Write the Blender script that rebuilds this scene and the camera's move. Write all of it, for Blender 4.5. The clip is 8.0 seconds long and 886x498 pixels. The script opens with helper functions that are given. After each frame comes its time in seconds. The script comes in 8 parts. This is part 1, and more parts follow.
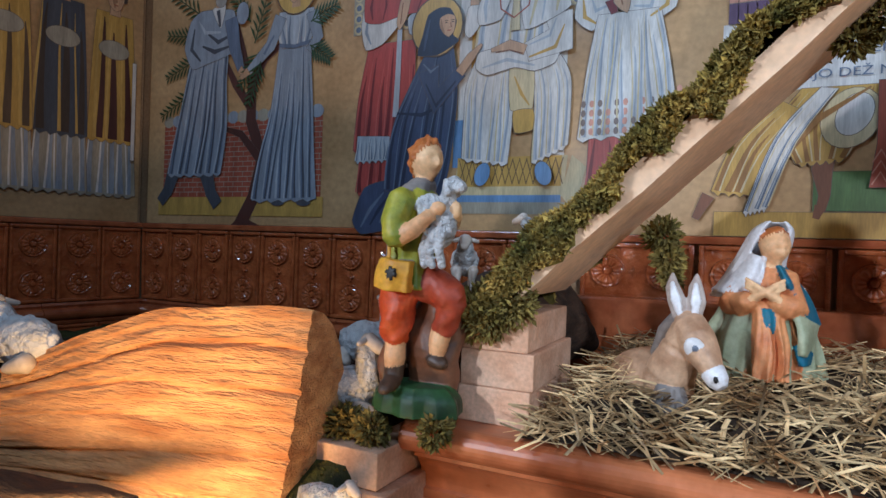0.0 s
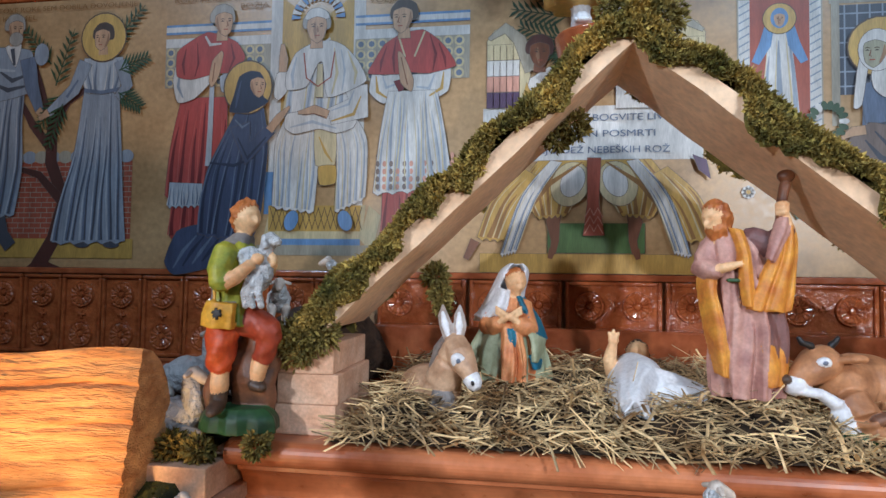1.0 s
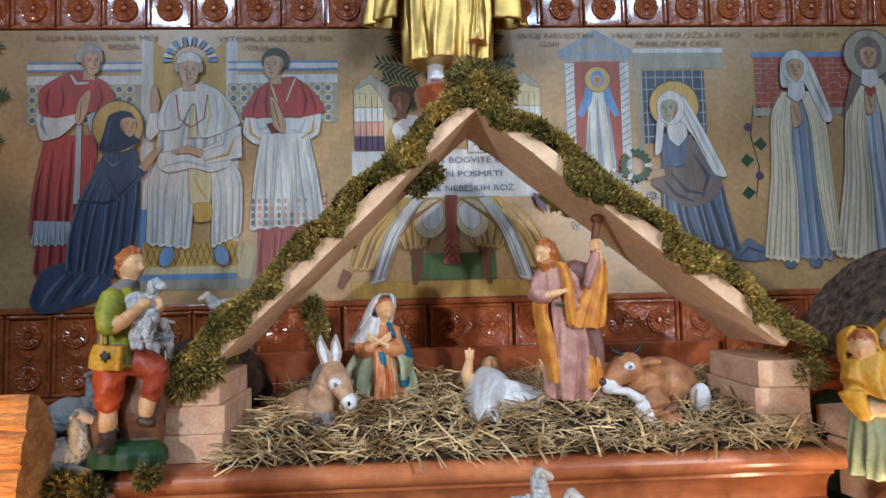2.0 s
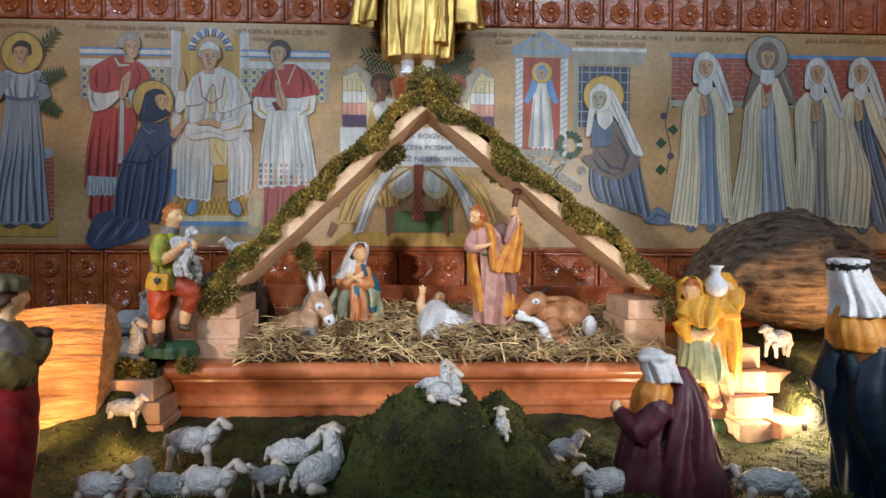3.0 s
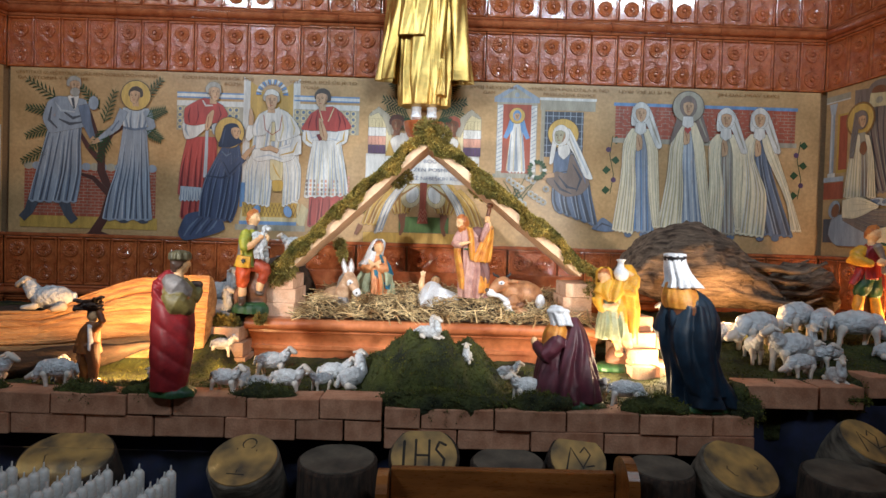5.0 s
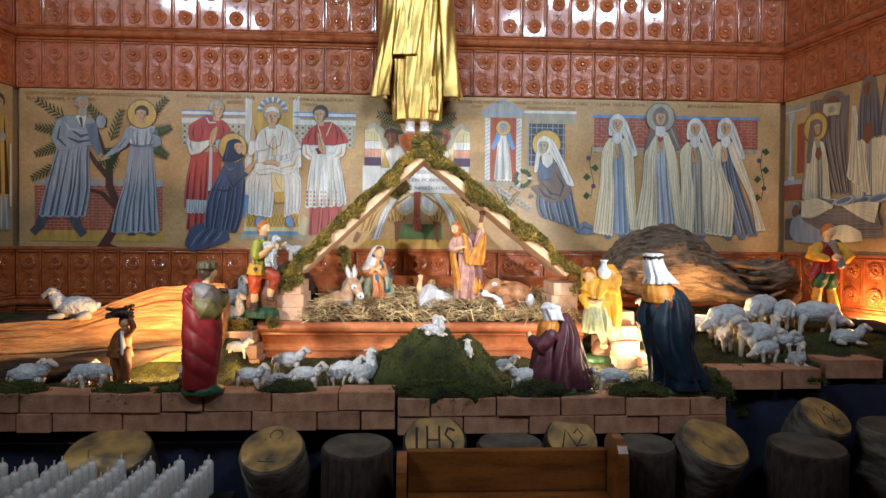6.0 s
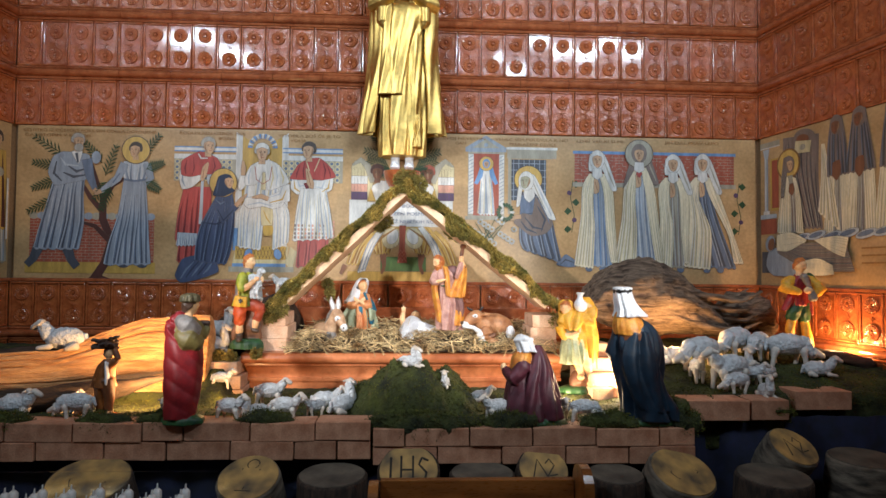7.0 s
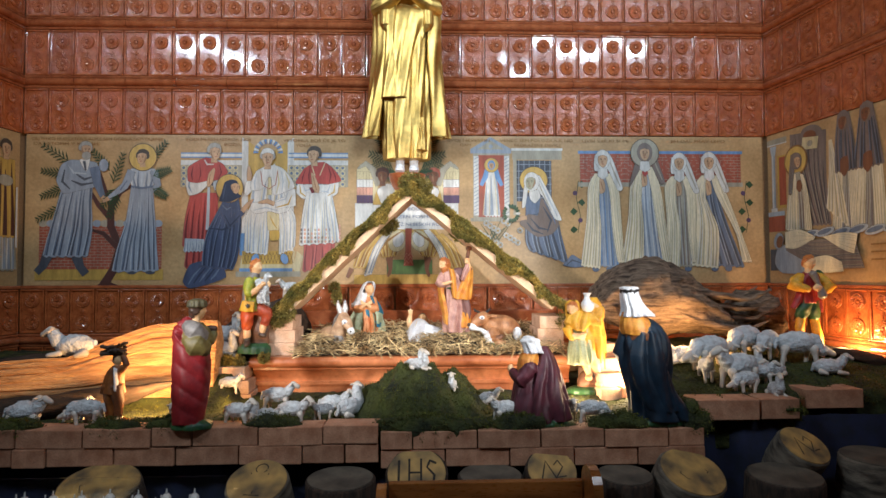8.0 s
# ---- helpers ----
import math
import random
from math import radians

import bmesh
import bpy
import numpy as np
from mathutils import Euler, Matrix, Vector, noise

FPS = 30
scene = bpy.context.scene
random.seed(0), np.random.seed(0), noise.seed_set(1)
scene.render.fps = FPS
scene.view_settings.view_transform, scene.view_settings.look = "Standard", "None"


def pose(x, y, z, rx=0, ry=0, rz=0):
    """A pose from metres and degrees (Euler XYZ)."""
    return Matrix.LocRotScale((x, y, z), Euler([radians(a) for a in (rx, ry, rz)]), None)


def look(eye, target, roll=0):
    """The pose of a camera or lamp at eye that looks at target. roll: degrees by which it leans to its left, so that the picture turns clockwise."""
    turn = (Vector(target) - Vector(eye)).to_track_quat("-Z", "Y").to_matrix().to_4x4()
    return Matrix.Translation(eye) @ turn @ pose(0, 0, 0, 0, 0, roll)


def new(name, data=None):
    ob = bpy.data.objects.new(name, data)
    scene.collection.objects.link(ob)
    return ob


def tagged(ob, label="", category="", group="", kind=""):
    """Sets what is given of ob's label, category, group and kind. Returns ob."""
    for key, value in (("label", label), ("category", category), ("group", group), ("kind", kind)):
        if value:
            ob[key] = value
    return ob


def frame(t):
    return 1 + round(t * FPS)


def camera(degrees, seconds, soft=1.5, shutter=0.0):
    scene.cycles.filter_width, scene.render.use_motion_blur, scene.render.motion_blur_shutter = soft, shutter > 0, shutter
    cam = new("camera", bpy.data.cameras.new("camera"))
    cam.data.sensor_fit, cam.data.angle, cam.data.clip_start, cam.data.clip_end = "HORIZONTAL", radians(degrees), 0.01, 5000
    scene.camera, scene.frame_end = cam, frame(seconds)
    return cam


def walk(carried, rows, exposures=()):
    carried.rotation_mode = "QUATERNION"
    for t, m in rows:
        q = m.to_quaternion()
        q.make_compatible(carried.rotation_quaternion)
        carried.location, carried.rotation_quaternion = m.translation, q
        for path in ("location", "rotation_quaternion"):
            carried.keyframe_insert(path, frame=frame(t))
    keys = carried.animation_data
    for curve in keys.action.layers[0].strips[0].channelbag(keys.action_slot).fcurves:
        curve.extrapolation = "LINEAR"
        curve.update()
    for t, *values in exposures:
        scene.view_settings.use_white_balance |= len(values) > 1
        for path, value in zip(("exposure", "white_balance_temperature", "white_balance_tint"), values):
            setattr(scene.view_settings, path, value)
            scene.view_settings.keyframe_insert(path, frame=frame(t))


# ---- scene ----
from mathutils.bvhtree import BVHTree

cam = camera(70.7, 8.0)
PATH = [
    (0, (0.284, 0.113, 1.376), (-0.611, 1.902, 1.357), 2.0),
    (0.5, (0.319, -0.027, 1.401), (-0.072, 1.932, 1.496), 1.1),
    (1, (0.37, -0.128, 1.402), (0.057, 1.846, 1.487), 0.8),
    (1.5, (0.388, -0.15, 1.414), (0.175, 1.837, 1.504), -1.8),
    (2, (0.388, -0.315, 1.447), (0.483, 1.68, 1.566), -1.4),
    (2.2, (0.372, -0.427, 1.451), (0.483, 1.564, 1.597), -1.8),
    (3.3, (0.548, -0.97, 1.468), (0.575, 1.028, 1.373), 2.0),
    (3.5, (0.549, -1.081, 1.469), (0.488, 0.916, 1.378), 1.1),
    (4, (0.49, -1.283, 1.395), (0.512, 0.714, 1.278), -0.1),
    (4.5, (0.557, -1.448, 1.462), (0.577, 0.55, 1.384), 0.0),
    (4.7, (0.587, -1.536, 1.453), (0.602, 0.463, 1.393), 2.0),
    (5.8, (0.487, -1.808, 1.453), (0.571, 0.19, 1.43), 0.1),
    (6, (0.476, -1.853, 1.46), (0.577, 0.145, 1.433), 0.5),
    (6.5, (0.542, -1.905, 1.472), (0.61, 0.093, 1.529), 1.8),
    (7, (0.565, -1.938, 1.476), (0.662, 0.059, 1.544), 0.6),
    (7.5, (0.589, -1.928, 1.464), (0.668, 0.069, 1.542), -0.2),
    (8, (0.576, -1.938, 1.476), (0.647, 0.059, 1.551), -0.2),
]
walk(cam, [(t, look(eye, target, roll)) for t, eye, target, roll in PATH], [(0, -0.56, 5250, 10), (1, -0.50, 5480, 10), (2.2, -0.62, 5650, 10), (3.5, -0.30, 6060, 10), (4.5, 0.02, 6150, 10), (8, 0.12, 6200, 10)])

# ---- world and lamps ----
scene.view_settings.exposure = 0.0
world = bpy.data.worlds.new("dim_church")
world.use_nodes = True
world.node_tree.nodes["Background"].inputs["Color"].default_value = (1.0, 0.8, 0.6, 1)
world.node_tree.nodes["Background"].inputs["Strength"].default_value = 0.02
scene.world = world


def lamp(name, kind, m, watts, colour, size=0.1, cone=None):
    data = bpy.data.lights.new(name, kind)
    data.energy, data.color = watts, colour
    if kind == "AREA":
        data.shape, data.size, data.size_y, data.spread = "RECTANGLE", size, 0.10, radians(cone)
    else:
        data.shadow_soft_size = size
    if kind == "SPOT":
        data.spot_size, data.spot_blend = radians(cone), 0.5
    ob = new(name, data)
    ob.matrix_world = m
    return ob


COOL, WARM, AMBER = (0.74, 0.89, 1.0), (1.0, 0.72, 0.42), (1.0, 0.55, 0.20)
lamp("ceiling_light_a", "AREA", look((-1.9, -1.5, 3.9), (0.5, 1.6, 2.55)), 37, COOL, 1.7, 94)
lamp("ceiling_light_b", "AREA", look((2.25, -1.5, 3.9), (0.6, 1.6, 2.55)), 25, COOL, 1.7, 94)
lamp("ceiling_spot_a", "SPOT", look((-1.3, -1.8, 1.98), (0.48, 1.15, 1.42)), 310, (1.0, 0.95, 0.88), 0.07, 27)
lamp("ceiling_spot_b", "SPOT", look((2.25, -1.8, 2.15), (0.68, 1.15, 1.40)), 320, (1.0, 0.95, 0.88), 0.07, 27)
# small floodlights hidden among the figures
lamp("flood_log", "SPOT", look((-0.41, 0.50, 1.02), (-0.76, 0.80, 1.08)), 24, AMBER, 0.03, 150)
lamp("flood_bricks", "POINT", pose(-0.20, 0.72, 0.98), 1.5, AMBER, 0.03)
lamp("flood_jug", "POINT", pose(1.215, 0.77, 0.955), 4, WARM, 0.03)
lamp("flood_ramp", "POINT", pose(1.53, 0.80, 1.0), 9, WARM, 0.03)
lamp("flood_root", "POINT", pose(1.80, 0.93, 1.17), 6, AMBER, 0.03)
lamp("flood_fiddler", "POINT", pose(2.57, 0.93, 1.12), 9, AMBER, 0.03)


# ---- materials ----
def rgb(r, g, b):
    return tuple((v / 255 / 12.92 if v < 11 else ((v / 255 + 0.055) / 1.055) ** 2.4) for v in (r, g, b)) + (1.0,)


def mat(name, colour, second=None, rough=0.6, scale=14.0, stretch=(1, 1, 1), bump=0.15, fine=120.0, metal=0.0, coat=0.0, vary=0.0, island=0.0, sub=0.0, depth=0.01):
    """A surface with large blotches from colour to second, a fine grain, relief, and a change from piece to piece."""
    m = bpy.data.materials.new(name)
    m.use_nodes = True
    n, l = m.node_tree.nodes, m.node_tree.links
    b = n["Principled BSDF"]
    tc = n.new("ShaderNodeTexCoord")
    mp = n.new("ShaderNodeMapping")
    mp.inputs["Scale"].default_value = stretch
    l.new(tc.outputs["Object"], mp.inputs["Vector"])
    big = n.new("ShaderNodeTexNoise")
    big.inputs["Scale"].default_value, big.inputs["Detail"].default_value = scale, 5
    l.new(mp.outputs["Vector"], big.inputs["Vector"])
    small = n.new("ShaderNodeTexNoise")
    small.inputs["Scale"].default_value, small.inputs["Detail"].default_value = fine, 4
    l.new(mp.outputs["Vector"], small.inputs["Vector"])
    ramp = n.new("ShaderNodeValToRGB")
    ramp.color_ramp.elements[0].position, ramp.color_ramp.elements[1].position = 0.35, 0.68
    ramp.color_ramp.elements[0].color = colour
    ramp.color_ramp.elements[1].color = second or tuple(c * 0.72 for c in colour[:3]) + (1,)
    l.new(big.outputs["Fac"], ramp.inputs["Fac"])
    out = ramp.outputs["Color"]
    hsv = n.new("ShaderNodeHueSaturation")
    grain = n.new("ShaderNodeMapRange")
    grain.inputs["From Min"].default_value, grain.inputs["From Max"].default_value = 0.3, 0.7
    grain.inputs["To Min"].default_value, grain.inputs["To Max"].default_value = 0.86, 1.12
    l.new(small.outputs["Fac"], grain.inputs["Value"])
    value = grain.outputs["Result"]
    if vary or island:
        src = n.new("ShaderNodeObjectInfo").outputs["Random"] if vary else n.new("ShaderNodeNewGeometry").outputs["Random Per Island"]
        amount = vary or island
        rg = n.new("ShaderNodeMapRange")
        rg.inputs["To Min"].default_value, rg.inputs["To Max"].default_value = 1 - amount, 1 + amount
        l.new(src, rg.inputs["Value"])
        mul = n.new("ShaderNodeMath")
        mul.operation = "MULTIPLY"
        l.new(value, mul.inputs[0])
        l.new(rg.outputs["Result"], mul.inputs[1])
        value = mul.outputs["Value"]
    l.new(value, hsv.inputs["Value"])
    l.new(out, hsv.inputs["Color"])
    l.new(hsv.outputs["Color"], b.inputs["Base Color"])
    b.inputs["Metallic"].default_value = metal
    b.inputs["Coat Weight"].default_value = coat
    b.inputs["Coat Roughness"].default_value = 0.08
    rr = n.new("ShaderNodeMapRange")
    rr.inputs["To Min"].default_value, rr.inputs["To Max"].default_value = max(0.03, rough - 0.12), min(1, rough + 0.12)
    l.new(small.outputs["Fac"], rr.inputs["Value"])
    l.new(rr.outputs["Result"], b.inputs["Roughness"])
    if sub:
        b.inputs["Subsurface Weight"].default_value = sub
        b.inputs["Subsurface Radius"].default_value = (0.01, 0.008, 0.006)
    if bump:
        bp = n.new("ShaderNodeBump")
        bp.inputs["Strength"].default_value, bp.inputs["Distance"].default_value = bump, depth
        add = n.new("ShaderNodeMath")
        add.operation = "MULTIPLY_ADD"
        add.inputs[1].default_value = 0.4
        l.new(small.outputs["Fac"], add.inputs[0])
        l.new(big.outputs["Fac"], add.inputs[2])
        l.new(add.outputs["Value"], bp.inputs["Height"])
        l.new(bp.outputs["Normal"], b.inputs["Normal"])
    return m


def glow(name, colour, strength):
    m = bpy.data.materials.new(name)
    m.use_nodes = True
    b = m.node_tree.nodes["Principled BSDF"]
    b.inputs["Base Color"].default_value = (*colour, 1)
    b.inputs["Emission Color"].default_value = (*colour, 1)
    b.inputs["Emission Strength"].default_value = strength
    return m


def clear_sheet(name):
    m = bpy.data.materials.new(name)
    m.use_nodes = True
    b = m.node_tree.nodes["Principled BSDF"]
    b.inputs["Base Color"].default_value = (0.95, 0.97, 0.97, 1)
    b.inputs["Roughness"].default_value = 0.08
    b.inputs["Transmission Weight"].default_value = 1.0
    b.inputs["IOR"].default_value = 1.15
    return m


GLAZE = mat("glazed_terracotta", rgb(184, 102, 56), rgb(152, 76, 40), rough=0.17, scale=22, bump=0.7, fine=60, coat=0.5, vary=0.10, depth=0.014)
GLAZE_RAIL = mat("glazed_rail", rgb(172, 98, 60), rgb(142, 72, 42), rough=0.16, scale=18, bump=0.22, fine=50, coat=0.5)
PLASTER = mat("church_plaster", rgb(170, 140, 105), rgb(150, 118, 85), rough=0.9, scale=3)
FLOORING = mat("dark_stone_floor", rgb(92, 70, 55), rgb(66, 50, 40), rough=0.4, scale=4)
MARBLE = mat("red_marble", rgb(208, 130, 84), rgb(160, 88, 52), rough=0.32, scale=7, bump=0.03, fine=45, coat=0.12)
BRICK = mat("pale_brick", rgb(186, 136, 106), rgb(154, 102, 74), rough=0.85, scale=18, bump=0.35, fine=160, vary=0.13)
BRICK_PALE = mat("clean_pale_brick", rgb(222, 184, 154), rgb(196, 150, 118), rough=0.85, scale=18, bump=0.35, fine=160, vary=0.08)
CLOTH_BLUE = mat("navy_cloth", rgb(18, 23, 52), rgb(9, 12, 29), rough=0.95, scale=20, bump=0.2, fine=300)
WOOD_BEAM = mat("pale_plank", rgb(240, 206, 170), rgb(222, 182, 144), rough=0.7, scale=6, bump=0.2, fine=60)
LOG_FACE = mat("split_wood", rgb(226, 172, 114), rgb(182, 122, 72), rough=0.8, scale=4, stretch=(1.2, 8, 12), bump=1.0, fine=30, depth=0.02)
BARK = mat("dark_bark", rgb(74, 54, 40), rgb(40, 29, 22), rough=0.95, scale=16, stretch=(1, 3, 3), bump=1.0, fine=60)
DRIFT = mat("grey_driftwood", rgb(158, 132, 110), rgb(70, 52, 40), rough=0.9, scale=7, stretch=(1.2, 9, 9), bump=1.0, fine=40, depth=0.03)
BIRCH = mat("birch_bark", rgb(126, 112, 96), rgb(46, 38, 32), rough=0.85, scale=12, stretch=(1, 1, 3), bump=0.6, fine=70)
STUMP_BARK = mat("stump_bark", rgb(72, 54, 42), rgb(36, 28, 22), rough=0.95, scale=16, stretch=(4, 4, 1), bump=0.9, fine=60)
STUMP_TOP = mat("sawn_end_grain", rgb(196, 152, 84), rgb(78, 66, 52), rough=0.7, scale=11, bump=0.2, fine=90)
STUMP_GREY = mat("weathered_end_grain", rgb(104, 92, 78), rgb(62, 54, 46), rough=0.85, scale=9, bump=0.3, fine=90)
BURNT = mat("burnt_line", rgb(44, 34, 26), rough=0.8)
PEW = mat("varnished_pew", rgb(150, 92, 44), rgb(112, 64, 28), rough=0.3, scale=5, stretch=(1, 6, 6), bump=0.08, fine=40, coat=0.2)
WAX = mat("white_wax", rgb(226, 224, 220), rgb(206, 202, 196), rough=0.45, bump=0.03, sub=0.2)
SHEET = clear_sheet("acrylic_sheet")
MOSS = mat("moss_sprigs", rgb(196, 166, 84), rgb(70, 78, 28), rough=0.95, scale=12, bump=0, island=0.55)
MOSS_CORE = mat("moss_core", rgb(124, 110, 48), rgb(72, 68, 26), rough=1.0, scale=40, bump=1.0, fine=120)
MOSS_DRY = mat("dry_moss_sprigs", rgb(140, 122, 60), rgb(98, 90, 38), rough=0.95, scale=14, bump=0, island=0.5)
MOSS_DARK = mat("dark_moss", rgb(64, 68, 20), rgb(20, 25, 7), rough=1.0, scale=11, bump=1.0, fine=70, depth=0.03)
MOSS_TUFT = mat("moss_tufts", rgb(92, 92, 28), rgb(46, 52, 14), rough=1.0, scale=9, bump=0, island=0.45)
STRAW = mat("straw_stalks", rgb(232, 204, 152), rgb(118, 86, 50), rough=0.42, scale=12, bump=0, island=0.7)
# near-black brown: the shade between stalks, put into the colour of the sheet below
STRAW_GAPS = mat("straw_gap_shade", rgb(58, 42, 26), rgb(28, 20, 12), rough=1.0, scale=30, bump=0.8, fine=90)
GOLD = mat("gilt", (0.80, 0.54, 0.17, 1), (0.62, 0.38, 0.10, 1), rough=0.46, metal=1.0, scale=10, bump=0.05, fine=60)
HOT = glow("flood_lens", (1.0, 0.75, 0.42), 30)
BLACK = mat("black_plastic", rgb(28, 27, 26), rough=0.5, bump=0.05)

# painted plaster of the figures
def paint(name, r, g, b, r2=None, g2=None, b2=None, rough=0.5):
    return mat(name, rgb(r, g, b), rgb(r2, g2, b2) if r2 is not None else None, rough=rough, scale=24, bump=0.16, fine=130, depth=0.006)


F_SKIN = paint("figure_skin", 242, 200, 150, 220, 164, 114)
F_RUST = paint("figure_rust", 176, 74, 44, 128, 46, 30)
F_BOOT = paint("figure_boot", 92, 70, 54, 56, 44, 38)
F_ROCK = paint("figure_rock", 128, 84, 58, 78, 54, 42)
F_EYE = paint("figure_eye", 116, 126, 146, 70, 80, 98)
F_HAIR = paint("figure_auburn_hair", 196, 120, 58, 150, 80, 38)
F_DARKHAIR = paint("figure_dark_hair", 74, 50, 36, 52, 36, 28)
F_WHITE = paint("figure_white", 228, 228, 230, 212, 212, 216, 0.5)
F_SHEEP = mat("figure_fleece", rgb(228, 230, 232), rgb(184, 184, 186), rough=0.5, scale=90, bump=1.0, fine=180, depth=0.012)
F_FACE_SHEEP = paint("figure_sheep_face", 216, 206, 196, 190, 176, 162)
F_RED = paint("figure_red", 150, 34, 38, 116, 22, 28)
F_PURPLE = paint("figure_plum", 88, 38, 50, 62, 26, 36)
F_NAVY = paint("figure_navy", 22, 44, 62, 12, 26, 40)
F_GREY = paint("figure_grey", 140, 132, 126, 108, 100, 98)
F_OLIVE = paint("figure_olive", 128, 112, 62, 98, 86, 46)
F_GREEN = paint("figure_grass_green", 52, 90, 48, 24, 54, 34)
F_LIME = paint("figure_lime", 180, 170, 50, 104, 126, 44)
F_YELLOW = paint("figure_yellow", 226, 172, 52, 196, 132, 36)
F_OCHRE = paint("figure_ochre", 224, 158, 58, 186, 108, 40)
F_ORANGE = paint("figure_orange", 214, 92, 36, 164, 56, 28)
F_MAUVE = paint("figure_mauve", 198, 152, 136, 160, 112, 104)
F_PLUMGREY = paint("figure_mauve_dark", 122, 84, 80, 92, 62, 62)
F_TURQ = paint("figure_turquoise", 28, 112, 136, 18, 84, 110)
F_SAGE = paint("figure_sage", 172, 178, 146, 142, 150, 120)
F_PEACH = paint("figure_peach", 218, 150, 96, 196, 118, 70)
F_BROWN = paint("figure_brown", 128, 76, 42, 86, 48, 28)
F_COW = paint("figure_cow_brown", 192, 136, 92, 136, 88, 56)
F_TAUPE = paint("figure_taupe", 208, 172, 138, 160, 122, 92)
F_TAN = paint("figure_tan", 156, 92, 40, 104, 58, 28)
F_CROWN = paint("figure_crown", 96, 88, 62, 60, 56, 40)
F_EAR = paint("figure_donkey_ear", 190, 178, 170, 150, 134, 124)
F_BLACK = paint("figure_black", 34, 30, 30, 22, 20, 20)

# colours of the wall painting
def wash(name, r, g, b, k=0.68):
    c = rgb(r, g, b)
    return mat(name, c, tuple(v * k for v in c[:3]) + (1,), rough=0.45, scale=7, stretch=(5.0, 0.7, 1.0), bump=0.03, fine=60)


W_GROUND = mat("mural_gilt_ground", rgb(190, 155, 110), rgb(164, 130, 88), rough=0.34, scale=5, bump=0.05, fine=60)
W_OCHRE = wash("mural_ochre", 196, 158, 78)
W_WHITE = wash("mural_white", 216, 212, 206)
W_CREAM = wash("mural_cream", 208, 192, 150)
W_GREY = wash("mural_grey", 150, 158, 170)
W_LGREY = wash("mural_light_grey", 178, 184, 192)
W_DGREY = wash("mural_dark_grey", 78, 82, 92)
W_SLATE = wash("mural_slate", 108, 120, 142)
W_BLUE = wash("mural_blue", 112, 146, 188)
W_RED = wash("mural_red", 178, 74, 66)
W_TAUPE = wash("mural_taupe", 128, 112, 104)
W_DRED = wash("mural_dark_red", 118, 38, 40)
W_BRICK = wash("mural_brick", 166, 84, 62)
W_SKIN = wash("mural_skin", 198, 160, 124)
W_DSKIN = wash("mural_dark_skin", 128, 82, 56)
W_HAIR = wash("mural_hair", 74, 62, 54)
W_GHAIR = wash("mural_grey_hair", 168, 162, 152)
W_GOLD = wash("mural_halo", 206, 170, 92)
W_LEAF = wash("mural_leaf", 52, 78, 48)
W_GREEN = wash("mural_green", 92, 122, 68)
W_BARK = wash("mural_bark", 84, 50, 44)
W_LINE = wash("mural_line", 96, 78, 60)
W_EDGE = wash("mural_outline", 104, 92, 84)
W_NAVY = wash("mural_navy", 70, 80, 108)
W_DNAVY = wash("mural_dark_navy", 44, 52, 76)
W_ROSE = wash("mural_rose", 196, 98, 88)
W_GSKIN = wash("mural_pale_skin", 168, 164, 138)
W_SHADE = wash("mural_skin_shadow", 158, 122, 92)
W_BROWN = wash("mural_brown", 150, 108, 56)
W_IVORY = wash("mural_ivory", 226, 212, 180, 0.8)
W_PURPLE = wash("mural_purple", 92, 66, 96)
W_PINK = wash("mural_pink", 206, 150, 128)
W_STONE = wash("mural_stone", 168, 160, 142)


# ---- building helpers ----
def mesh_of(name, bm, mats, smooth=True):
    bmesh.ops.recalc_face_normals(bm, faces=bm.faces)
    me = bpy.data.meshes.new(name)
    bm.to_mesh(me)
    bm.free()
    for m in mats if isinstance(mats, (list, tuple)) else [mats]:
        me.materials.append(m)
    if smooth:
        me.shade_smooth()
    return me


def part(name, bm, material, parent, label="", smooth=False):
    ob = new(name, mesh_of(name, bm, material, smooth))
    ob.parent = parent
    if label:
        ob["label"] = label
    return ob


def thing(name, label, category, m=None, group="", kind="", data=None):
    ob = new(name, data)
    if m is not None:
        ob.matrix_basis = m
    return tagged(ob, label, category, group, kind)


def cuboid(bm, lo, hi, bevel=0.0, index=0, m=None):
    c = [(a + b) / 2 for a, b in zip(lo, hi)]
    s = [b - a for a, b in zip(lo, hi)]
    r = bmesh.ops.create_cube(bm, size=1.0, matrix=Matrix.Translation(c) @ Matrix.Diagonal((*s, 1)))
    vs = r["verts"]
    fs = {f for v in vs for f in v.link_faces}
    if bevel:
        es = {e for v in vs for e in v.link_edges}
        rb = bmesh.ops.bevel(bm, geom=list(es), offset=bevel, segments=2, affect="EDGES", profile=0.6)
        vs = rb["verts"]
        fs = {f for v in vs for f in v.link_faces}
    for f in fs:
        if f.is_valid:
            f.material_index = index
    if m is not None:
        bmesh.ops.transform(bm, matrix=m, verts=[v for v in vs if v.is_valid])


def rings(bm, loops, index=0, closed=True, cap=True):
    """Skin a row of vertex loops."""
    vv = [[bm.verts.new(p) for p in lp] for lp in loops]
    n = len(vv[0])
    for a, b in zip(vv, vv[1:]):
        for i in range(n if closed else n - 1):
            f = bm.faces.new((a[i], a[(i + 1) % n], b[(i + 1) % n], b[i]))
            f.material_index = index
    if cap and closed:
        for lp in (vv[0][::-1], vv[-1]):
            bm.faces.new(lp).material_index = index
    return vv


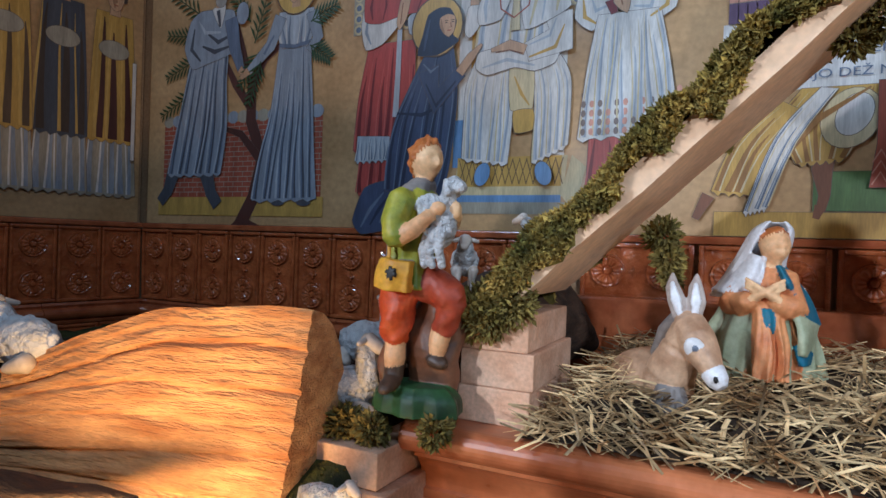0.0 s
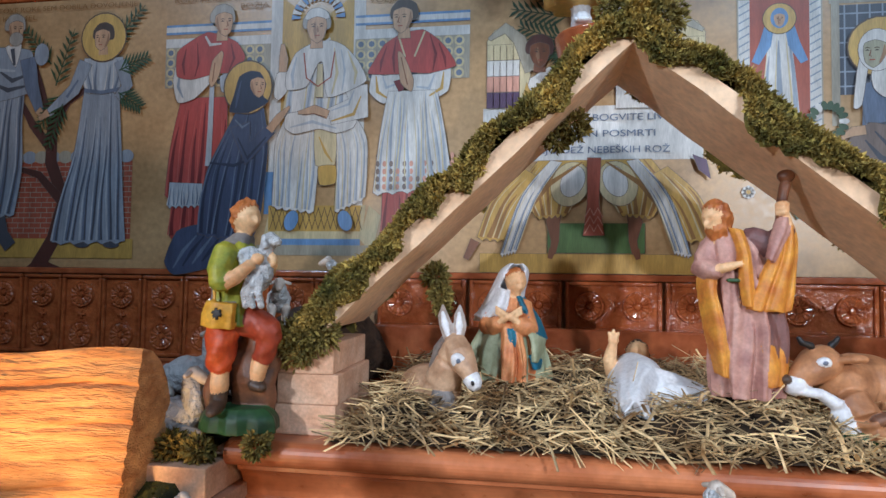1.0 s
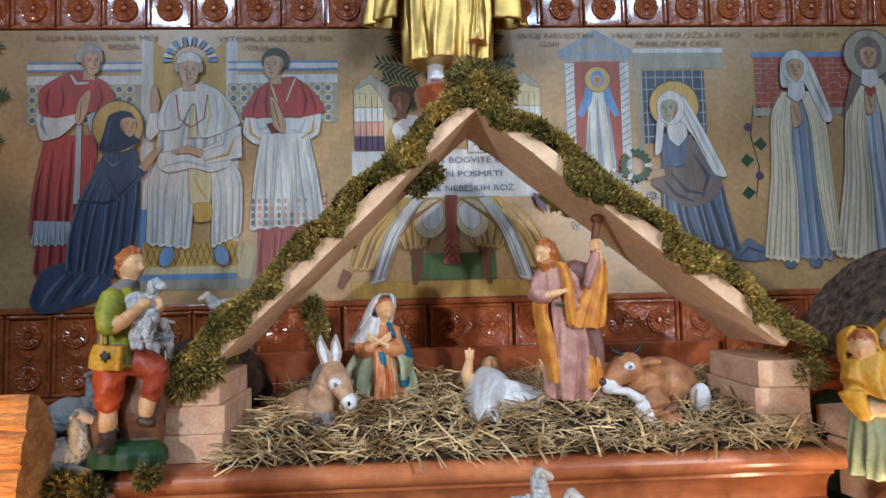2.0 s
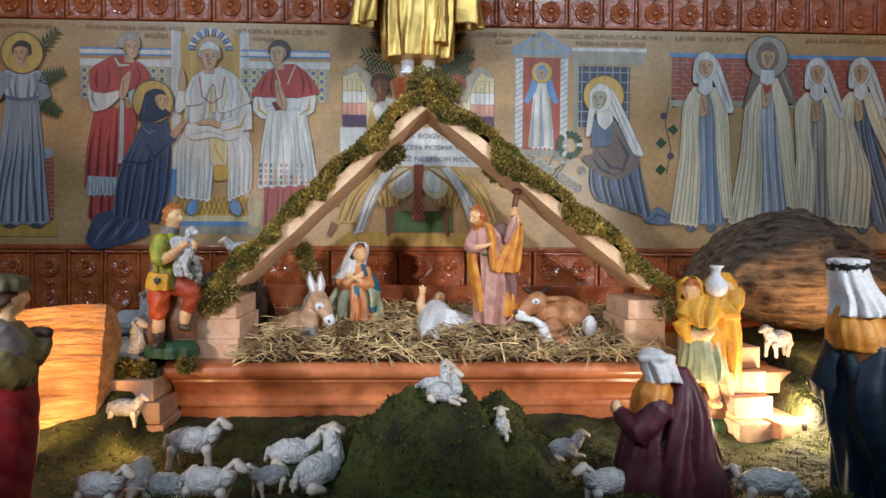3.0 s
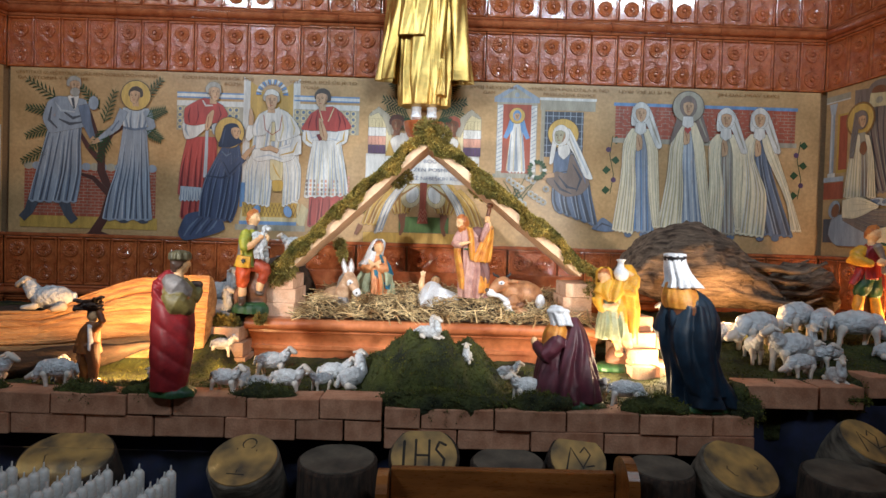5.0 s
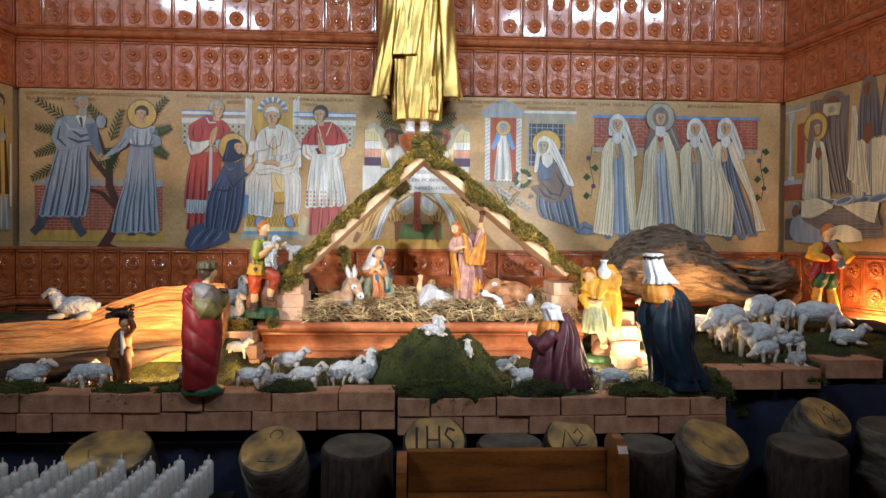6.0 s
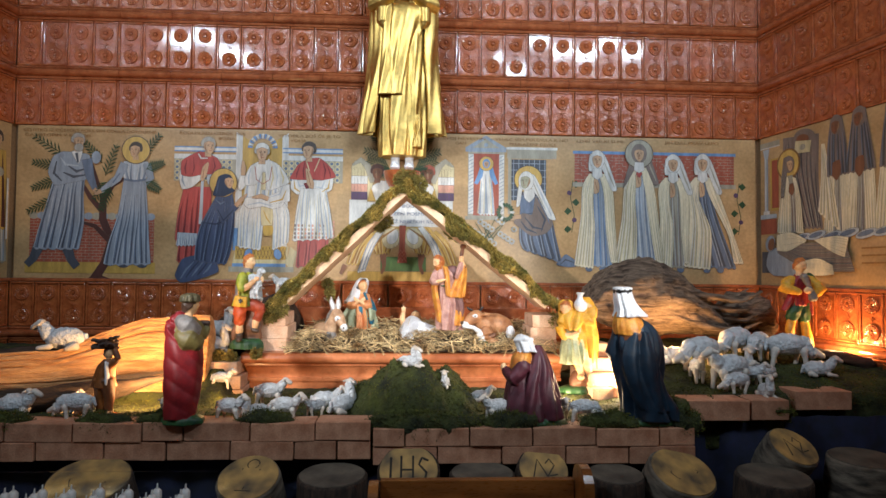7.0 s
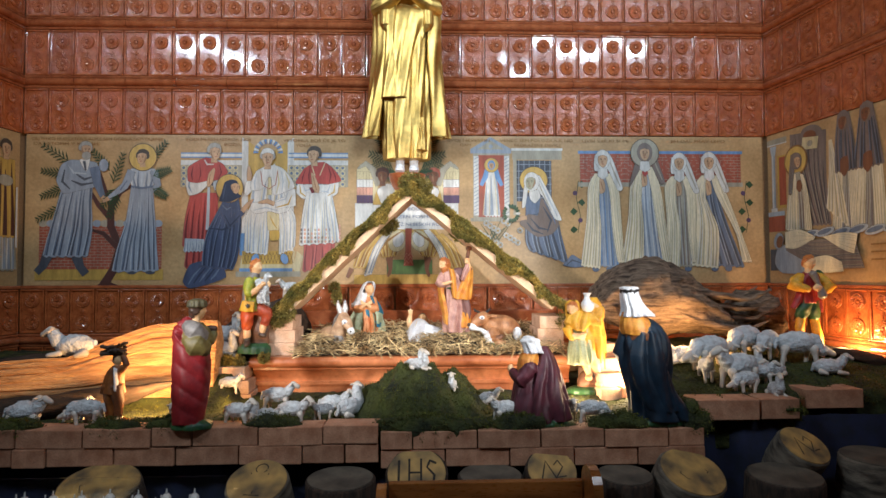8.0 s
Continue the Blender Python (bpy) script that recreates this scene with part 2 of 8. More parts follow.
def ball(bm, c, r, index=0, rot=None, seg=14):
    """An ellipsoid at c with radii r."""
    r = (r, r, r) if isinstance(r, (int, float)) else r
    m = Matrix.Translation(c)
    if rot:
        m = m @ Euler([radians(a) for a in rot]).to_matrix().to_4x4()
    out = bmesh.ops.create_uvsphere(bm, u_segments=seg, v_segments=max(6, seg * 2 // 3), radius=1, matrix=m @ Matrix.Diagonal((*r, 1)))
    for v in out["verts"]:
        for f in v.link_faces:
            f.material_index = index
    return out["verts"]


def tube(bm, pts, radii, index=0, seg=9, squash=1.0, ripple=0.0, seed=0.0):
    """A tapered tube along pts, with rounded ends."""
    pts = [Vector(p) for p in pts]
    if isinstance(radii, (int, float)):
        radii = [radii] * len(pts)
    fine, rad = [], []
    for i in range(len(pts) - 1):
        for k in range(3):
            u = k / 3
            fine.append(pts[i].lerp(pts[i + 1], u))
            rad.append(radii[i] * (1 - u) + radii[i + 1] * u)
    fine.append(pts[-1])
    rad.append(radii[-1])
    d0, d1 = (fine[1] - fine[0]).normalized(), (fine[-1] - fine[-2]).normalized()
    fine = [fine[0] - d0 * rad[0] * 0.6] + fine + [fine[-1] + d1 * rad[-1] * 0.6]
    rad = [rad[0] * 0.55] + rad + [rad[-1] * 0.55]
    loops = []
    for i, p in enumerate(fine):
        d = (fine[min(i + 1, len(fine) - 1)] - fine[max(i - 1, 0)]).normalized()
        side = d.cross(Vector((0, 0, 1)) if abs(d.z) < 0.9 else Vector((0, 1, 0))).normalized()
        up = side.cross(d)
        loop = []
        for k in range(seg):
            a = 2 * math.pi * k / seg
            rr = rad[i] * (1 + ripple * math.sin(3 * a + i * 1.3 + seed))
            loop.append(p + side * math.cos(a) * rr + up * math.sin(a) * rr * squash)
        loops.append(loop)
    rings(bm, loops, index)


def blend(rows, u):
    """A smooth row between rows, u from 0 to 1."""
    n = len(rows) - 1
    i = min(int(u * n + 1e-9), n - 1)
    t = u * n - i
    p = [rows[min(max(i + k, 0), n)] for k in (-1, 0, 1, 2)]
    return tuple(0.5 * (2 * b + (c - a) * t + (2 * a - 5 * b + 4 * c - d) * t * t + (3 * b - a - 3 * c + d) * t ** 3) for a, b, c, d in zip(*p))


def robe(bm, levels, index=0, folds=9, amp=0.05, seg=64, twist=0.6, arc=None, thick=0.0, seed=0.0, wave=7.0):
    """Cloth hung round an upright body. levels: rows of z, cx, cy, rx, ry, fold depth. arc: the angles in degrees between which it closes."""
    loops = []
    levels = [blend(levels, k / (6 * len(levels) - 6)) for k in range(6 * len(levels) - 5)]
    for z, cx, cy, rx, ry, dp in levels:
        loop = []
        for k in range(seg + (1 if arc else 0)):
            a = radians(arc[0] + (arc[1] - arc[0]) * k / seg) if arc else 2 * math.pi * k / seg
            bend = 2.2 * noise.noise(Vector((math.cos(a) * 1.6, math.sin(a) * 1.6, z * wave + seed)))
            w = 1 + 1.5 * amp * dp * (1.1 - 2.2 * (1 - abs(math.sin((folds * a + seed + twist * z * 9 + bend) / 2))) ** 1.4 + 0.4 * math.sin((folds * 2 + 1) * a + seed * 2 - z * 14 + bend))
            loop.append((cx + rx * w * math.cos(a), cy + ry * w * math.sin(a), z))
        loops.append(loop)
    if not arc:
        rings(bm, loops, index)
        return
    outer = rings(bm, loops, index, closed=False, cap=False)
    inner = []
    for (z, cx, cy, rx, ry, dp), lp in zip(levels, loops):
        inner.append([(cx + (x - cx) * (1 - thick / rx), cy + (y - cy) * (1 - thick / ry), z) for x, y, z in lp])
    inn = rings(bm, inner, index, closed=False, cap=False)
    n = len(outer[0])
    for a, b in ((outer, inn),):
        for i in range(len(a) - 1):
            for k in (0, n - 1):
                bm.faces.new((a[i][k], a[i + 1][k], b[i + 1][k], b[i][k])).material_index = index
        for row in (0, len(a) - 1):
            for k in range(n - 1):
                bm.faces.new((a[row][k], a[row][k + 1], b[row][k + 1], b[row][k])).material_index = index


def roughen(bm, amount, freq, verts=None):
    for v in verts or bm.verts:
        d = noise.noise_vector(Vector(v.co) * freq)
        v.co += d * amount


def sprigs(bm, spots, size, rng, spread=1.0):
    """Small pointed leaves standing on spots, rows of (place, normal)."""
    for p, nrm in spots:
        d = (Vector(nrm) + Vector((rng.uniform(-1, 1), rng.uniform(-1, 1), rng.uniform(-1, 1))) * spread).normalized()
        s = d.cross(Vector((rng.uniform(-1, 1), rng.uniform(-1, 1), rng.uniform(-1, 1)))).normalized()
        ln, wd = size * rng.uniform(0.6, 1.5), size * rng.uniform(0.18, 0.36)
        p = Vector(p)
        mid = p + d * ln * 0.5 + d.cross(s) * ln * 0.12
        a, b, c, e = (bm.verts.new(q) for q in (p, mid + s * wd, p + d * ln, mid - s * wd))
        bm.faces.new((a, b, c))
        bm.faces.new((a, c, e))

# ---- the niche: walls, tiles, wall paintings ----
X0, X1, YB = -1.64, 2.577, 1.6
SIDE = Vector((0.12, -0.81, 0)).normalized()
BACK = Matrix(((1, 0, 0, 0), (0, 0, -1, YB), (0, 1, 0, 0), (0, 0, 0, 1)))
RIGHT = Matrix(((SIDE.x, 0, SIDE.y, X1), (SIDE.y, 0, -SIDE.x, YB), (0, 1, 0, 0), (0, 0, 0, 1)))
LEFT = Matrix(((SIDE.x, 0, -SIDE.y, X0), (-SIDE.y, 0, -SIDE.x, YB), (0, 1, 0, 0), (0, 0, 0, 1)))
# LEFT runs towards the wall: u is negative in front of it


def wall_piece(name, lo, hi, material, m=None, label="", category="wall"):
    bm = bmesh.new()
    cuboid(bm, lo, hi)
    ob = thing(name, label, category, m, kind="structure", data=mesh_of(name, bm, material, False))
    return ob


SL = 3.0
wall_back = wall_piece("wall_back", (X0 - 0.3, 0.0, -0.25), (X1 + 0.3, 4.2, -0.022), PLASTER, BACK, "church wall faced with glazed terracotta relief tiles")
wall_right = wall_piece("wall_right", (0.0, 0.0, -0.25), (SL, 4.2, -0.022), PLASTER, RIGHT, "side wall faced with glazed terracotta tiles")
wall_left = wall_piece("wall_left", (-SL, 0.0, -0.25), (0.0, 4.2, -0.022), PLASTER, LEFT, "side wall faced with glazed terracotta tiles")
yend = YB + SIDE.y * SL
xr, xl = X1 + SIDE.x * SL, X0 - SIDE.x * SL
wall_piece("wall_right_rear", (xr, -5.2, 0), (xr + 0.25, yend, 4.2), PLASTER, None, "plain plastered church wall")
wall_piece("wall_left_rear", (xl - 0.25, -5.2, 0), (xl, yend, 4.2), PLASTER, None, "plain plastered church wall")
wall_piece("wall_rear", (xl - 0.25, -5.45, 0), (xr + 0.25, -5.2, 4.2), PLASTER, None, "plain plastered church wall")
wall_piece("floor", (xl - 0.3, -5.5, -0.2), (xr + 0.3, 2.0, 0.0), FLOORING, None, "dark stone church floor", "floor")
wall_piece("ceiling", (xl - 0.3, -5.5, 4.2), (xr + 0.3, 2.0, 4.4), PLASTER, None, "plain plastered ceiling", "ceiling")

TW = 0.1355


def relief_tile(h):
    """A glazed tile: raised rim, two rosettes and a small cross."""
    bm = bmesh.new()
    w = TW - 0.003
    cuboid(bm, (-w / 2, -h / 2, -0.02), (w / 2, h / 2, -0.006))
    rim = 0.011
    for a, b in (((-w / 2, -h / 2), (w / 2, -h / 2 + rim)), ((-w / 2, h / 2 - rim), (w / 2, h / 2)), ((-w / 2, -h / 2 + rim), (-w / 2 + rim, h / 2 - rim)), ((w / 2 - rim, -h / 2 + rim), (w / 2, h / 2 - rim))):
        cuboid(bm, (a[0], a[1], -0.008), (b[0], b[1], 0.003), 0.0042)
    for s in (-1, 1):
        cy = s * h * 0.25
        n = 28
        loops = []
        for r, z in ((0.040, -0.006), (0.038, 0.002), (0.033, -0.001), (0.029, 0.002), (0.014, 0.001), (0.011, -0.003), (0.007, 0.005), (0.001, 0.006)):
            loop = []
            for k in range(n):
                wave = 0.0025 * (k % 2) if 0.012 < r < 0.035 else 0
                loop.append((r * math.cos(2 * math.pi * k / n), cy + r * math.sin(2 * math.pi * k / n), z + wave))
            loops.append(loop)
        rings(bm, loops)
    cuboid(bm, (-0.013, -0.003, -0.006), (0.013, 0.003, 0.0), 0.001)
    cuboid(bm, (-0.003, -0.012, -0.006), (0.003, 0.012, 0.0), 0.001)
    return mesh_of("tile", bm, GLAZE, False)


def rail(parent, u0, u1, v0, v1, proud=0.03):
    """A rounded moulding with two beads, along a wall."""
    bm = bmesh.new()
    mid, h = (v0 + v1) / 2, (v1 - v0) / 2
    prof = [(-0.022, v0), (0.004, v0 + 0.001), (0.007, v0 + h * 0.25), (0.002, v0 + h * 0.45)]
    for k in range(9):
        a = -math.pi / 2 + math.pi * k / 8
        prof.append((proud * math.cos(a) * 0.7 + 0.004, mid + math.sin(a) * h * 0.55))
    prof += [(0.002, v1 - h * 0.45), (0.007, v1 - h * 0.25), (0.004, v1 - 0.001), (-0.022, v1)]
    n = max(2, int((u1 - u0) / 0.28))
    for i in range(n):
        a, b = u0 + (u1 - u0) * i / n + 0.001, u0 + (u1 - u0) * (i + 1) / n - 0.001
        rings(bm, [[(a, v, d) for d, v in prof], [(b, v, d) for d, v in prof]])
    part("rail", bm, GLAZE_RAIL, parent, "moulded glazed terracotta rail", smooth=False)


ROWS_UP = [(2.258, 2.515), (2.588, 2.848), (2.921, 3.181), (3.254, 3.514)]
ROWS_LOW = [(1.146, 1.392), (0.83, 1.076)]
MUR0, MUR1 = 1.412, 2.255
for wall, u0, u1 in ((wall_back, X0, X1), (wall_right, 0.0, 1.9), (wall_left, -1.9, 0.0)):
    for a, b in ((2.515, 2.588), (2.848, 2.921), (3.181, 3.254), (3.514, 3.60), (1.076, 1.146), (0.76, 0.83)):
        rail(wall, u0 + 0.002, u1 - 0.002, a, b)
    bm = bmesh.new()
    cuboid(bm, (u0 + 0.002, 1.393, -0.022), (u1 - 0.002, 1.411, 0.006), 0.004)
    part("sill_strip", bm, GLAZE_RAIL, wall)
    bm = bmesh.new()
    cuboid(bm, (u0 + 0.002, 0.0, -0.022), (u1 - 0.002, 0.759, 0.0))
    part("dado", bm, GLAZE_RAIL, wall)


# ---- wall painting ----
def outline(pts, w):
    """The same shape, grown by w."""
    n = len(pts)
    area = sum(pts[i][0] * pts[(i + 1) % n][1] - pts[(i + 1) % n][0] * pts[i][1] for i in range(n))
    s = 1 if area > 0 else -1
    out = []
    for i in range(n):
        a, b, c = Vector(pts[i - 1]), Vector(pts[i]), Vector(pts[(i + 1) % n])
        d = ((b - a).normalized() + (c - b).normalized())
        d = d.normalized() if d.length > 1e-6 else Vector((1, 0))
        out.append((b.x + d.y * w * s, b.y - d.x * w * s))
    return out


class Mural:
    """Flat coats of paint on a wall, each a little above the last."""

    def __init__(self, wall, name, label, level=1):
        self.wall, self.bm, self.mats, self.d, self.name, self.label, self.level = wall, bmesh.new(), [], 0.0, name, label, level

    def fill(self, pts, m, step=True, rim=True):
        if m not in self.mats:
            self.mats.append(m)
        if step:
            self.d += 0.00008
            us, vs = [q[0] for q in pts], [q[1] for q in pts]
            if m not in (W_EDGE, W_LINE) and max(max(us) - min(us), max(vs) - min(vs)) > 0.035 and self.level and rim:
                self.fill(outline(pts, 0.0013), W_EDGE)
                self.d += 0.00008
        f = self.bm.faces.new([self.bm.verts.new((u, v, self.d)) for u, v in pts])
        f.material_index = self.mats.index(m)

    def oval(self, u, v, ru, rv, m, a0=0, a1=360, n=22, tilt=0):
        t = radians(tilt)
        pts = []
        for k in range(n + (0 if a1 - a0 >= 360 else 1)):
            a = radians(a0 + (a1 - a0) * k / n)
            x, y = ru * math.cos(a), rv * math.sin(a)
            pts.append((u + x * math.cos(t) - y * math.sin(t), v + x * math.sin(t) + y * math.cos(t)))
        self.fill(pts, m)

    def stroke(self, pts, widths, m, step=True):
        """A brush stroke of changing width."""
        if isinstance(widths, (int, float)):
            widths = [widths] * len(pts)
        l, r = [], []
        for i, p in enumerate(pts):
            a, b = Vector(pts[max(0, i - 1)]), Vector(pts[min(len(pts) - 1, i + 1)])
            d = (b - a).normalized()
            l.append((p[0] - d.y * widths[i] / 2, p[1] + d.x * widths[i] / 2))
            r.append((p[0] + d.y * widths[i] / 2, p[1] - d.x * widths[i] / 2))
        self.fill(l + r[::-1], m, step, max(widths) > 0.022)

    def box(self, u0, v0, u1, v1, m, step=True):
        self.fill([(u0, v0), (u1, v0), (u1, v1), (u0, v1)], m, step)

    def done(self):
        bm = self.bm
        bm.normal_update()
        bmesh.ops.triangulate(bm, faces=[f for f in bm.faces if len(f.verts) > 4])
        me = bpy.data.meshes.new(self.name)
        bm.to_mesh(me)
        bm.free()
        for m in self.mats:
            me.materials.append(m)
        ob = new(self.name, me)
        ob.parent = self.wall
        ob.location = (0, 0, 0.0012 + 0.004 * self.level)
        if self.label:
            ob["label"] = self.label
        return ob


def soft(pts, n=4):
    """The same outline with rounded corners."""
    out = []
    m = len(pts)
    for i in range(m):
        a, b, c, d = (pts[(i + k) % m] for k in (-1, 0, 1, 2))
        for k in range(n):
            t = k / n
            q = [0.5 * (2 * f + (g - e) * t + (2 * e - 5 * f + 4 * g - h) * t * t + (3 * f - e - 3 * g + h) * t ** 3) for e, f, g, h in zip(a, b, c, d)]
            out.append((0.55 * q[0] + 0.45 * (b[0] + (c[0] - b[0]) * t), 0.55 * q[1] + 0.45 * (b[1] + (c[1] - b[1]) * t)))
    return out


WHITES, CREAMS, REDS = (W_WHITE, W_LGREY, W_GREY, W_CREAM), (W_IVORY, W_CREAM, W_STONE, W_WHITE), (W_RED, W_DRED, W_DRED, W_ROSE)
GREYS, SLATES, BLUES = (W_LGREY, W_GREY, W_SLATE, W_WHITE), (W_SLATE, W_DGREY, W_DGREY, W_GREY), (W_GREY, W_SLATE, W_BLUE, W_LGREY)
COATS = (W_GREY, W_SLATE, W_DGREY, W_LGREY)
NAVIES, TAUPES = (W_NAVY, W_DNAVY, W_DNAVY, W_SLATE), (W_STONE, W_TAUPE, W_TAUPE, W_LGREY)


def cloth(p, left, right, tones, folds, rng, cuts=0.010):
    """A painted garment between two drawn edges: base, half tone, shadow and light along its folds."""
    n = 16
    le, ri = [blend(left, k / n) for k in range(n + 1)], [blend(right, k / n) for k in range(n + 1)]
    hem = [(le[-1][0] + (ri[-1][0] - le[-1][0]) * k / 16, le[-1][1] + (ri[-1][1] - le[-1][1]) * k / 16 - cuts * (0.5 + 0.5 * math.sin(k * 2.1 + le[0][0] * 9))) for k in range(1, 16)]
    p.fill(le + hem + ri[::-1], tones[0])

    def along(f, start, widths, m):
        pts = []
        for k in range(7):
            t = start + (0.985 - start) * k / 6
            a, b = blend(left, t), blend(right, t)
            g = f + 0.02 * math.sin(5 * t + f * 20)
            pts.append((a[0] + (b[0] - a[0]) * g, a[1] + (b[1] - a[1]) * g))
        p.d += 0.00005
        p.stroke(pts, [widths * (0.12 + 0.88 * (k / 6) ** 0.7) for k in range(7)], m, False)

    wide = abs(ri[-1][0] - le[-1][0]) / folds
    for k in range(folds):
        f = (k + 0.5 + rng.uniform(-0.25, 0.25)) / folds
        start = rng.uniform(0.0, 0.4)
        along(f, start, wide * rng.uniform(0.42, 0.62), tones[1])
        along(f + 0.06 / folds, start + 0.05, wide * rng.uniform(0.14, 0.24), tones[2])
        along(f - 0.34 / folds, start * 0.5, wide * rng.uniform(0.12, 0.22), tones[3])


def head(p, u, v, r, skin, hair=None, halo=None, veil=None, rim=None, tilt=0, look_to=0, bow=0.0, cap=None):
    """A painted head, turned to one side (look_to) and raised or bowed (bow)."""
    if halo:
        p.oval(u, v + r * 0.1, r * 1.92, r * 1.92, rim or W_LINE)
        p.oval(u, v + r * 0.1, r * 1.82, r * 1.82, halo)
    if veil:
        p.oval(u, v + r * 0.16, r * 1.0, r * 1.24, veil)
    elif hair:
        p.stroke([(u, v - r * 0.6), (u, v - r * 1.25)], [r * 0.7, r * 0.8], skin)
        p.fill(soft([(u - r * 0.80, v), (u - r * 0.86, v + r * 0.6), (u - r * 0.45, v + r * 1.12), (u + r * 0.15, v + r * 1.22), (u + r * 0.72, v + r * 0.92), (u + r * 0.88, v + r * 0.35), (u + r * 0.74, v - r * 0.1)]), hair)
    if cap:
        p.fill(soft([(u - r * 0.74, v + r * 0.55), (u - r * 0.5, v + r * 1.12), (u + r * 0.1, v + r * 1.24), (u + r * 0.6, v + r * 1.0), (u + r * 0.76, v + r * 0.55)]), cap)
    s = look_to or 0.25
    x = u + r * 0.10 * look_to
    y = v + r * 0.12 * bow
    p.fill(soft([(x - r * 0.56, y + r * 0.50), (x, y + r * 0.70), (x + r * 0.56, y + r * 0.50), (x + r * 0.62, y), (x + r * 0.40 + r * 0.10 * s, y - r * 0.62), (x + r * 0.12 * s, y - r * 0.92), (x - r * 0.42 + r * 0.10 * s, y - r * 0.60), (x - r * 0.62, y)]), skin)
    p.d += 0.00006
    p.stroke([(x - s * r * 0.50, y + r * 0.40), (x - s * r * 0.48, y - r * 0.15), (x - s * r * 0.22, y - r * 0.66)], [r * 0.06, r * 0.24, r * 0.08], W_SHADE, False)
    c = x + s * r * 0.16
    p.d += 0.00006
    for q in (-1, 1):
        p.stroke([(c + q * r * 0.40, y + r * 0.22), (c + q * r * 0.25, y + r * 0.27), (c + q * r * 0.11, y + r * 0.22)], [r * 0.03, r * 0.07, r * 0.04], W_LINE, False)
        p.stroke([(c + q * r * 0.36, y + r * 0.09), (c + q * r * 0.25, y + r * 0.12), (c + q * r * 0.14, y + r * 0.08)], [r * 0.03, r * 0.10, r * 0.03], W_HAIR, False)
    p.stroke([(c + s * r * 0.06, y + r * 0.12), (c + s * r * 0.15, y - r * 0.22), (c + s * r * 0.02, y - r * 0.26)], [r * 0.04, r * 0.09, r * 0.05], W_DSKIN, False)
    p.stroke([(c - r * 0.15, y - r * 0.46), (c + r * 0.15, y - r * 0.46)], r * 0.07, W_BRICK, False)


def drapery(p, u0, u1, foot, v1, s0, s1, m, dark, light, folds, rng, cuts=0.012):
    """A hanging garment from shoulders s0..s1 at v1 down to a hem u0..u1 at foot."""
    mid = (v1 * 0.55 + foot * 0.45)
    cloth(p, [(s0, v1), (s0 + (u0 - s0) * 0.55, mid), (u0, foot)], [(s1, v1), (s1 + (u1 - s1) * 0.55, mid), (u1, foot)], (m, dark, dark, light), max(3, int(folds * 0.75)), rng, cuts)


def sleeves(p, u, sh, ws, hv, m, skin, line):
    """Both forearms folded to a pair of joined palms at height hv."""
    for s in (-1, 1):
        p.stroke([(u + s * ws, sh), (u + s * ws * 1.12, (sh + hv) / 2 - 0.01), (u + s * 0.012, hv)], [0.055, 0.06, 0.04], m)
        p.stroke([(u + s * ws * 0.75, sh - 0.01), (u + s * ws * 0.8, (sh + hv) / 2 + 0.005), (u + s * 0.02, hv - 0.016)], [0.003, 0.006, 0.003], line)
    p.stroke([(u - 0.004, hv - 0.03), (u + 0.004, hv + 0.035)], [0.024, 0.012], skin)


def brickwork(p, u0, v0, u1, v1, m, line, ch=0.016, cw=0.04):
    p.box(u0, v0, u1, v1, m)
    p.d += 0.00008
    n = int((v1 - v0) / ch)
    for i in range(1, n):
        p.box(u0, v0 + i * ch, u1, v0 + i * ch + 0.002, line, False)
    for i in range(n):
        u = u0 + (cw / 2 if i % 2 else cw)
        while u < u1 - 0.004:
            p.box(u, v0 + i * ch + 0.0022, u + 0.002, v0 + (i + 1) * ch - 0.00008, line, False)
            u += cw


def frond(p, base, tip, m, n=9, size=0.04):
    p.stroke([base, tip], [0.005, 0.002], m)
    b, t = Vector(base), Vector(tip)
    d = (t - b).normalized()
    s = Vector((-d.y, d.x))
    for i in range(n):
        q = b.lerp(t, 0.05 + 0.93 * i / n)
        ln = size * (1 - 0.55 * i / n)
        for sgn in (-1, 1):
            e = q + d * ln * 0.75 + s * sgn * ln * 0.75
            p.stroke([q, q.lerp(e, 0.5) + d * ln * 0.08, e], [0.002, 0.0085, 0.001], m, sgn < 0)


def lettering(wall, text, u, v, size, m, width=None, label=""):
    cu = bpy.data.curves.new("lettering", "FONT")
    cu.body, cu.size, cu.align_x = text, size, "LEFT"
    tmp = bpy.data.objects.new("lettering", cu)
    me = bpy.data.meshes.new_from_object(tmp)
    bpy.data.objects.remove(tmp)
    xs = [q.co.x for q in me.vertices]
    k = width / (max(xs) - min(xs)) if width else 1.0
    for q in me.vertices:
        q.co = (u + q.co.x * k, v + q.co.y, 0.0052)
    me.materials.append(m)
    ob = new("lettering", me)
    ob.parent = wall
    if label:
        ob["label"] = label


def ground_panel(wall, u0, u1):
    bm = bmesh.new()
    cuboid(bm, (u0, MUR0, -0.021), (u1, MUR1, 0.0))
    part("painted_panel", bm, W_GROUND, wall, "gilt ochre ground of the wall painting")


rng = random.Random(4)
ground_panel(wall_back, X0 + 0.02, X1 - 0.02)
ground_panel(wall_right, 0.02, 1.9)
ground_panel(wall_left, -1.9, -0.02)
B = wall_back

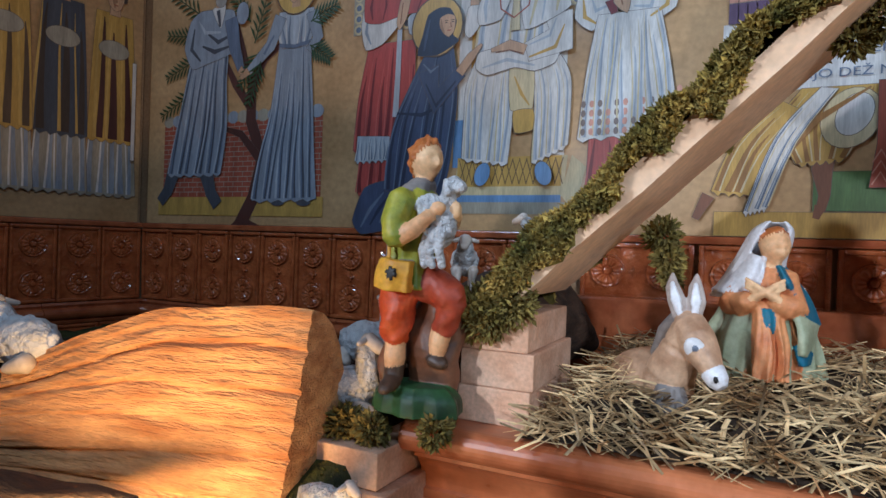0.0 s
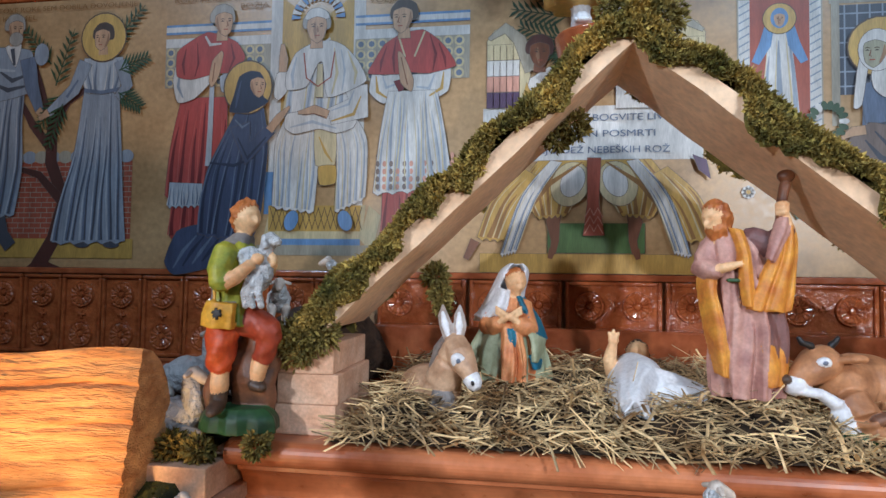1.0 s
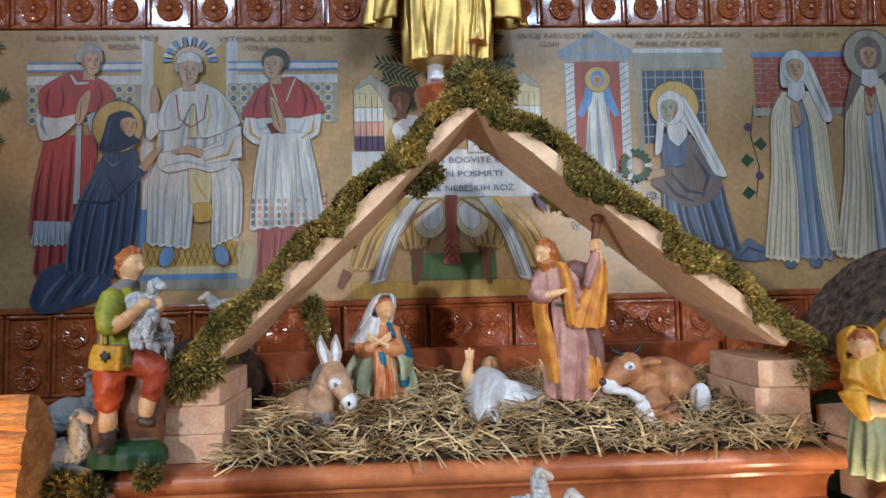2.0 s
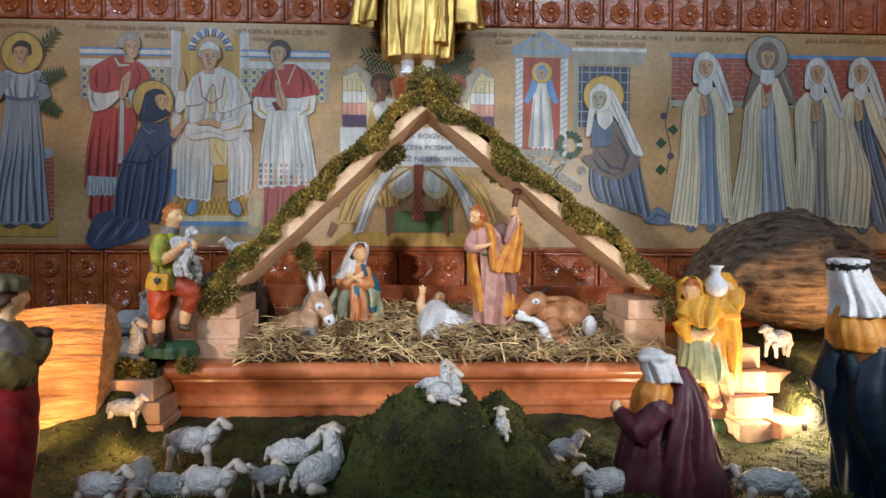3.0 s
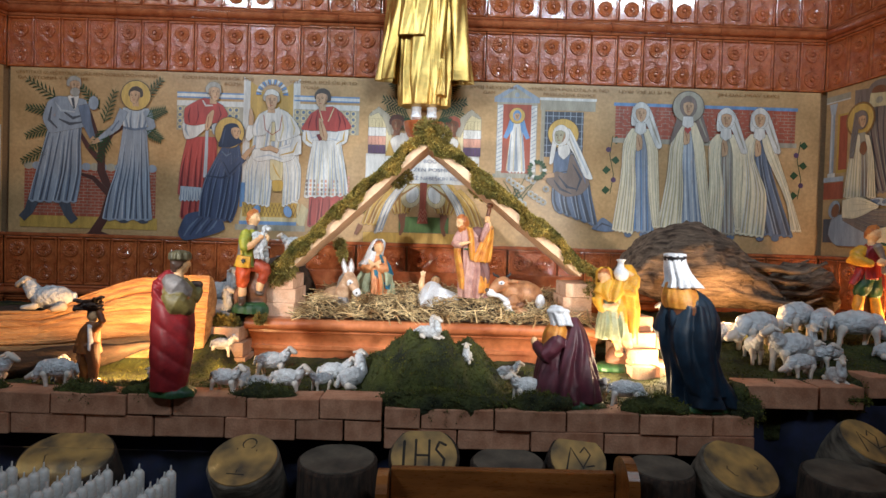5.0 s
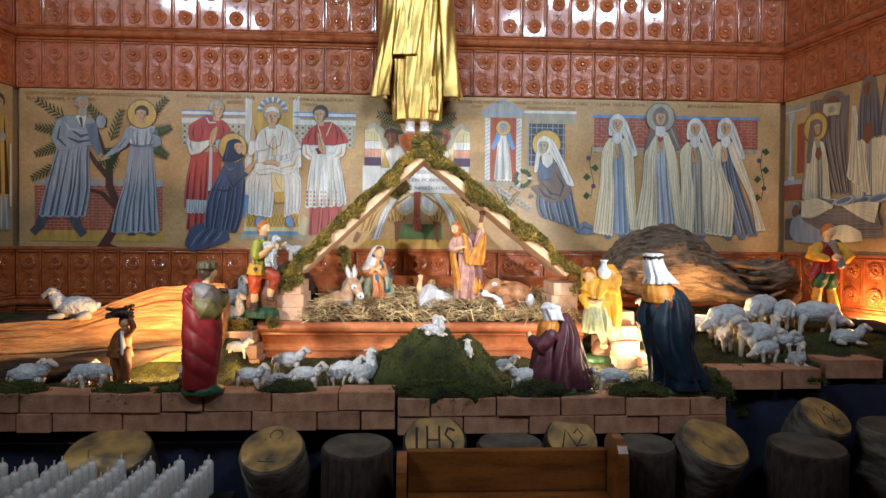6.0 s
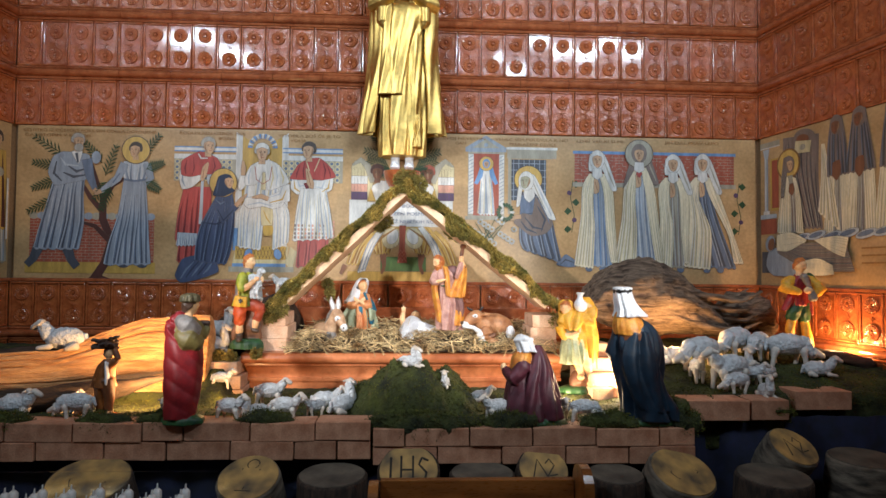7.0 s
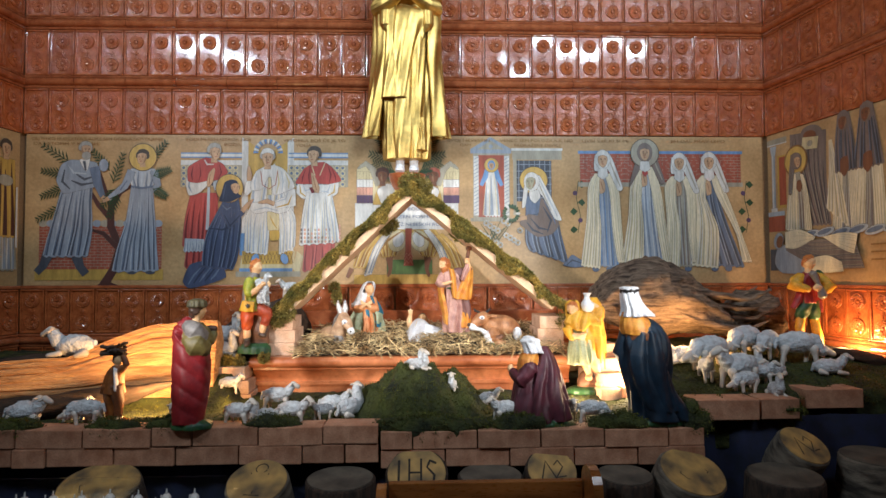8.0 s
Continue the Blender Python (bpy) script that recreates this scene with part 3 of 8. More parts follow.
# parapet and tree between the old man and the girl
p = Mural(B, "painted_parapet", "painted low brick parapet with a stone cap", 0)
brickwork(p, -1.54, 1.50, -0.87, 1.74, W_BRICK, W_STONE)
for k in range(16):
    p.oval(-1.52 + k * 0.042, 1.755, 0.024, 0.02, W_GREY if k % 2 else W_STONE)
p.box(-1.56, 1.44, -0.86, 1.50, W_OCHRE)
p.done()
p = Mural(B, "painted_tree", "painted dark tree with palm-like leaves", 0.4)
p.stroke([(-1.19, 1.40), (-1.13, 1.50), (-1.10, 1.62), (-1.15, 1.74), (-1.15, 1.85), (-1.10, 1.93), (-1.03, 1.97)], [0.05, 0.045, 0.04, 0.04, 0.035, 0.025, 0.015], W_BARK)
p.stroke([(-1.15, 1.78), (-1.22, 1.86), (-1.28, 1.96)], [0.03, 0.025, 0.012], W_BARK)
p.stroke([(-1.11, 1.62), (-1.19, 1.70), (-1.26, 1.72)], [0.03, 0.022, 0.012], W_BARK)
p.stroke([(-1.15, 1.85), (-1.20, 2.00), (-1.22, 2.06)], [0.022, 0.016, 0.01], W_BARK)
for k in (-1, 1, 2):
    p.stroke([(-1.18, 1.43), (-1.18 + k * 0.05, 1.40)], [0.02, 0.006], W_BARK)
for b0, t0 in (((-1.38, 2.10), (-1.54, 2.20)), ((-1.40, 2.03), (-1.54, 2.05)), ((-1.41, 1.95), (-1.54, 1.90)), ((-1.42, 1.84), (-1.56, 1.77)), ((-1.16, 2.05), (-1.26, 2.17)), ((-1.14, 1.98), (-1.08, 2.16)),
               ((-1.12, 1.95), (-1.20, 1.84)), ((-0.95, 2.10), (-0.84, 2.22)), ((-0.92, 2.02), (-0.82, 2.06)), ((-0.92, 1.95), (-0.84, 1.90)), ((-1.11, 1.92), (-1.16, 1.78))):
    frond(p, b0, t0, W_LEAF, 7, 0.05)
p.oval(-1.19, 2.08, 0.025, 0.035, W_GREY)
p.done()

p = Mural(B, "painted_old_man", "painted figure in a long grey coat")
p.stroke([(-1.48, 1.604), (-1.514, 1.52), (-1.549, 1.483)], [0.0625, 0.0437, 0.0375], W_DGREY)
p.stroke([(-1.342, 1.598), (-1.311, 1.513), (-1.28, 1.474)], [0.0625, 0.0437, 0.0437], W_DGREY)
cloth(p, [(-1.374, 2.104), (-1.424, 1.935), (-1.474, 1.739), (-1.511, 1.574)], [(-1.236, 2.098), (-1.255, 1.89), (-1.249, 1.724), (-1.271, 1.574)], COATS, 7, rng)
p.fill(soft([(-1.374, 2.11), (-1.424, 2.08), (-1.449, 1.995), (-1.411, 1.923), (-1.342, 1.935), (-1.236, 1.959), (-1.211, 2.013), (-1.23, 2.092), (-1.274, 2.104)]), W_GREY)
p.stroke([(-1.405, 2.056), (-1.417, 1.989), (-1.374, 1.947)], [0.0063, 0.0156, 0.0063], W_DGREY)
p.stroke([(-1.342, 2.032), (-1.296, 2.001), (-1.236, 2.02)], [0.0063, 0.0156, 0.0063], W_DGREY)
p.stroke([(-1.367, 1.995), (-1.311, 1.971), (-1.242, 1.983)], [0.0063, 0.0156, 0.0063], W_DGREY)
p.stroke([(-1.386, 2.08), (-1.355, 2.038), (-1.286, 2.032)], [0.0031, 0.0125, 0.0063], W_LGREY)
p.stroke([(-1.242, 2.071), (-1.224, 1.98), (-1.192, 1.899)], [0.0563, 0.0469, 0.0281], W_SLATE)
p.stroke([(-1.199, 1.905), (-1.174, 1.881)], [0.025, 0.0125], W_SKIN)
p.fill(soft([(-1.324, 2.11), (-1.267, 2.116), (-1.286, 2.044)]), W_WHITE)
p.stroke([(-1.299, 2.104), (-1.289, 2.05)], [0.0156, 0.0094], W_DGREY)
head(p, -1.292, 2.164, 0.042, W_SKIN, W_GHAIR, look_to=1)
p.oval(-1.286, 2.134, 0.024, 0.022, W_GHAIR)
p.done()
p = Mural(B, "painted_girl", "painted figure in a pale gown with a gold halo")
p.oval(-1.03, 1.483, 0.026, 0.01, W_DGREY)
p.oval(-0.93, 1.483, 0.026, 0.01, W_DGREY)
cloth(p, [(-1.039, 1.965), (-1.067, 1.77), (-1.105, 1.634), (-1.133, 1.489)], [(-0.921, 1.965), (-0.905, 1.77), (-0.896, 1.634), (-0.883, 1.495)], COATS, 8, rng)
cloth(p, [(-1.042, 2.062), (-1.049, 2.01), (-1.036, 1.959)], [(-0.911, 2.062), (-0.908, 2.01), (-0.921, 1.959)], GREYS, 4, rng)
p.stroke([(-1.039, 1.962), (-0.98, 1.953), (-0.917, 1.962)], 0.012, W_SLATE)
p.stroke([(-1.036, 2.05), (-1.074, 1.965), (-1.161, 1.893)], [0.0469, 0.0406, 0.025], W_GREY)
p.stroke([(-1.061, 1.995), (-1.099, 1.941)], [0.0063, 0.0094], W_SLATE)
p.stroke([(-1.161, 1.896), (-1.192, 1.875)], [0.025, 0.0125], W_SKIN)
p.stroke([(-0.917, 2.05), (-0.892, 1.971), (-0.924, 1.935)], [0.0437, 0.0375, 0.025], W_GREY)
head(p, -0.977, 2.122, 0.041, W_SKIN, W_HAIR, W_GOLD, look_to=-1)
p.done()

p = Mural(B, "painted_screen", "painted pale lattice screen with blue bands", 0)
for u0, u1 in ((-0.77, -0.43), (-0.17, 0.165)):
    p.box(u0, 2.125, u1, 2.155, W_BLUE)
    p.box(u0, 2.132, u1, 2.148, W_WHITE)
    p.box(u0, 2.085, u1, 2.112, W_WHITE)
    p.box(u0, 1.96, u1, 2.085, W_STONE)
    p.d += 0.00016
    for i in range(int((u1 - u0) / 0.032)):
        for j in range(4):
            c = (u0 + 0.017 + i * 0.032, 1.976 + j * 0.031)
            p.oval(c[0], c[1], 0.015, 0.015, W_CREAM, n=10)
            p.oval(c[0], c[1], 0.009, 0.009, W_SLATE, n=8)
            p.d -= 0.00016
p.done()
p = Mural(B, "painted_throne", "painted white throne with a gold back and footstool", 0)
p.fill([(-0.43, 1.60), (-0.395, 1.60), (-0.395, 2.22), (-0.43, 2.24)], W_WHITE)
p.fill([(-0.175, 1.60), (-0.14, 1.60), (-0.14, 2.24), (-0.175, 2.22)], W_WHITE)
p.fill([(-0.395, 2.22), (-0.285, 2.14), (-0.175, 2.22), (-0.175, 1.75), (-0.395, 1.75)], W_OCHRE)
p.box(-0.44, 1.575, -0.40, 1.70, W_BLUE)
p.fill([(-0.44, 1.50), (-0.14, 1.50), (-0.13, 1.60), (-0.42, 1.60)], W_CREAM)
p.box(-0.425, 1.525, -0.145, 1.60, W_OCHRE)
p.d += 0.00008
for k in range(15):
    u = -0.42 + k * 0.0185
    p.stroke([(u, 1.53), (u + 0.02, 1.595)], 0.0022, W_LINE, False)
for k in range(15):
    u = -0.42 + k * 0.0185
    p.stroke([(u + 0.02, 1.53), (u, 1.595)], 0.0022, W_LINE, k == 0)
p.box(-0.44, 1.485, -0.145, 1.503, W_BLUE)
p.fill([(-0.145, 1.503), (-0.11, 1.46), (-0.085, 1.57), (-0.12, 1.60)], W_CREAM)
p.box(-0.46, 1.455, -0.10, 1.485, W_STONE)
p.done()
p = Mural(B, "painted_cardinal", "painted figure in a red cape and long red robe", 1)
cloth(p, [(-0.73, 1.638), (-0.735, 1.569), (-0.737, 1.511)], [(-0.61, 1.638), (-0.61, 1.569), (-0.615, 1.5)], REDS, 4, rng)
cloth(p, [(-0.711, 1.927), (-0.742, 1.777), (-0.755, 1.633)], [(-0.561, 1.927), (-0.561, 1.777), (-0.568, 1.592)], REDS, 6, rng)
cloth(p, [(-0.74, 1.671), (-0.742, 1.633), (-0.744, 1.601)], [(-0.634, 1.666), (-0.634, 1.633), (-0.636, 1.604)], GREYS, 9, rng)
p.stroke([(-0.611, 1.959), (-0.613, 1.834), (-0.617, 1.719)], [0.0146, 0.0166, 0.0187], W_LGREY)
p.fill(soft([(-0.726, 2.036), (-0.738, 1.979), (-0.721, 1.913), (-0.667, 1.924), (-0.613, 1.975), (-0.621, 2.005), (-0.678, 1.987)]), W_WHITE)
p.stroke([(-0.717, 2.013), (-0.721, 1.961), (-0.704, 1.927)], [0.0031, 0.0104, 0.0042], W_GREY)
p.fill(soft([(-0.586, 1.987), (-0.559, 1.998), (-0.555, 1.938), (-0.58, 1.944)]), W_LGREY)
p.fill(soft([(-0.63, 2.125), (-0.688, 2.097), (-0.727, 2.067), (-0.726, 1.994), (-0.678, 1.982), (-0.62, 1.994), (-0.579, 1.998), (-0.532, 2), (-0.507, 2.044), (-0.532, 2.088), (-0.574, 2.109)]), W_RED)
p.stroke([(-0.698, 2.077), (-0.707, 2.03), (-0.701, 1.996)], [0.0031, 0.0094, 0.0042], W_DRED)
p.stroke([(-0.662, 2.094), (-0.657, 2.03), (-0.667, 1.99)], [0.0021, 0.0073, 0.0031], W_DRED)
p.stroke([(-0.553, 2.088), (-0.542, 2.042), (-0.558, 2.002)], [0.0021, 0.0083, 0.0031], W_DRED)
p.stroke([(-0.636, 2.113), (-0.62, 2.086), (-0.584, 2.088)], [0.0062, 0.0104, 0.0052], W_WHITE)
p.fill(soft([(-0.621, 1.977), (-0.611, 2.035), (-0.584, 2.065), (-0.577, 2.054), (-0.59, 1.989), (-0.611, 1.957)]), W_SKIN)
p.stroke([(-0.603, 2.03), (-0.609, 1.973)], [0.0031, 0.0031], W_DSKIN)
head(p, -0.582, 2.153, 0.045, W_SKIN, W_GHAIR, look_to=1, bow=-0.3)
p.done()
p = Mural(B, "painted_pope", "painted seated figure in white robes with a rayed halo", 1)
for k in range(15):
    a = radians(12 * k + 6)
    p.stroke([(-0.283 + 0.055 * math.cos(a), 2.15 + 0.055 * math.sin(a)), (-0.283 + 0.082 * math.cos(a), 2.15 + 0.082 * math.sin(a))], [0.006, 0.015], W_WHITE if k % 2 else W_BLUE)
cloth(p, [(-0.374, 1.863), (-0.405, 1.788), (-0.409, 1.696), (-0.412, 1.598)], [(-0.277, 1.834), (-0.272, 1.742), (-0.277, 1.661), (-0.284, 1.583)], WHITES, 6, rng)
cloth(p, [(-0.23, 1.84), (-0.218, 1.754), (-0.218, 1.661), (-0.22, 1.583)], [(-0.166, 1.86), (-0.13, 1.794), (-0.126, 1.707), (-0.13, 1.624)], WHITES, 5, rng)
p.fill(soft([(-0.284, 1.844), (-0.224, 1.844), (-0.222, 1.719), (-0.28, 1.717)]), W_CREAM)
p.fill(soft([(-0.272, 1.712), (-0.22, 1.714), (-0.22, 1.664), (-0.266, 1.659)]), W_OCHRE)
p.stroke([(-0.272, 1.8), (-0.251, 1.754), (-0.23, 1.725)], [0.0031, 0.0083, 0.0031], W_OCHRE)
cloth(p, [(-0.336, 2.042), (-0.368, 1.961), (-0.376, 1.855)], [(-0.187, 2.042), (-0.145, 1.95), (-0.152, 1.851)], WHITES, 6, rng)
p.fill(soft([(-0.37, 1.869), (-0.282, 1.878), (-0.159, 1.867), (-0.168, 1.825), (-0.22, 1.809), (-0.272, 1.823), (-0.345, 1.809), (-0.378, 1.829)]), W_WHITE)
p.stroke([(-0.36, 1.829), (-0.293, 1.844), (-0.22, 1.823)], [0.0031, 0.0094, 0.0042], W_LGREY)
p.fill(soft([(-0.357, 1.975), (-0.376, 1.932), (-0.399, 1.91), (-0.413, 1.927), (-0.405, 1.989), (-0.37, 1.998)]), W_WHITE)
p.stroke([(-0.387, 1.994), (-0.385, 2.033), (-0.389, 2.077)], [0.0229, 0.0271, 0.0104], W_SKIN)
p.stroke([(-0.163, 1.944), (-0.155, 1.88), (-0.241, 1.857)], [0.0687, 0.0791, 0.0479], W_WHITE)
p.stroke([(-0.147, 1.915), (-0.168, 1.863), (-0.235, 1.844)], [0.0031, 0.0104, 0.0042], W_OCHRE)
p.stroke([(-0.168, 1.932), (-0.183, 1.892), (-0.235, 1.875)], [0.0031, 0.0073, 0.0031], W_LGREY)
p.stroke([(-0.245, 1.863), (-0.287, 1.88), (-0.336, 1.871)], [0.025, 0.025, 0.0083], W_SKIN)
p.stroke([(-0.251, 1.855), (-0.287, 1.867), (-0.324, 1.864)], [0.0031, 0.0031, 0.0021], W_DSKIN)
p.fill(soft([(-0.293, 2.077), (-0.347, 2.048), (-0.376, 1.984), (-0.372, 1.94), (-0.313, 1.947), (-0.28, 2.013), (-0.264, 2.017), (-0.249, 1.915), (-0.189, 1.929), (-0.132, 1.959), (-0.157, 2.017), (-0.199, 2.063), (-0.241, 2.081)]), W_WHITE)
p.stroke([(-0.345, 2.036), (-0.357, 1.984), (-0.353, 1.944)], [0.0031, 0.0104, 0.0042], W_LGREY)
p.stroke([(-0.23, 2.059), (-0.22, 1.984), (-0.235, 1.924)], [0.0031, 0.0094, 0.0042], W_CREAM)
p.stroke([(-0.189, 2.048), (-0.163, 1.984), (-0.168, 1.95)], [0.0031, 0.0104, 0.0042], W_CREAM)
p.stroke([(-0.209, 2.054), (-0.197, 1.99), (-0.204, 1.932)], [0.0021, 0.0062, 0.0031], W_LGREY)
p.stroke([(-0.272, 2.013), (-0.272, 1.915)], [0.0146, 0.0229], W_CREAM)
p.stroke([(-0.322, 2.048), (-0.313, 1.973), (-0.277, 1.947), (-0.239, 1.973), (-0.228, 2.048)], [0.0042, 0.0042, 0.0042, 0.0042, 0.0042], W_BRICK)
p.stroke([(-0.295, 2.086), (-0.272, 2.063), (-0.243, 2.088)], [0.0062, 0.0125, 0.0062], W_WHITE)
head(p, -0.284, 2.12, 0.048, W_SKIN, W_GHAIR, cap=W_WHITE, bow=-0.1)
p.oval(-0.349, 1.555, 0.02, 0.03, W_BLUE, tilt=-20)
p.oval(-0.187, 1.555, 0.02, 0.03, W_BLUE, tilt=20)
p.done()
p = Mural(B, "painted_kneeling_girl", "painted kneeling figure in a dark blue habit with a halo", 2)
p.fill(soft([(-0.711, 1.523), (-0.636, 1.544), (-0.537, 1.523), (-0.511, 1.454), (-0.626, 1.41), (-0.717, 1.394), (-0.748, 1.433)]), W_NAVY)
p.stroke([(-0.719, 1.413), (-0.688, 1.465), (-0.646, 1.511)], [0.0042, 0.0114, 0.0031], W_SLATE)
p.stroke([(-0.688, 1.42), (-0.659, 1.465), (-0.62, 1.511)], [0.0042, 0.0114, 0.0031], W_DNAVY)
p.stroke([(-0.657, 1.427), (-0.63, 1.465), (-0.594, 1.511)], [0.0042, 0.0114, 0.0031], W_SLATE)
p.stroke([(-0.626, 1.434), (-0.601, 1.465), (-0.568, 1.511)], [0.0042, 0.0114, 0.0031], W_DNAVY)
p.stroke([(-0.594, 1.441), (-0.572, 1.465), (-0.542, 1.511)], [0.0042, 0.0114, 0.0031], W_SLATE)
cloth(p, [(-0.53, 1.88), (-0.579, 1.788), (-0.617, 1.707), (-0.636, 1.615), (-0.642, 1.517)], [(-0.447, 1.904), (-0.43, 1.8), (-0.432, 1.707), (-0.447, 1.569), (-0.47, 1.5)], NAVIES, 7, rng)
p.stroke([(-0.61, 1.728), (-0.532, 1.719), (-0.47, 1.742)], [0.0042, 0.0104, 0.0052], W_DNAVY)
p.oval(-0.495, 1.952, 0.078, 0.082, W_LINE)
p.oval(-0.495, 1.952, 0.074, 0.078, W_GOLD)
p.fill(soft([(-0.488, 2), (-0.522, 1.984), (-0.538, 1.927), (-0.551, 1.88), (-0.49, 1.876), (-0.43, 1.906), (-0.447, 1.924), (-0.438, 1.959), (-0.457, 1.994)]), W_DNAVY)
p.stroke([(-0.516, 1.973), (-0.526, 1.927), (-0.532, 1.89)], [0.0031, 0.0094, 0.0042], W_NAVY)
p.stroke([(-0.516, 1.84), (-0.49, 1.754), (-0.42, 1.825)], [0.0645, 0.0687, 0.0354], W_NAVY)
p.stroke([(-0.522, 1.8), (-0.49, 1.74), (-0.433, 1.802)], [0.0042, 0.0125, 0.0042], W_DNAVY)
p.stroke([(-0.532, 1.855), (-0.509, 1.832), (-0.485, 1.846)], [0.0031, 0.0083, 0.0031], W_SLATE)
p.stroke([(-0.424, 1.821), (-0.393, 1.86), (-0.363, 1.89)], [0.025, 0.0229, 0.0062], W_SKIN)
head(p, -0.467, 1.952, 0.037, W_SKIN, None, look_to=1, bow=0.5)
p.done()
p = Mural(B, "painted_cardinal", "painted figure in a red cape over a white lace robe", 1)
cloth(p, [(-0.08, 1.65), (-0.082, 1.569), (-0.085, 1.486)], [(0.092, 1.65), (0.09, 1.569), (0.082, 1.523)], REDS, 6, rng)
cloth(p, [(-0.068, 1.927), (-0.09, 1.8), (-0.108, 1.636)], [(0.074, 1.927), (0.099, 1.8), (0.122, 1.652)], WHITES, 10, rng)
p.d += 0.0002
for k in range(60):
    p.oval(-0.095 + (k % 12) * 0.0195, 1.652 + (k // 12) * 0.022, 0.006, 0.009, W_PINK if k % 2 else W_TAUPE, n=7)
    p.d -= 0.00012
p.fill(soft([(-0.114, 1.987), (-0.124, 1.927), (-0.082, 1.892), (-0.028, 1.929), (-0.03, 1.977), (-0.085, 1.973)]), W_WHITE)
p.fill(soft([(0.111, 1.991), (0.105, 1.924), (0.053, 1.899), (0.005, 1.924), (-0.001, 1.973), (0.051, 1.973)]), W_WHITE)
p.stroke([(-0.105, 1.973), (-0.1, 1.927), (-0.069, 1.906)], [0.0031, 0.0104, 0.0042], W_OCHRE)
p.stroke([(-0.085, 1.97), (-0.074, 1.938), (-0.038, 1.95)], [0.0031, 0.0104, 0.0042], W_LGREY)
p.stroke([(0.092, 1.979), (0.087, 1.932), (0.051, 1.91)], [0.0031, 0.0104, 0.0042], W_OCHRE)
p.stroke([(0.066, 1.973), (0.051, 1.932), (0.014, 1.938)], [0.0031, 0.0104, 0.0042], W_LGREY)
p.fill(soft([(-0.032, 2.093), (-0.082, 2.063), (-0.111, 2.017), (-0.128, 1.98), (-0.038, 1.976), (-0.001, 1.98), (0.051, 1.976), (0.126, 1.994), (0.108, 2.033), (0.074, 2.073), (0.03, 2.102)]), W_RED)
p.stroke([(-0.074, 2.059), (-0.09, 2.013), (-0.093, 1.984)], [0.0021, 0.0083, 0.0031], W_DRED)
p.stroke([(-0.048, 2.077), (-0.055, 2.025), (-0.051, 1.981)], [0.0021, 0.0083, 0.0031], W_DRED)
p.stroke([(0.051, 2.088), (0.069, 2.03), (0.061, 1.981)], [0.0021, 0.0083, 0.0031], W_DRED)
p.stroke([(0.077, 2.063), (0.094, 2.019), (0.098, 1.99)], [0.0021, 0.0083, 0.0031], W_DRED)
p.stroke([(-0.041, 2.088), (-0.02, 2.025)], [0.0052, 0.0052], W_CREAM)
p.stroke([(0.036, 2.097), (0.007, 2.025)], [0.0052, 0.0052], W_CREAM)
p.stroke([(-0.039, 1.959), (-0.03, 1.927)], [0.0271, 0.0146], W_DRED)
p.fill(soft([(-0.041, 2.04), (-0.024, 2.028), (0.005, 1.959), (-0.001, 1.924), (-0.032, 1.952)]), W_SKIN)
p.stroke([(-0.032, 2.025), (-0.012, 1.944)], [0.0031, 0.0031], W_DSKIN)
head(p, -0.024, 2.137, 0.046, W_SKIN, W_HAIR, look_to=-1)
p.done()

# angels, palms, plaque and lower figures behind the roof
p = Mural(B, "painted_palms", "painted green palm fronds", 0)
for s in (-1, 1):
    for b0, t0 in (((0.07, 2.16), (0.17, 2.24)), ((0.06, 2.12), (0.22, 2.15)), ((0.07, 2.05), (0.20, 2.10)), ((0.05, 2.02), (0.14, 2.04)), ((0.03, 2.20), (0.10, 2.25))):
        frond(p, (0.50 + s * b0[0], b0[1]), (0.50 + s * t0[0], t0[1]), W_LEAF, 8, 0.06)
p.done()
for s in (-1, 1):
    p = Mural(B, "painted_angel", "painted angel with banded wings", 1)
    c = 0.505
    w0, w1 = c + s * 0.29, c + s * 0.20
    p.fill([(w0, 1.88), (w0, 2.06), (c + s * 0.27, 2.09), (c + s * 0.22, 2.10), (c + s * 0.19, 2.04), (c + s * 0.17, 1.96), (c + s * 0.19, 1.88)], W_CREAM)
    for k, m in enumerate((W_PURPLE, W_PINK, W_WHITE, W_CREAM)):
        v = 1.87 + k * 0.045
        p.box(min(w0, w1), v, max(w0, w1), v + 0.043, m)
        for i in range(5):
            p.stroke([(w0 - s * 0.018 * (i + 1), v), (w0 - s * 0.018 * (i + 1), v + 0.04)], 0.002, W_LINE, False)
    p.stroke([(c + s * 0.285, 2.065), (c + s * 0.24, 2.095), (c + s * 0.20, 2.06), (c + s * 0.17, 1.97)], [0.01, 0.03, 0.035, 0.03], W_STONE)
    p.fill([(c + s * 0.06, 1.86), (c + s * 0.20, 1.86), (c + s * 0.17, 1.95), (c + s * 0.12, 1.98), (c + s * 0.06, 1.97)], W_WHITE)
    p.fill([(c + s * 0.15, 1.86), (c + s * 0.20, 1.86), (c + s * 0.18, 1.94)], W_OCHRE)
    head(p, c + s * 0.145, 2.02, 0.043, W_DSKIN, W_BARK if s < 0 else W_BRICK)
    p.done()
p = Mural(B, "painted_draped_figures", "painted seated figures in ochre and white cloth above a lawn")
p.box(0.20, 1.413, 0.85, 1.465, W_OCHRE)
p.box(0.385, 1.468, 0.64, 1.548, W_GREEN)
OCHRES = (W_OCHRE, W_BROWN, W_BROWN, W_CREAM)
c = 0.507
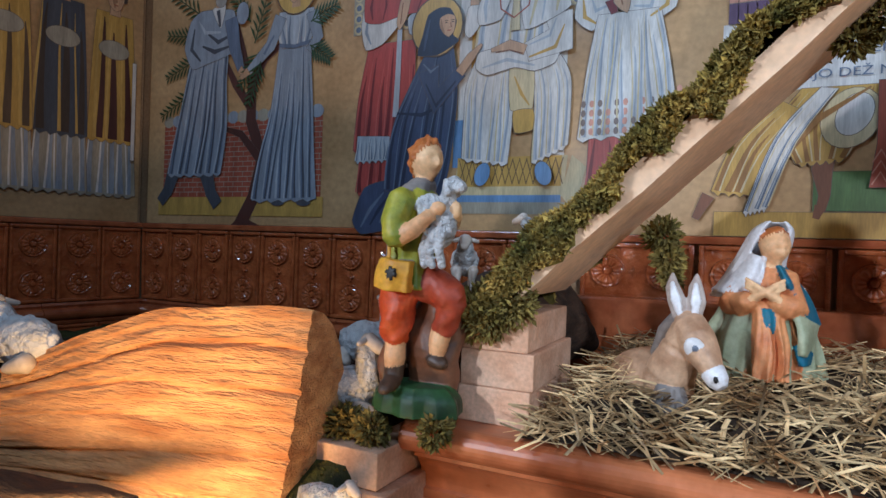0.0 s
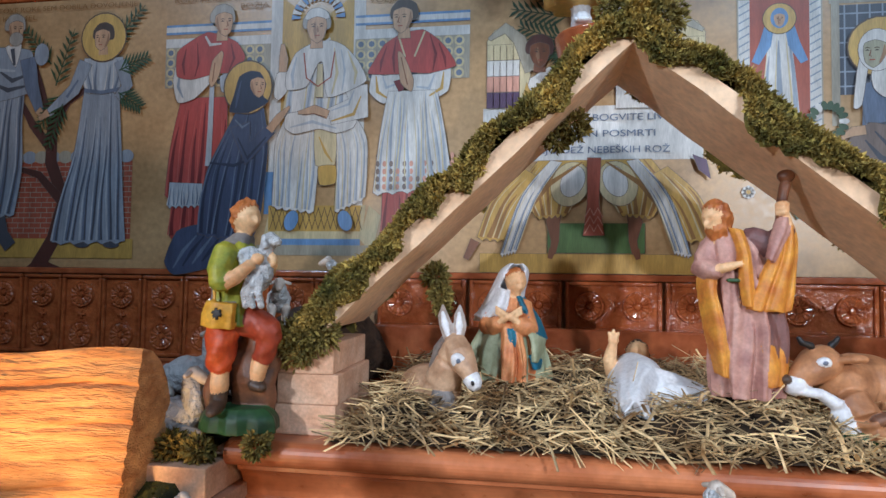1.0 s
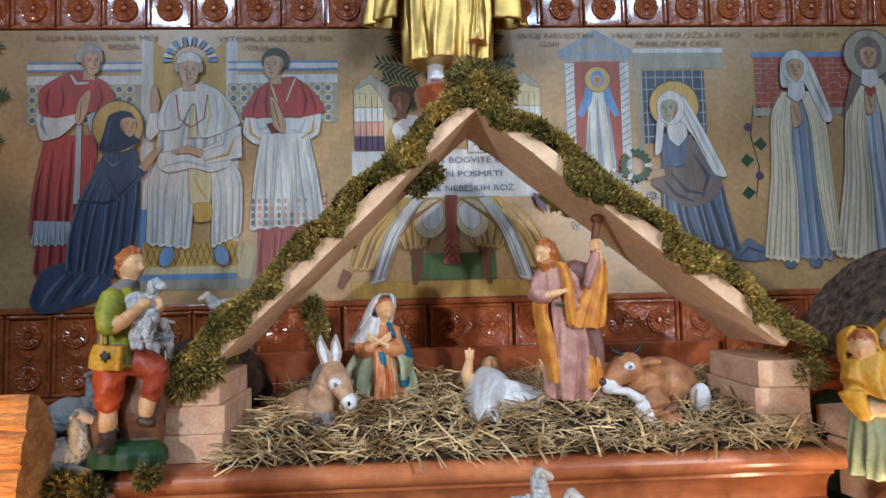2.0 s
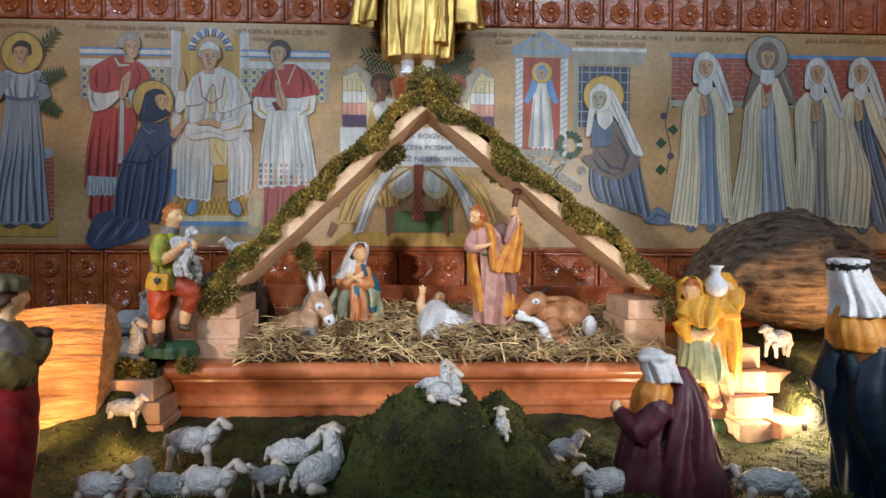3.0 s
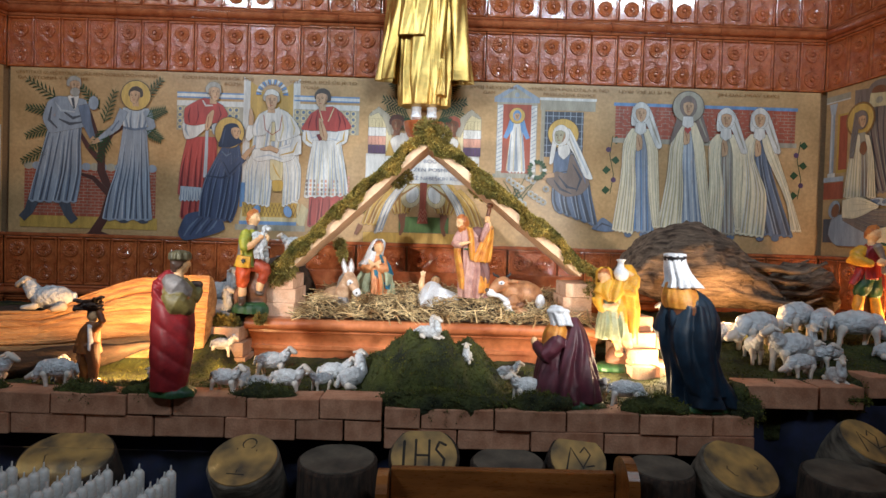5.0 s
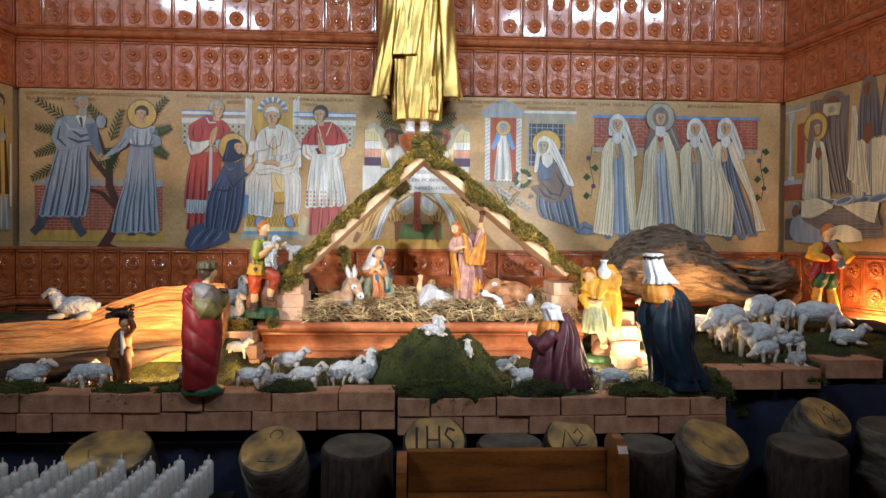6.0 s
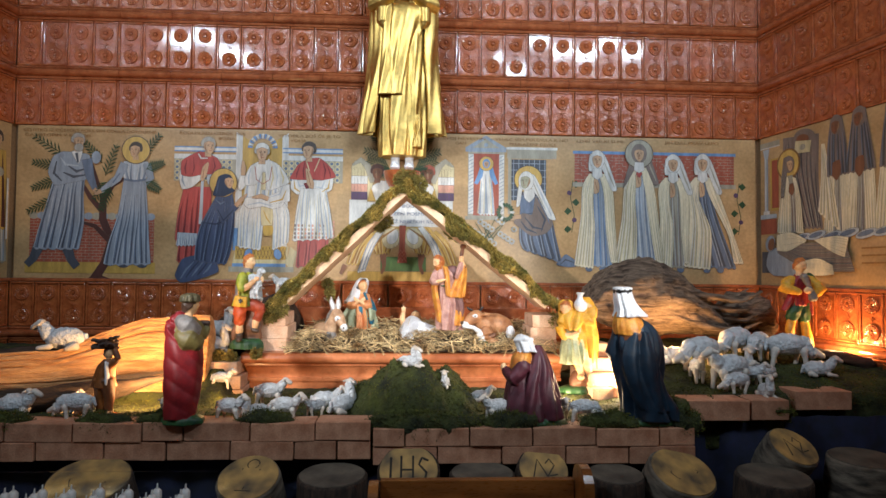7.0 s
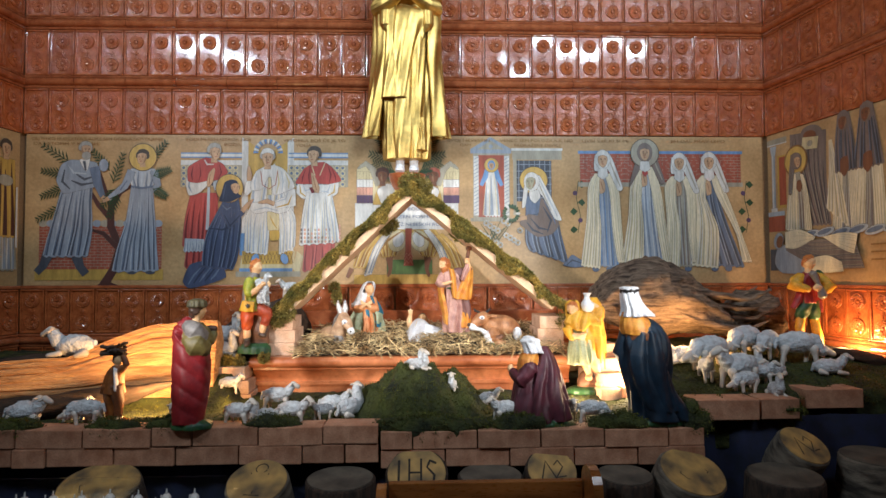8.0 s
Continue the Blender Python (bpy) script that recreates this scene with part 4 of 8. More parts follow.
for s in (-1, 1):
    # lower leg and foot
    p.stroke([(c + s * 0.10, 1.62), (c + s * 0.108, 1.55), (c + s * 0.102, 1.50), (c + s * 0.108, 1.468)], [0.040, 0.036, 0.020, 0.016], W_DSKIN)
    p.stroke([(c + s * 0.108, 1.478), (c + s * 0.116, 1.452)], [0.022, 0.012], W_DSKIN)
    # cloth drawn over the thigh and falling outwards
    cloth(p, [(c + s * 0.012, 1.72), (c + s * 0.030, 1.66), (c + s * 0.070, 1.575)], [(c + s * 0.15, 1.72), (c + s * 0.19, 1.65), (c + s * 0.155, 1.565)], OCHRES, 5, rng)
    cloth(p, [(c + s * 0.12, 1.66), (c + s * 0.17, 1.58), (c + s * 0.20, 1.50)], [(c + s * 0.19, 1.70), (c + s * 0.27, 1.62), (c + s * 0.315, 1.51)], OCHRES, 5, rng)
    p.oval(c + s * 0.062, 1.655, 0.050, 0.062, W_CREAM, tilt=s * 24)
    p.oval(c + s * 0.056, 1.662, 0.030, 0.044, W_WHITE, tilt=s * 24)
    p.stroke([(c + s * 0.030, 1.715), (c + s * 0.12, 1.655), (c + s * 0.17, 1.585)], [0.004, 0.014, 0.004], W_BROWN)
    cloth(p, [(c + s * 0.085, 1.715), (c + s * 0.155, 1.61), (c + s * 0.205, 1.475)], [(c + s * 0.115, 1.72), (c + s * 0.195, 1.62), (c + s * 0.250, 1.462)], (W_WHITE, W_SLATE, W_LGREY, W_CREAM), 3, rng)
    p.stroke([(c + s * 0.32, 1.50), (c + s * 0.345, 1.45)], [0.026, 0.014], W_DSKIN)
p.stroke([(c, 1.725), (c - 0.002, 1.60), (c, 1.515)], [0.036, 0.030, 0.056], W_BRICK)
for k in range(3):
    for q in (-1, 1):
        p.stroke([(c + q * 0.024, 1.52 + k * 0.022), (c + q * 0.010, 1.545 + k * 0.022), (c, 1.525 + k * 0.022)], 0.003, W_PINK)
p.fill([(0.76, 1.73), (0.795, 1.715), (0.805, 1.665), (0.775, 1.69)], W_PURPLE)
p.done()
p = Mural(B, "painted_plaque", "painted white tablet with an inscription", 0)
p.box(0.205, 1.72, 0.79, 1.87, W_WHITE)
p.done()
for k, line in enumerate(("VEDNO ZA BOGVITE LIVBE", "IZ LIVBEZEN POSMRTI", "VMIJO DEŽ NEBEŠKIH ROŽ")):
    lettering(B, line, 0.325, 1.828 - k * 0.044, 0.026, W_SLATE, (0.40, 0.34, 0.38)[k])
for text, u, v, w in (("CESTITKO IZ OČETOVE ROKE SEM DOBILA DOVOLJENJE", -1.59, 2.222, 0.72), ("DA VSTOPIM V KARMEL", -1.58, 2.195, 0.36), ("RODI MI REN OTROK MOJ", -0.745, 2.222, 0.36), ("BOŽJA", -0.53, 2.195, 0.09),
                      ("VSTOPILA BOŠ ČE JE TO", -0.20, 2.217, 0.35), ("VOLJA", -0.13, 2.19, 0.09), ("SVOJ NEVESTIN", 0.73, 2.222, 0.24), ("GAM", 0.80, 2.195, 0.06), ("VENEC SEM POLOŽILA K NO", 1.03, 2.222, 0.42), ("PREBLAŽENE DEVICE", 1.11, 2.195, 0.27),
                      ("LJVBI VSE KI SI MI", 1.50, 2.222, 0.27), ("JIH DAL PRAV LEPO", 2.02, 2.222, 0.32)):
    lettering(B, text, u, v, 0.022, W_BROWN, w)

# niche with a small white figure, barred window, nun with a wreath
p = Mural(B, "painted_aedicule", "painted stone niche with columns and a pediment", 0)
p.box(0.875, 1.78, 1.085, 2.155, W_STONE)
p.box(0.905, 1.79, 1.055, 2.145, W_BRICK)
p.fill([(0.86, 2.155), (1.095, 2.155), (1.095, 2.18), (0.975, 2.262 - 0.012), (0.86, 2.18)], W_GREY)
p.fill([(0.90, 2.178), (1.055, 2.178), (0.977, 2.23)], W_STONE)
p.oval(0.977, 2.195, 0.012, 0.012, W_GREY)
for u in (0.893, 1.067):
    p.box(u - 0.014, 1.80, u + 0.014, 2.14, W_WHITE)
    for k in range(16):
        p.stroke([(u - 0.013, 1.805 + k * 0.021), (u + 0.013, 1.82 + k * 0.021)], 0.004, W_GREY, k == 0)
p.box(0.86, 1.765, 1.10, 1.785, W_STONE)
drapery(p, 0.935, 1.03, 1.80, 2.05, 0.955, 1.005, W_WHITE, W_GREY, W_CREAM, 5, rng)
for s in (-1, 1):
    p.stroke([(0.98 + s * 0.02, 2.09), (0.98 + s * 0.035, 2.02), (0.98 + s * 0.06, 1.97)], [0.02, 0.03, 0.02], W_BLUE)
head(p, 0.98, 2.085, 0.022, W_SKIN, None, W_GOLD, W_BLUE)
p.done()
p = Mural(B, "painted_window", "painted dark barred window with a stone surround", 0)
p.box(1.10, 2.12, 1.385, 2.185, W_STONE)
p.box(1.095, 2.172, 1.39, 2.186, W_WHITE)
p.box(1.105, 1.80, 1.125, 2.12, W_STONE)
p.box(1.125, 1.88, 1.325, 2.115, W_DGREY)
for k in range(7):
    p.box(1.135 + k * 0.03, 1.88, 1.139 + k * 0.03, 2.115, W_GREY, k == 0)
for k in range(6):
    p.box(1.125, 1.90 + k * 0.038, 1.325, 1.904 + k * 0.038, W_GREY, k == 0)
p.done()
p = Mural(B, "painted_daisies", "painted white daisies on dark branches")
for k in range(9):
    b0 = (0.99 + 0.03 * (k % 3), 1.56)
    p.stroke([b0, (0.96 + 0.02 * (k % 4), 1.66), (0.89 + k * 0.028, 1.73 + 0.02 * (k % 3))], [0.008, 0.006, 0.003], W_LEAF)
for k in range(17):
    u, v = 0.90 + (k * 0.057) % 0.25, 1.63 + (k * 0.041) % 0.15
    for i in range(8):
        a = i * math.pi / 4
        p.oval(u + 0.011 * math.cos(a), v + 0.011 * math.sin(a), 0.007, 0.007, W_WHITE, n=7)
        p.d -= 0.00008
    p.d += 0.00008
    p.oval(u, v, 0.006, 0.006, W_OCHRE, n=8)
    p.d -= 0.00008
p.done()
p = Mural(B, "painted_nun", "painted kneeling nun in grey holding a wreath", 1)
p.fill(soft([(1.386, 1.514), (1.414, 1.549), (1.444, 1.574), (1.522, 1.516), (1.461, 1.501)]), W_SLATE)
p.stroke([(1.408, 1.516), (1.438, 1.544), (1.497, 1.525)], [0.0035, 0.0106, 0.0035], W_DGREY)
cloth(p, [(1.179, 1.911), (1.174, 1.794), (1.172, 1.663), (1.191, 1.605)], [(1.259, 1.905), (1.346, 1.805), (1.381, 1.672), (1.417, 1.529)], SLATES, 7, rng)
p.fill(soft([(1.177, 1.905), (1.255, 1.905), (1.261, 1.827), (1.24, 1.799), (1.181, 1.805)]), W_SLATE)
p.stroke([(1.186, 1.805), (1.214, 1.801), (1.249, 1.809)], [0.0035, 0.0071, 0.0035], W_DGREY)
p.fill(soft([(1.264, 1.899), (1.32, 1.833), (1.365, 1.749), (1.322, 1.692), (1.24, 1.678), (1.162, 1.732), (1.139, 1.758), (1.191, 1.805), (1.245, 1.799)]), W_TAUPE)
p.stroke([(1.273, 1.849), (1.32, 1.772), (1.297, 1.705)], [0.0035, 0.0141, 0.0047], W_DGREY)
p.stroke([(1.202, 1.783), (1.249, 1.727), (1.308, 1.716)], [0.0035, 0.0141, 0.0047], W_DGREY)
p.stroke([(1.179, 1.761), (1.214, 1.716), (1.273, 1.692)], [0.0035, 0.0141, 0.0047], W_DGREY)
p.stroke([(1.279, 1.883), (1.332, 1.794), (1.344, 1.749)], [0.0035, 0.0106, 0.0035], W_SLATE)
p.stroke([(1.181, 1.787), (1.151, 1.783), (1.125, 1.767)], [0.0235, 0.0235, 0.0094], W_SKIN)
p.oval(1.221, 2.001, 0.083, 0.08, W_LINE)
p.oval(1.221, 2.001, 0.079, 0.076, W_GOLD)
p.fill(soft([(1.212, 2.036), (1.255, 2.025), (1.287, 1.969), (1.322, 1.899), (1.381, 1.774), (1.339, 1.781), (1.279, 1.899), (1.24, 1.949), (1.226, 2.005)]), W_WHITE)
p.fill(soft([(1.209, 2.036), (1.177, 2.005), (1.162, 1.938), (1.153, 1.844), (1.172, 1.852), (1.186, 1.938), (1.197, 1.994)]), W_WHITE)
p.stroke([(1.255, 2.005), (1.297, 1.916), (1.355, 1.794)], [0.0035, 0.0106, 0.0047], W_LGREY)
p.stroke([(1.24, 2.005), (1.273, 1.927), (1.32, 1.827)], [0.0024, 0.0071, 0.0035], W_STONE)
p.fill(soft([(1.197, 1.938), (1.247, 1.944), (1.259, 1.905), (1.228, 1.869), (1.2, 1.894)]), W_WHITE)
head(p, 1.209, 1.985, 0.044, W_GSKIN, None, None, W_WHITE, look_to=-1, bow=0.35)
for k in range(18):
    a = 2 * math.pi * k / 18
    p.oval(1.09 + 0.04 * math.cos(a), 1.81 + 0.042 * math.sin(a), 0.013, 0.008, W_WHITE if k % 6 == 0 else W_LEAF, tilt=math.degrees(a), n=9)
p.done()

# four white-cloaked nuns
p = Mural(B, "painted_brick_arch", "painted brick arch with a stone band", 0)
brickwork(p, 1.49, 1.99, 2.43, 2.155, W_BRICK, W_STONE)
for c in (1.63, 1.87, 2.07, 2.24):
    for k in range(13):
        a = radians(15 * k)
        p.stroke([(c + 0.08 * math.cos(a), 2.02 + 0.08 * math.sin(a)), (c + 0.135 * math.cos(a), 2.02 + 0.135 * math.sin(a))], [0.012, 0.02], W_BRICK, k == 0)
p.box(1.48, 2.155, 2.44, 2.172, W_BLUE)
p.box(1.48, 1.965, 2.44, 1.99, W_STONE)
p.done()
for c, hv, h0, h1, halo, inner, heart in ((2.065, 2.10, 1.98, 2.16, None, TAUPES, 0), (1.62, 2.115, 1.49, 1.74, None, BLUES, 0), (1.865, 2.155, 1.72, 2.01, W_STONE, GREYS, 1), (2.24, 2.105, 2.13, 2.48, None, SLATES, 0)):
    p = Mural(B, "painted_cloaked_nun", "painted nun in a white cloak over a grey habit")
    foot = 1.505
    for k in (-1, 1):
        p.oval((h0 + h1) / 2 + k * 0.04, foot - 0.012, 0.02, 0.016, W_SLATE)
    w = h1 - h0
    t = hv - 0.075
    cloth(p, [(c - 0.04, t), (c - 0.05, 1.85), (h0 + 0.34 * w, foot + 0.01)], [(c + 0.05, t), (c + 0.07, 1.85), (h0 + 0.88 * w, foot)], inner, 5, rng)
    cloth(p, [(c - 0.045, t), (c - 0.085, 1.96), (c - 0.07 + 0.4 * (h0 - c + 0.07), 1.78), (h0, foot + 0.01)], [(c - 0.005, t), (c - 0.022, 1.90), (h0 + 0.42 * w + 0.012, 1.72), (h0 + 0.44 * w, foot - 0.005)], CREAMS, 6, rng)
    cloth(p, [(c + 0.010, t), (c + 0.040, 1.92), (h0 + 0.74 * w, 1.70), (h0 + 0.84 * w, foot + 0.03)], [(c + 0.055, t), (c + 0.090, 1.95), (c + 0.09 + 0.5 * (h1 - c - 0.09), 1.75), (h1, foot + 0.03)], CREAMS, 4, rng)
    vc = W_TAUPE if heart else W_WHITE
    p.fill(soft([(c - 0.01, hv + 0.062), (c - 0.044, hv + 0.03), (c - 0.050, hv - 0.03), (c - (0.095 if heart else 0.045), hv - (0.20 if heart else 0.06)), (c - 0.01, hv - 0.06), (c + 0.03, hv - 0.05), (c + 0.085, hv - 0.17), (c + 0.115, hv - 0.16), (c + 0.06, hv), (c + 0.03, hv + 0.05)]), vc)
    p.stroke([(c + 0.04, hv), (c + 0.07, hv - 0.08), (c + 0.10, hv - 0.15)], [0.003, 0.010, 0.004], W_STONE)
    p.fill(soft([(c - 0.016, hv - 0.19), (c - 0.020, hv - 0.12), (c - 0.006, hv - 0.085), (c + 0.012, hv - 0.14), (c + 0.010, hv - 0.18)]), W_SKIN)
    p.stroke([(c - 0.012, hv - 0.12), (c, hv - 0.17)], 0.003, W_DSKIN)
    head(p, c, hv, 0.044, W_SKIN, None, halo, W_TAUPE if heart else W_WHITE)
    p.fill([(c - 0.025, hv - 0.045), (c + 0.025, hv - 0.045), (c + 0.03, hv - 0.09), (c, hv - 0.11), (c - 0.03, hv - 0.09)], W_WHITE)
    if heart:
        p.fill([(c, hv - 0.135), (c - 0.018, hv - 0.112), (c - 0.012, hv - 0.10), (c, hv - 0.108), (c + 0.012, hv - 0.10), (c + 0.018, hv - 0.112)], W_RED)
    p.done()
p = Mural(B, "painted_vines", "painted vine with dark leaves and blue flowers", 0)
for u in (1.475, 2.455):
    p.stroke([(u, 1.70), (u + 0.015, 1.80), (u - 0.008, 1.90), (u + 0.006, 2.0)], 0.004, W_LEAF)
    for k in range(6):
        v = 1.72 + k * 0.052
        s = 1 if k % 2 else -1
        if k % 3 == 1:
            p.oval(u + s * 0.015, v, 0.014, 0.014, W_PURPLE, n=9)
        else:
            p.fill([(u, v), (u + s * 0.025, v + 0.02), (u + s * 0.045, v - 0.004), (u + s * 0.024, v - 0.024)], W_LEAF)
p.done()

# right wall: a draped scene beside a column
p = Mural(wall_right, "painted_column", "painted stone column beside a red panel", 0)
p.box(0.02, 2.195, 0.175, 2.225, W_STONE)
p.box(0.02, 2.19, 0.175, 2.196, W_WHITE)
p.box(0.10, 1.83, 0.165, 2.125, W_OCHRE)
p.box(0.112, 1.845, 0.165, 2.115, W_BRICK)
p.box(0.022, 1.70, 0.15, 1.785, W_BRICK)
p.fill([(0.042, 2.185), (0.095, 2.185), (0.084, 2.135), (0.053, 2.135)], W_LGREY)
p.box(0.055, 1.83, 0.082, 2.135, W_LGREY)
p.stroke([(0.062, 1.835), (0.062, 2.13)], 0.006, W_WHITE)
p.stroke([(0.077, 1.835), (0.077, 2.13)], 0.005, W_GREY)
p.box(0.045, 1.812, 0.094, 1.832, W_WHITE)
p.box(0.02, 1.788, 0.15, 1.812, W_LGREY)
p.box(0.03, 1.48, 0.13, 1.60, W_DGREY)
p.done()
for c, hv, lo in ((0.70, 2.235, 1.68), (0.565, 2.225, 1.69), (0.88, 2.235, 1.67), (1.06, 2.22, 1.67), (1.25, 2.23, 1.66)):
    p = Mural(wall_right, "painted_mourner", "painted nun in a grey veil and a cream cloak", 0)
    w = 0.075 if c < 0.6 else 0.095
    cloth(p, [(c - 0.03, 2.0), (c - 0.02, 1.85), (c - 0.04, lo)], [(c + 0.05, 2.0), (c + 0.04, 1.85), (c + 0.045, lo)], TAUPES, 5, rng)
    cloth(p, [(c - w * 0.7, 2.0), (c - w * 0.9, 1.85), (c - w * 1.1, lo)], [(c - 0.012, 2.0), (c - 0.018, 1.85), (c - 0.028, lo)], CREAMS, 4, rng)
    cloth(p, [(c + 0.02, 2.0), (c + 0.024, 1.85), (c + 0.03, lo)], [(c + w * 0.8, 2.0), (c + w * 0.9, 1.85), (c + w * 0.95, lo)], CREAMS, 4, rng)
    cloth(p, [(c - 0.034, hv + 0.03), (c - 0.055, hv - 0.10), (c - w * 0.8, 1.97)], [(c + 0.036, hv + 0.03), (c + 0.060, hv - 0.10), (c + w * 0.95, 1.97)], (W_TAUPE, W_DGREY, W_HAIR, W_SLATE), 6, rng)
    p.fill(soft([(c - 0.022, 2.03), (c - 0.026, 1.97), (c, 1.94), (c + 0.028, 1.98), (c + 0.022, 2.04)]), W_DSKIN)
    head(p, c, hv - 0.012, 0.040, W_DSKIN, None, None, W_TAUPE, look_to=-1, bow=-0.5)
    p.done()
p = Mural(wall_right, "painted_reader", "painted hooded reader in a brown cloak holding a page", 0)
cloth(p, [(0.20, 2.225), (0.215, 2.05), (0.33, 1.72)], [(0.455, 2.20), (0.45, 1.95), (0.475, 1.715)], (W_TAUPE, W_DGREY, W_BARK, W_STONE), 7, rng)
cloth(p, [(0.47, 2.14), (0.465, 1.95), (0.445, 1.80)], [(0.49, 2.14), (0.54, 1.92), (0.585, 1.69)], CREAMS, 5, rng)
p.oval(0.355, 2.20, 0.075, 0.045, W_TAUPE, tilt=-8)
p.oval(0.345, 2.192, 0.045, 0.026, W_DSKIN, tilt=-8)
p.fill([(0.285, 2.125), (0.395, 2.115), (0.405, 2.175), (0.295, 2.19)], W_CREAM)
p.oval(0.345, 2.15, 0.02, 0.016, W_STONE)
p.done()
p = Mural(wall_right, "painted_haloed_nun", "painted praying nun with a halo and a cream cloak", 1)
p.oval(0.243, 2.075, 0.085, 0.085, W_BROWN)
p.oval(0.243, 2.075, 0.076, 0.076, W_GOLD)
cloth(p, [(0.225, 2.01), (0.235, 1.88), (0.24, 1.705)], [(0.275, 2.01), (0.30, 1.88), (0.31, 1.70)], TAUPES, 3, rng)
cloth(p, [(0.215, 2.02), (0.185, 1.88), (0.165, 1.705)], [(0.245, 2.00), (0.258, 1.88), (0.262, 1.70)], CREAMS, 5, rng)
cloth(p, [(0.275, 2.00), (0.298, 1.88), (0.300, 1.70)], [(0.30, 1.99), (0.33, 1.88), (0.352, 1.695)], CREAMS, 3, rng)
cloth(p, [(0.212, 2.11), (0.196, 2.0), (0.190, 1.90)], [(0.250, 2.12), (0.232, 2.0), (0.215, 1.90)], (W_TAUPE, W_DGREY, W_STONE, W_GREY), 3, rng)
p.fill(soft([(0.255, 1.96), (0.250, 1.92), (0.275, 1.90), (0.292, 1.93), (0.280, 1.965)]), W_DSKIN)
head(p, 0.255, 2.065, 0.036, W_SKIN, None, None, W_TAUPE, look_to=1, bow=0.4)
p.done()
p = Mural(wall_right, "painted_death_bed", "painted figure lying under a folded cream blanket", 2)
for k in range(10):
    p.oval(0.34 + k * 0.10, 1.668 + 0.008 * (k % 2), 0.062, 0.020, W_LGREY, tilt=12)
    p.oval(0.335 + k * 0.10, 1.670 + 0.008 * (k % 2), 0.045, 0.011, W_SLATE, tilt=12)
p.fill(soft([(0.10, 1.60), (0.17, 1.62), (0.30, 1.56), (0.40, 1.47), (0.14, 1.465), (0.08, 1.52)]), W_GREY)
cloth(p, [(0.16, 1.685), (0.34, 1.64), (0.62, 1.645)], [(0.17, 1.59), (0.40, 1.50), (0.68, 1.49)], (W_TAUPE, W_DGREY, W_STONE, W_STONE), 6, rng)
cloth(p, [(0.165, 1.69), (0.27, 1.70), (0.38, 1.655)], [(0.165, 1.605), (0.25, 1.60), (0.36, 1.640)], CREAMS, 4, rng)
cloth(p, [(0.43, 1.652), (0.56, 1.665), (0.645, 1.655)], [(0.45, 1.640), (0.55, 1.585), (0.62, 1.560)], CREAMS, 6, rng)
cloth(p, [(0.36, 1.545), (0.46, 1.555), (0.55, 1.52)], [(0.33, 1.475), (0.45, 1.468), (0.56, 1.475)], CREAMS, 5, rng)
p.oval(0.118, 1.645, 0.036, 0.046, W_GREY, tilt=-20)
p.oval(0.126, 1.64, 0.024, 0.034, W_DSKIN, tilt=-20)
for k in range(3):
    p.stroke([(0.72, 1.60 - k * 0.035), (0.95, 1.602 - k * 0.035)], 0.008, W_BROWN)
p.done()
# left wall: robed figures in brown and gold
p = Mural(wall_left, "painted_robed_figures", "painted figures in brown and gold vestments")
for c, m, d in ((-0.12, W_OCHRE, W_BARK), (-0.28, W_DGREY, W_HAIR), (-0.44, W_OCHRE, W_LINE), (-0.62, W_BRICK, W_BARK), (-0.80, W_OCHRE, W_LINE)):
    drapery(p, c - 0.085, c + 0.085, 1.50, 1.85, c - 0.06, c + 0.06, W_STONE, W_GREY, W_WHITE, 7, rng)
    drapery(p, c - 0.08, c + 0.08, 1.68, 2.10, c - 0.06, c + 0.06, m, d, W_GOLD, 5, rng)
    p.oval(c, 1.98, 0.05, 0.03, W_STONE)
    head(p, c, 2.15, 0.045, W_SKIN, W_HAIR)
p.box(-0.062, 1.62, -0.05, 1.95, W_WHITE)
p.done()


# ---- platform, altar, ground ----
def rise(x, y):
    """Height of the moss-covered ground."""
    z = 0.916 if x < 1.55 else 0.99
    z += 0.158 * max(0.0, 1 - ((x - 0.565) / 0.34) ** 2 - ((y - 0.66) / 0.28) ** 2) ** 1.15
    z += 0.045 * max(0.0, 1 - ((x - 0.55) / 0.17) ** 2 - ((y - 0.47) / 0.11) ** 2) ** 0.6
    z += 0.020 * max(0.0, 1 - abs(x - 0.60) / 0.34 - abs(y - 0.60) / 0.34) * (1 + 2.2 * noise.noise(Vector((x * 16, y * 16, 8))))
    if x > 1.45:
        z += 0.11 * min(1, max(0.0, (y - 0.62) / 0.35)) * min(1, (x - 1.45) / 0.2)
    if x < -0.22:
        z += 0.14 * min(1, max(0.0, (y - 0.72) / 0.25)) * min(1, max(0, (-x - 0.22) / 0.05))
    lump = max(0.0, 1 - ((x - 0.58) / 0.36) ** 2 - ((y - 0.58) / 0.32) ** 2)
    z += lump * (0.085 * (abs(noise.noise(Vector((x * 9, y * 9, 5)))) ** 0.6 - 0.38) + 0.016 * noise.noise(Vector((x * 26, y * 26, 5))))
    z += 0.018 * noise.noise(Vector((x * 9, y * 9, 0))) + 0.006 * noise.noise(Vector((x * 40, y * 40, 3)))
    return z


def front(x):
    """The front edge of the ground."""
    return 0.325 if x < 1.60 else (0.44 if x < 2.05 else 0.58)


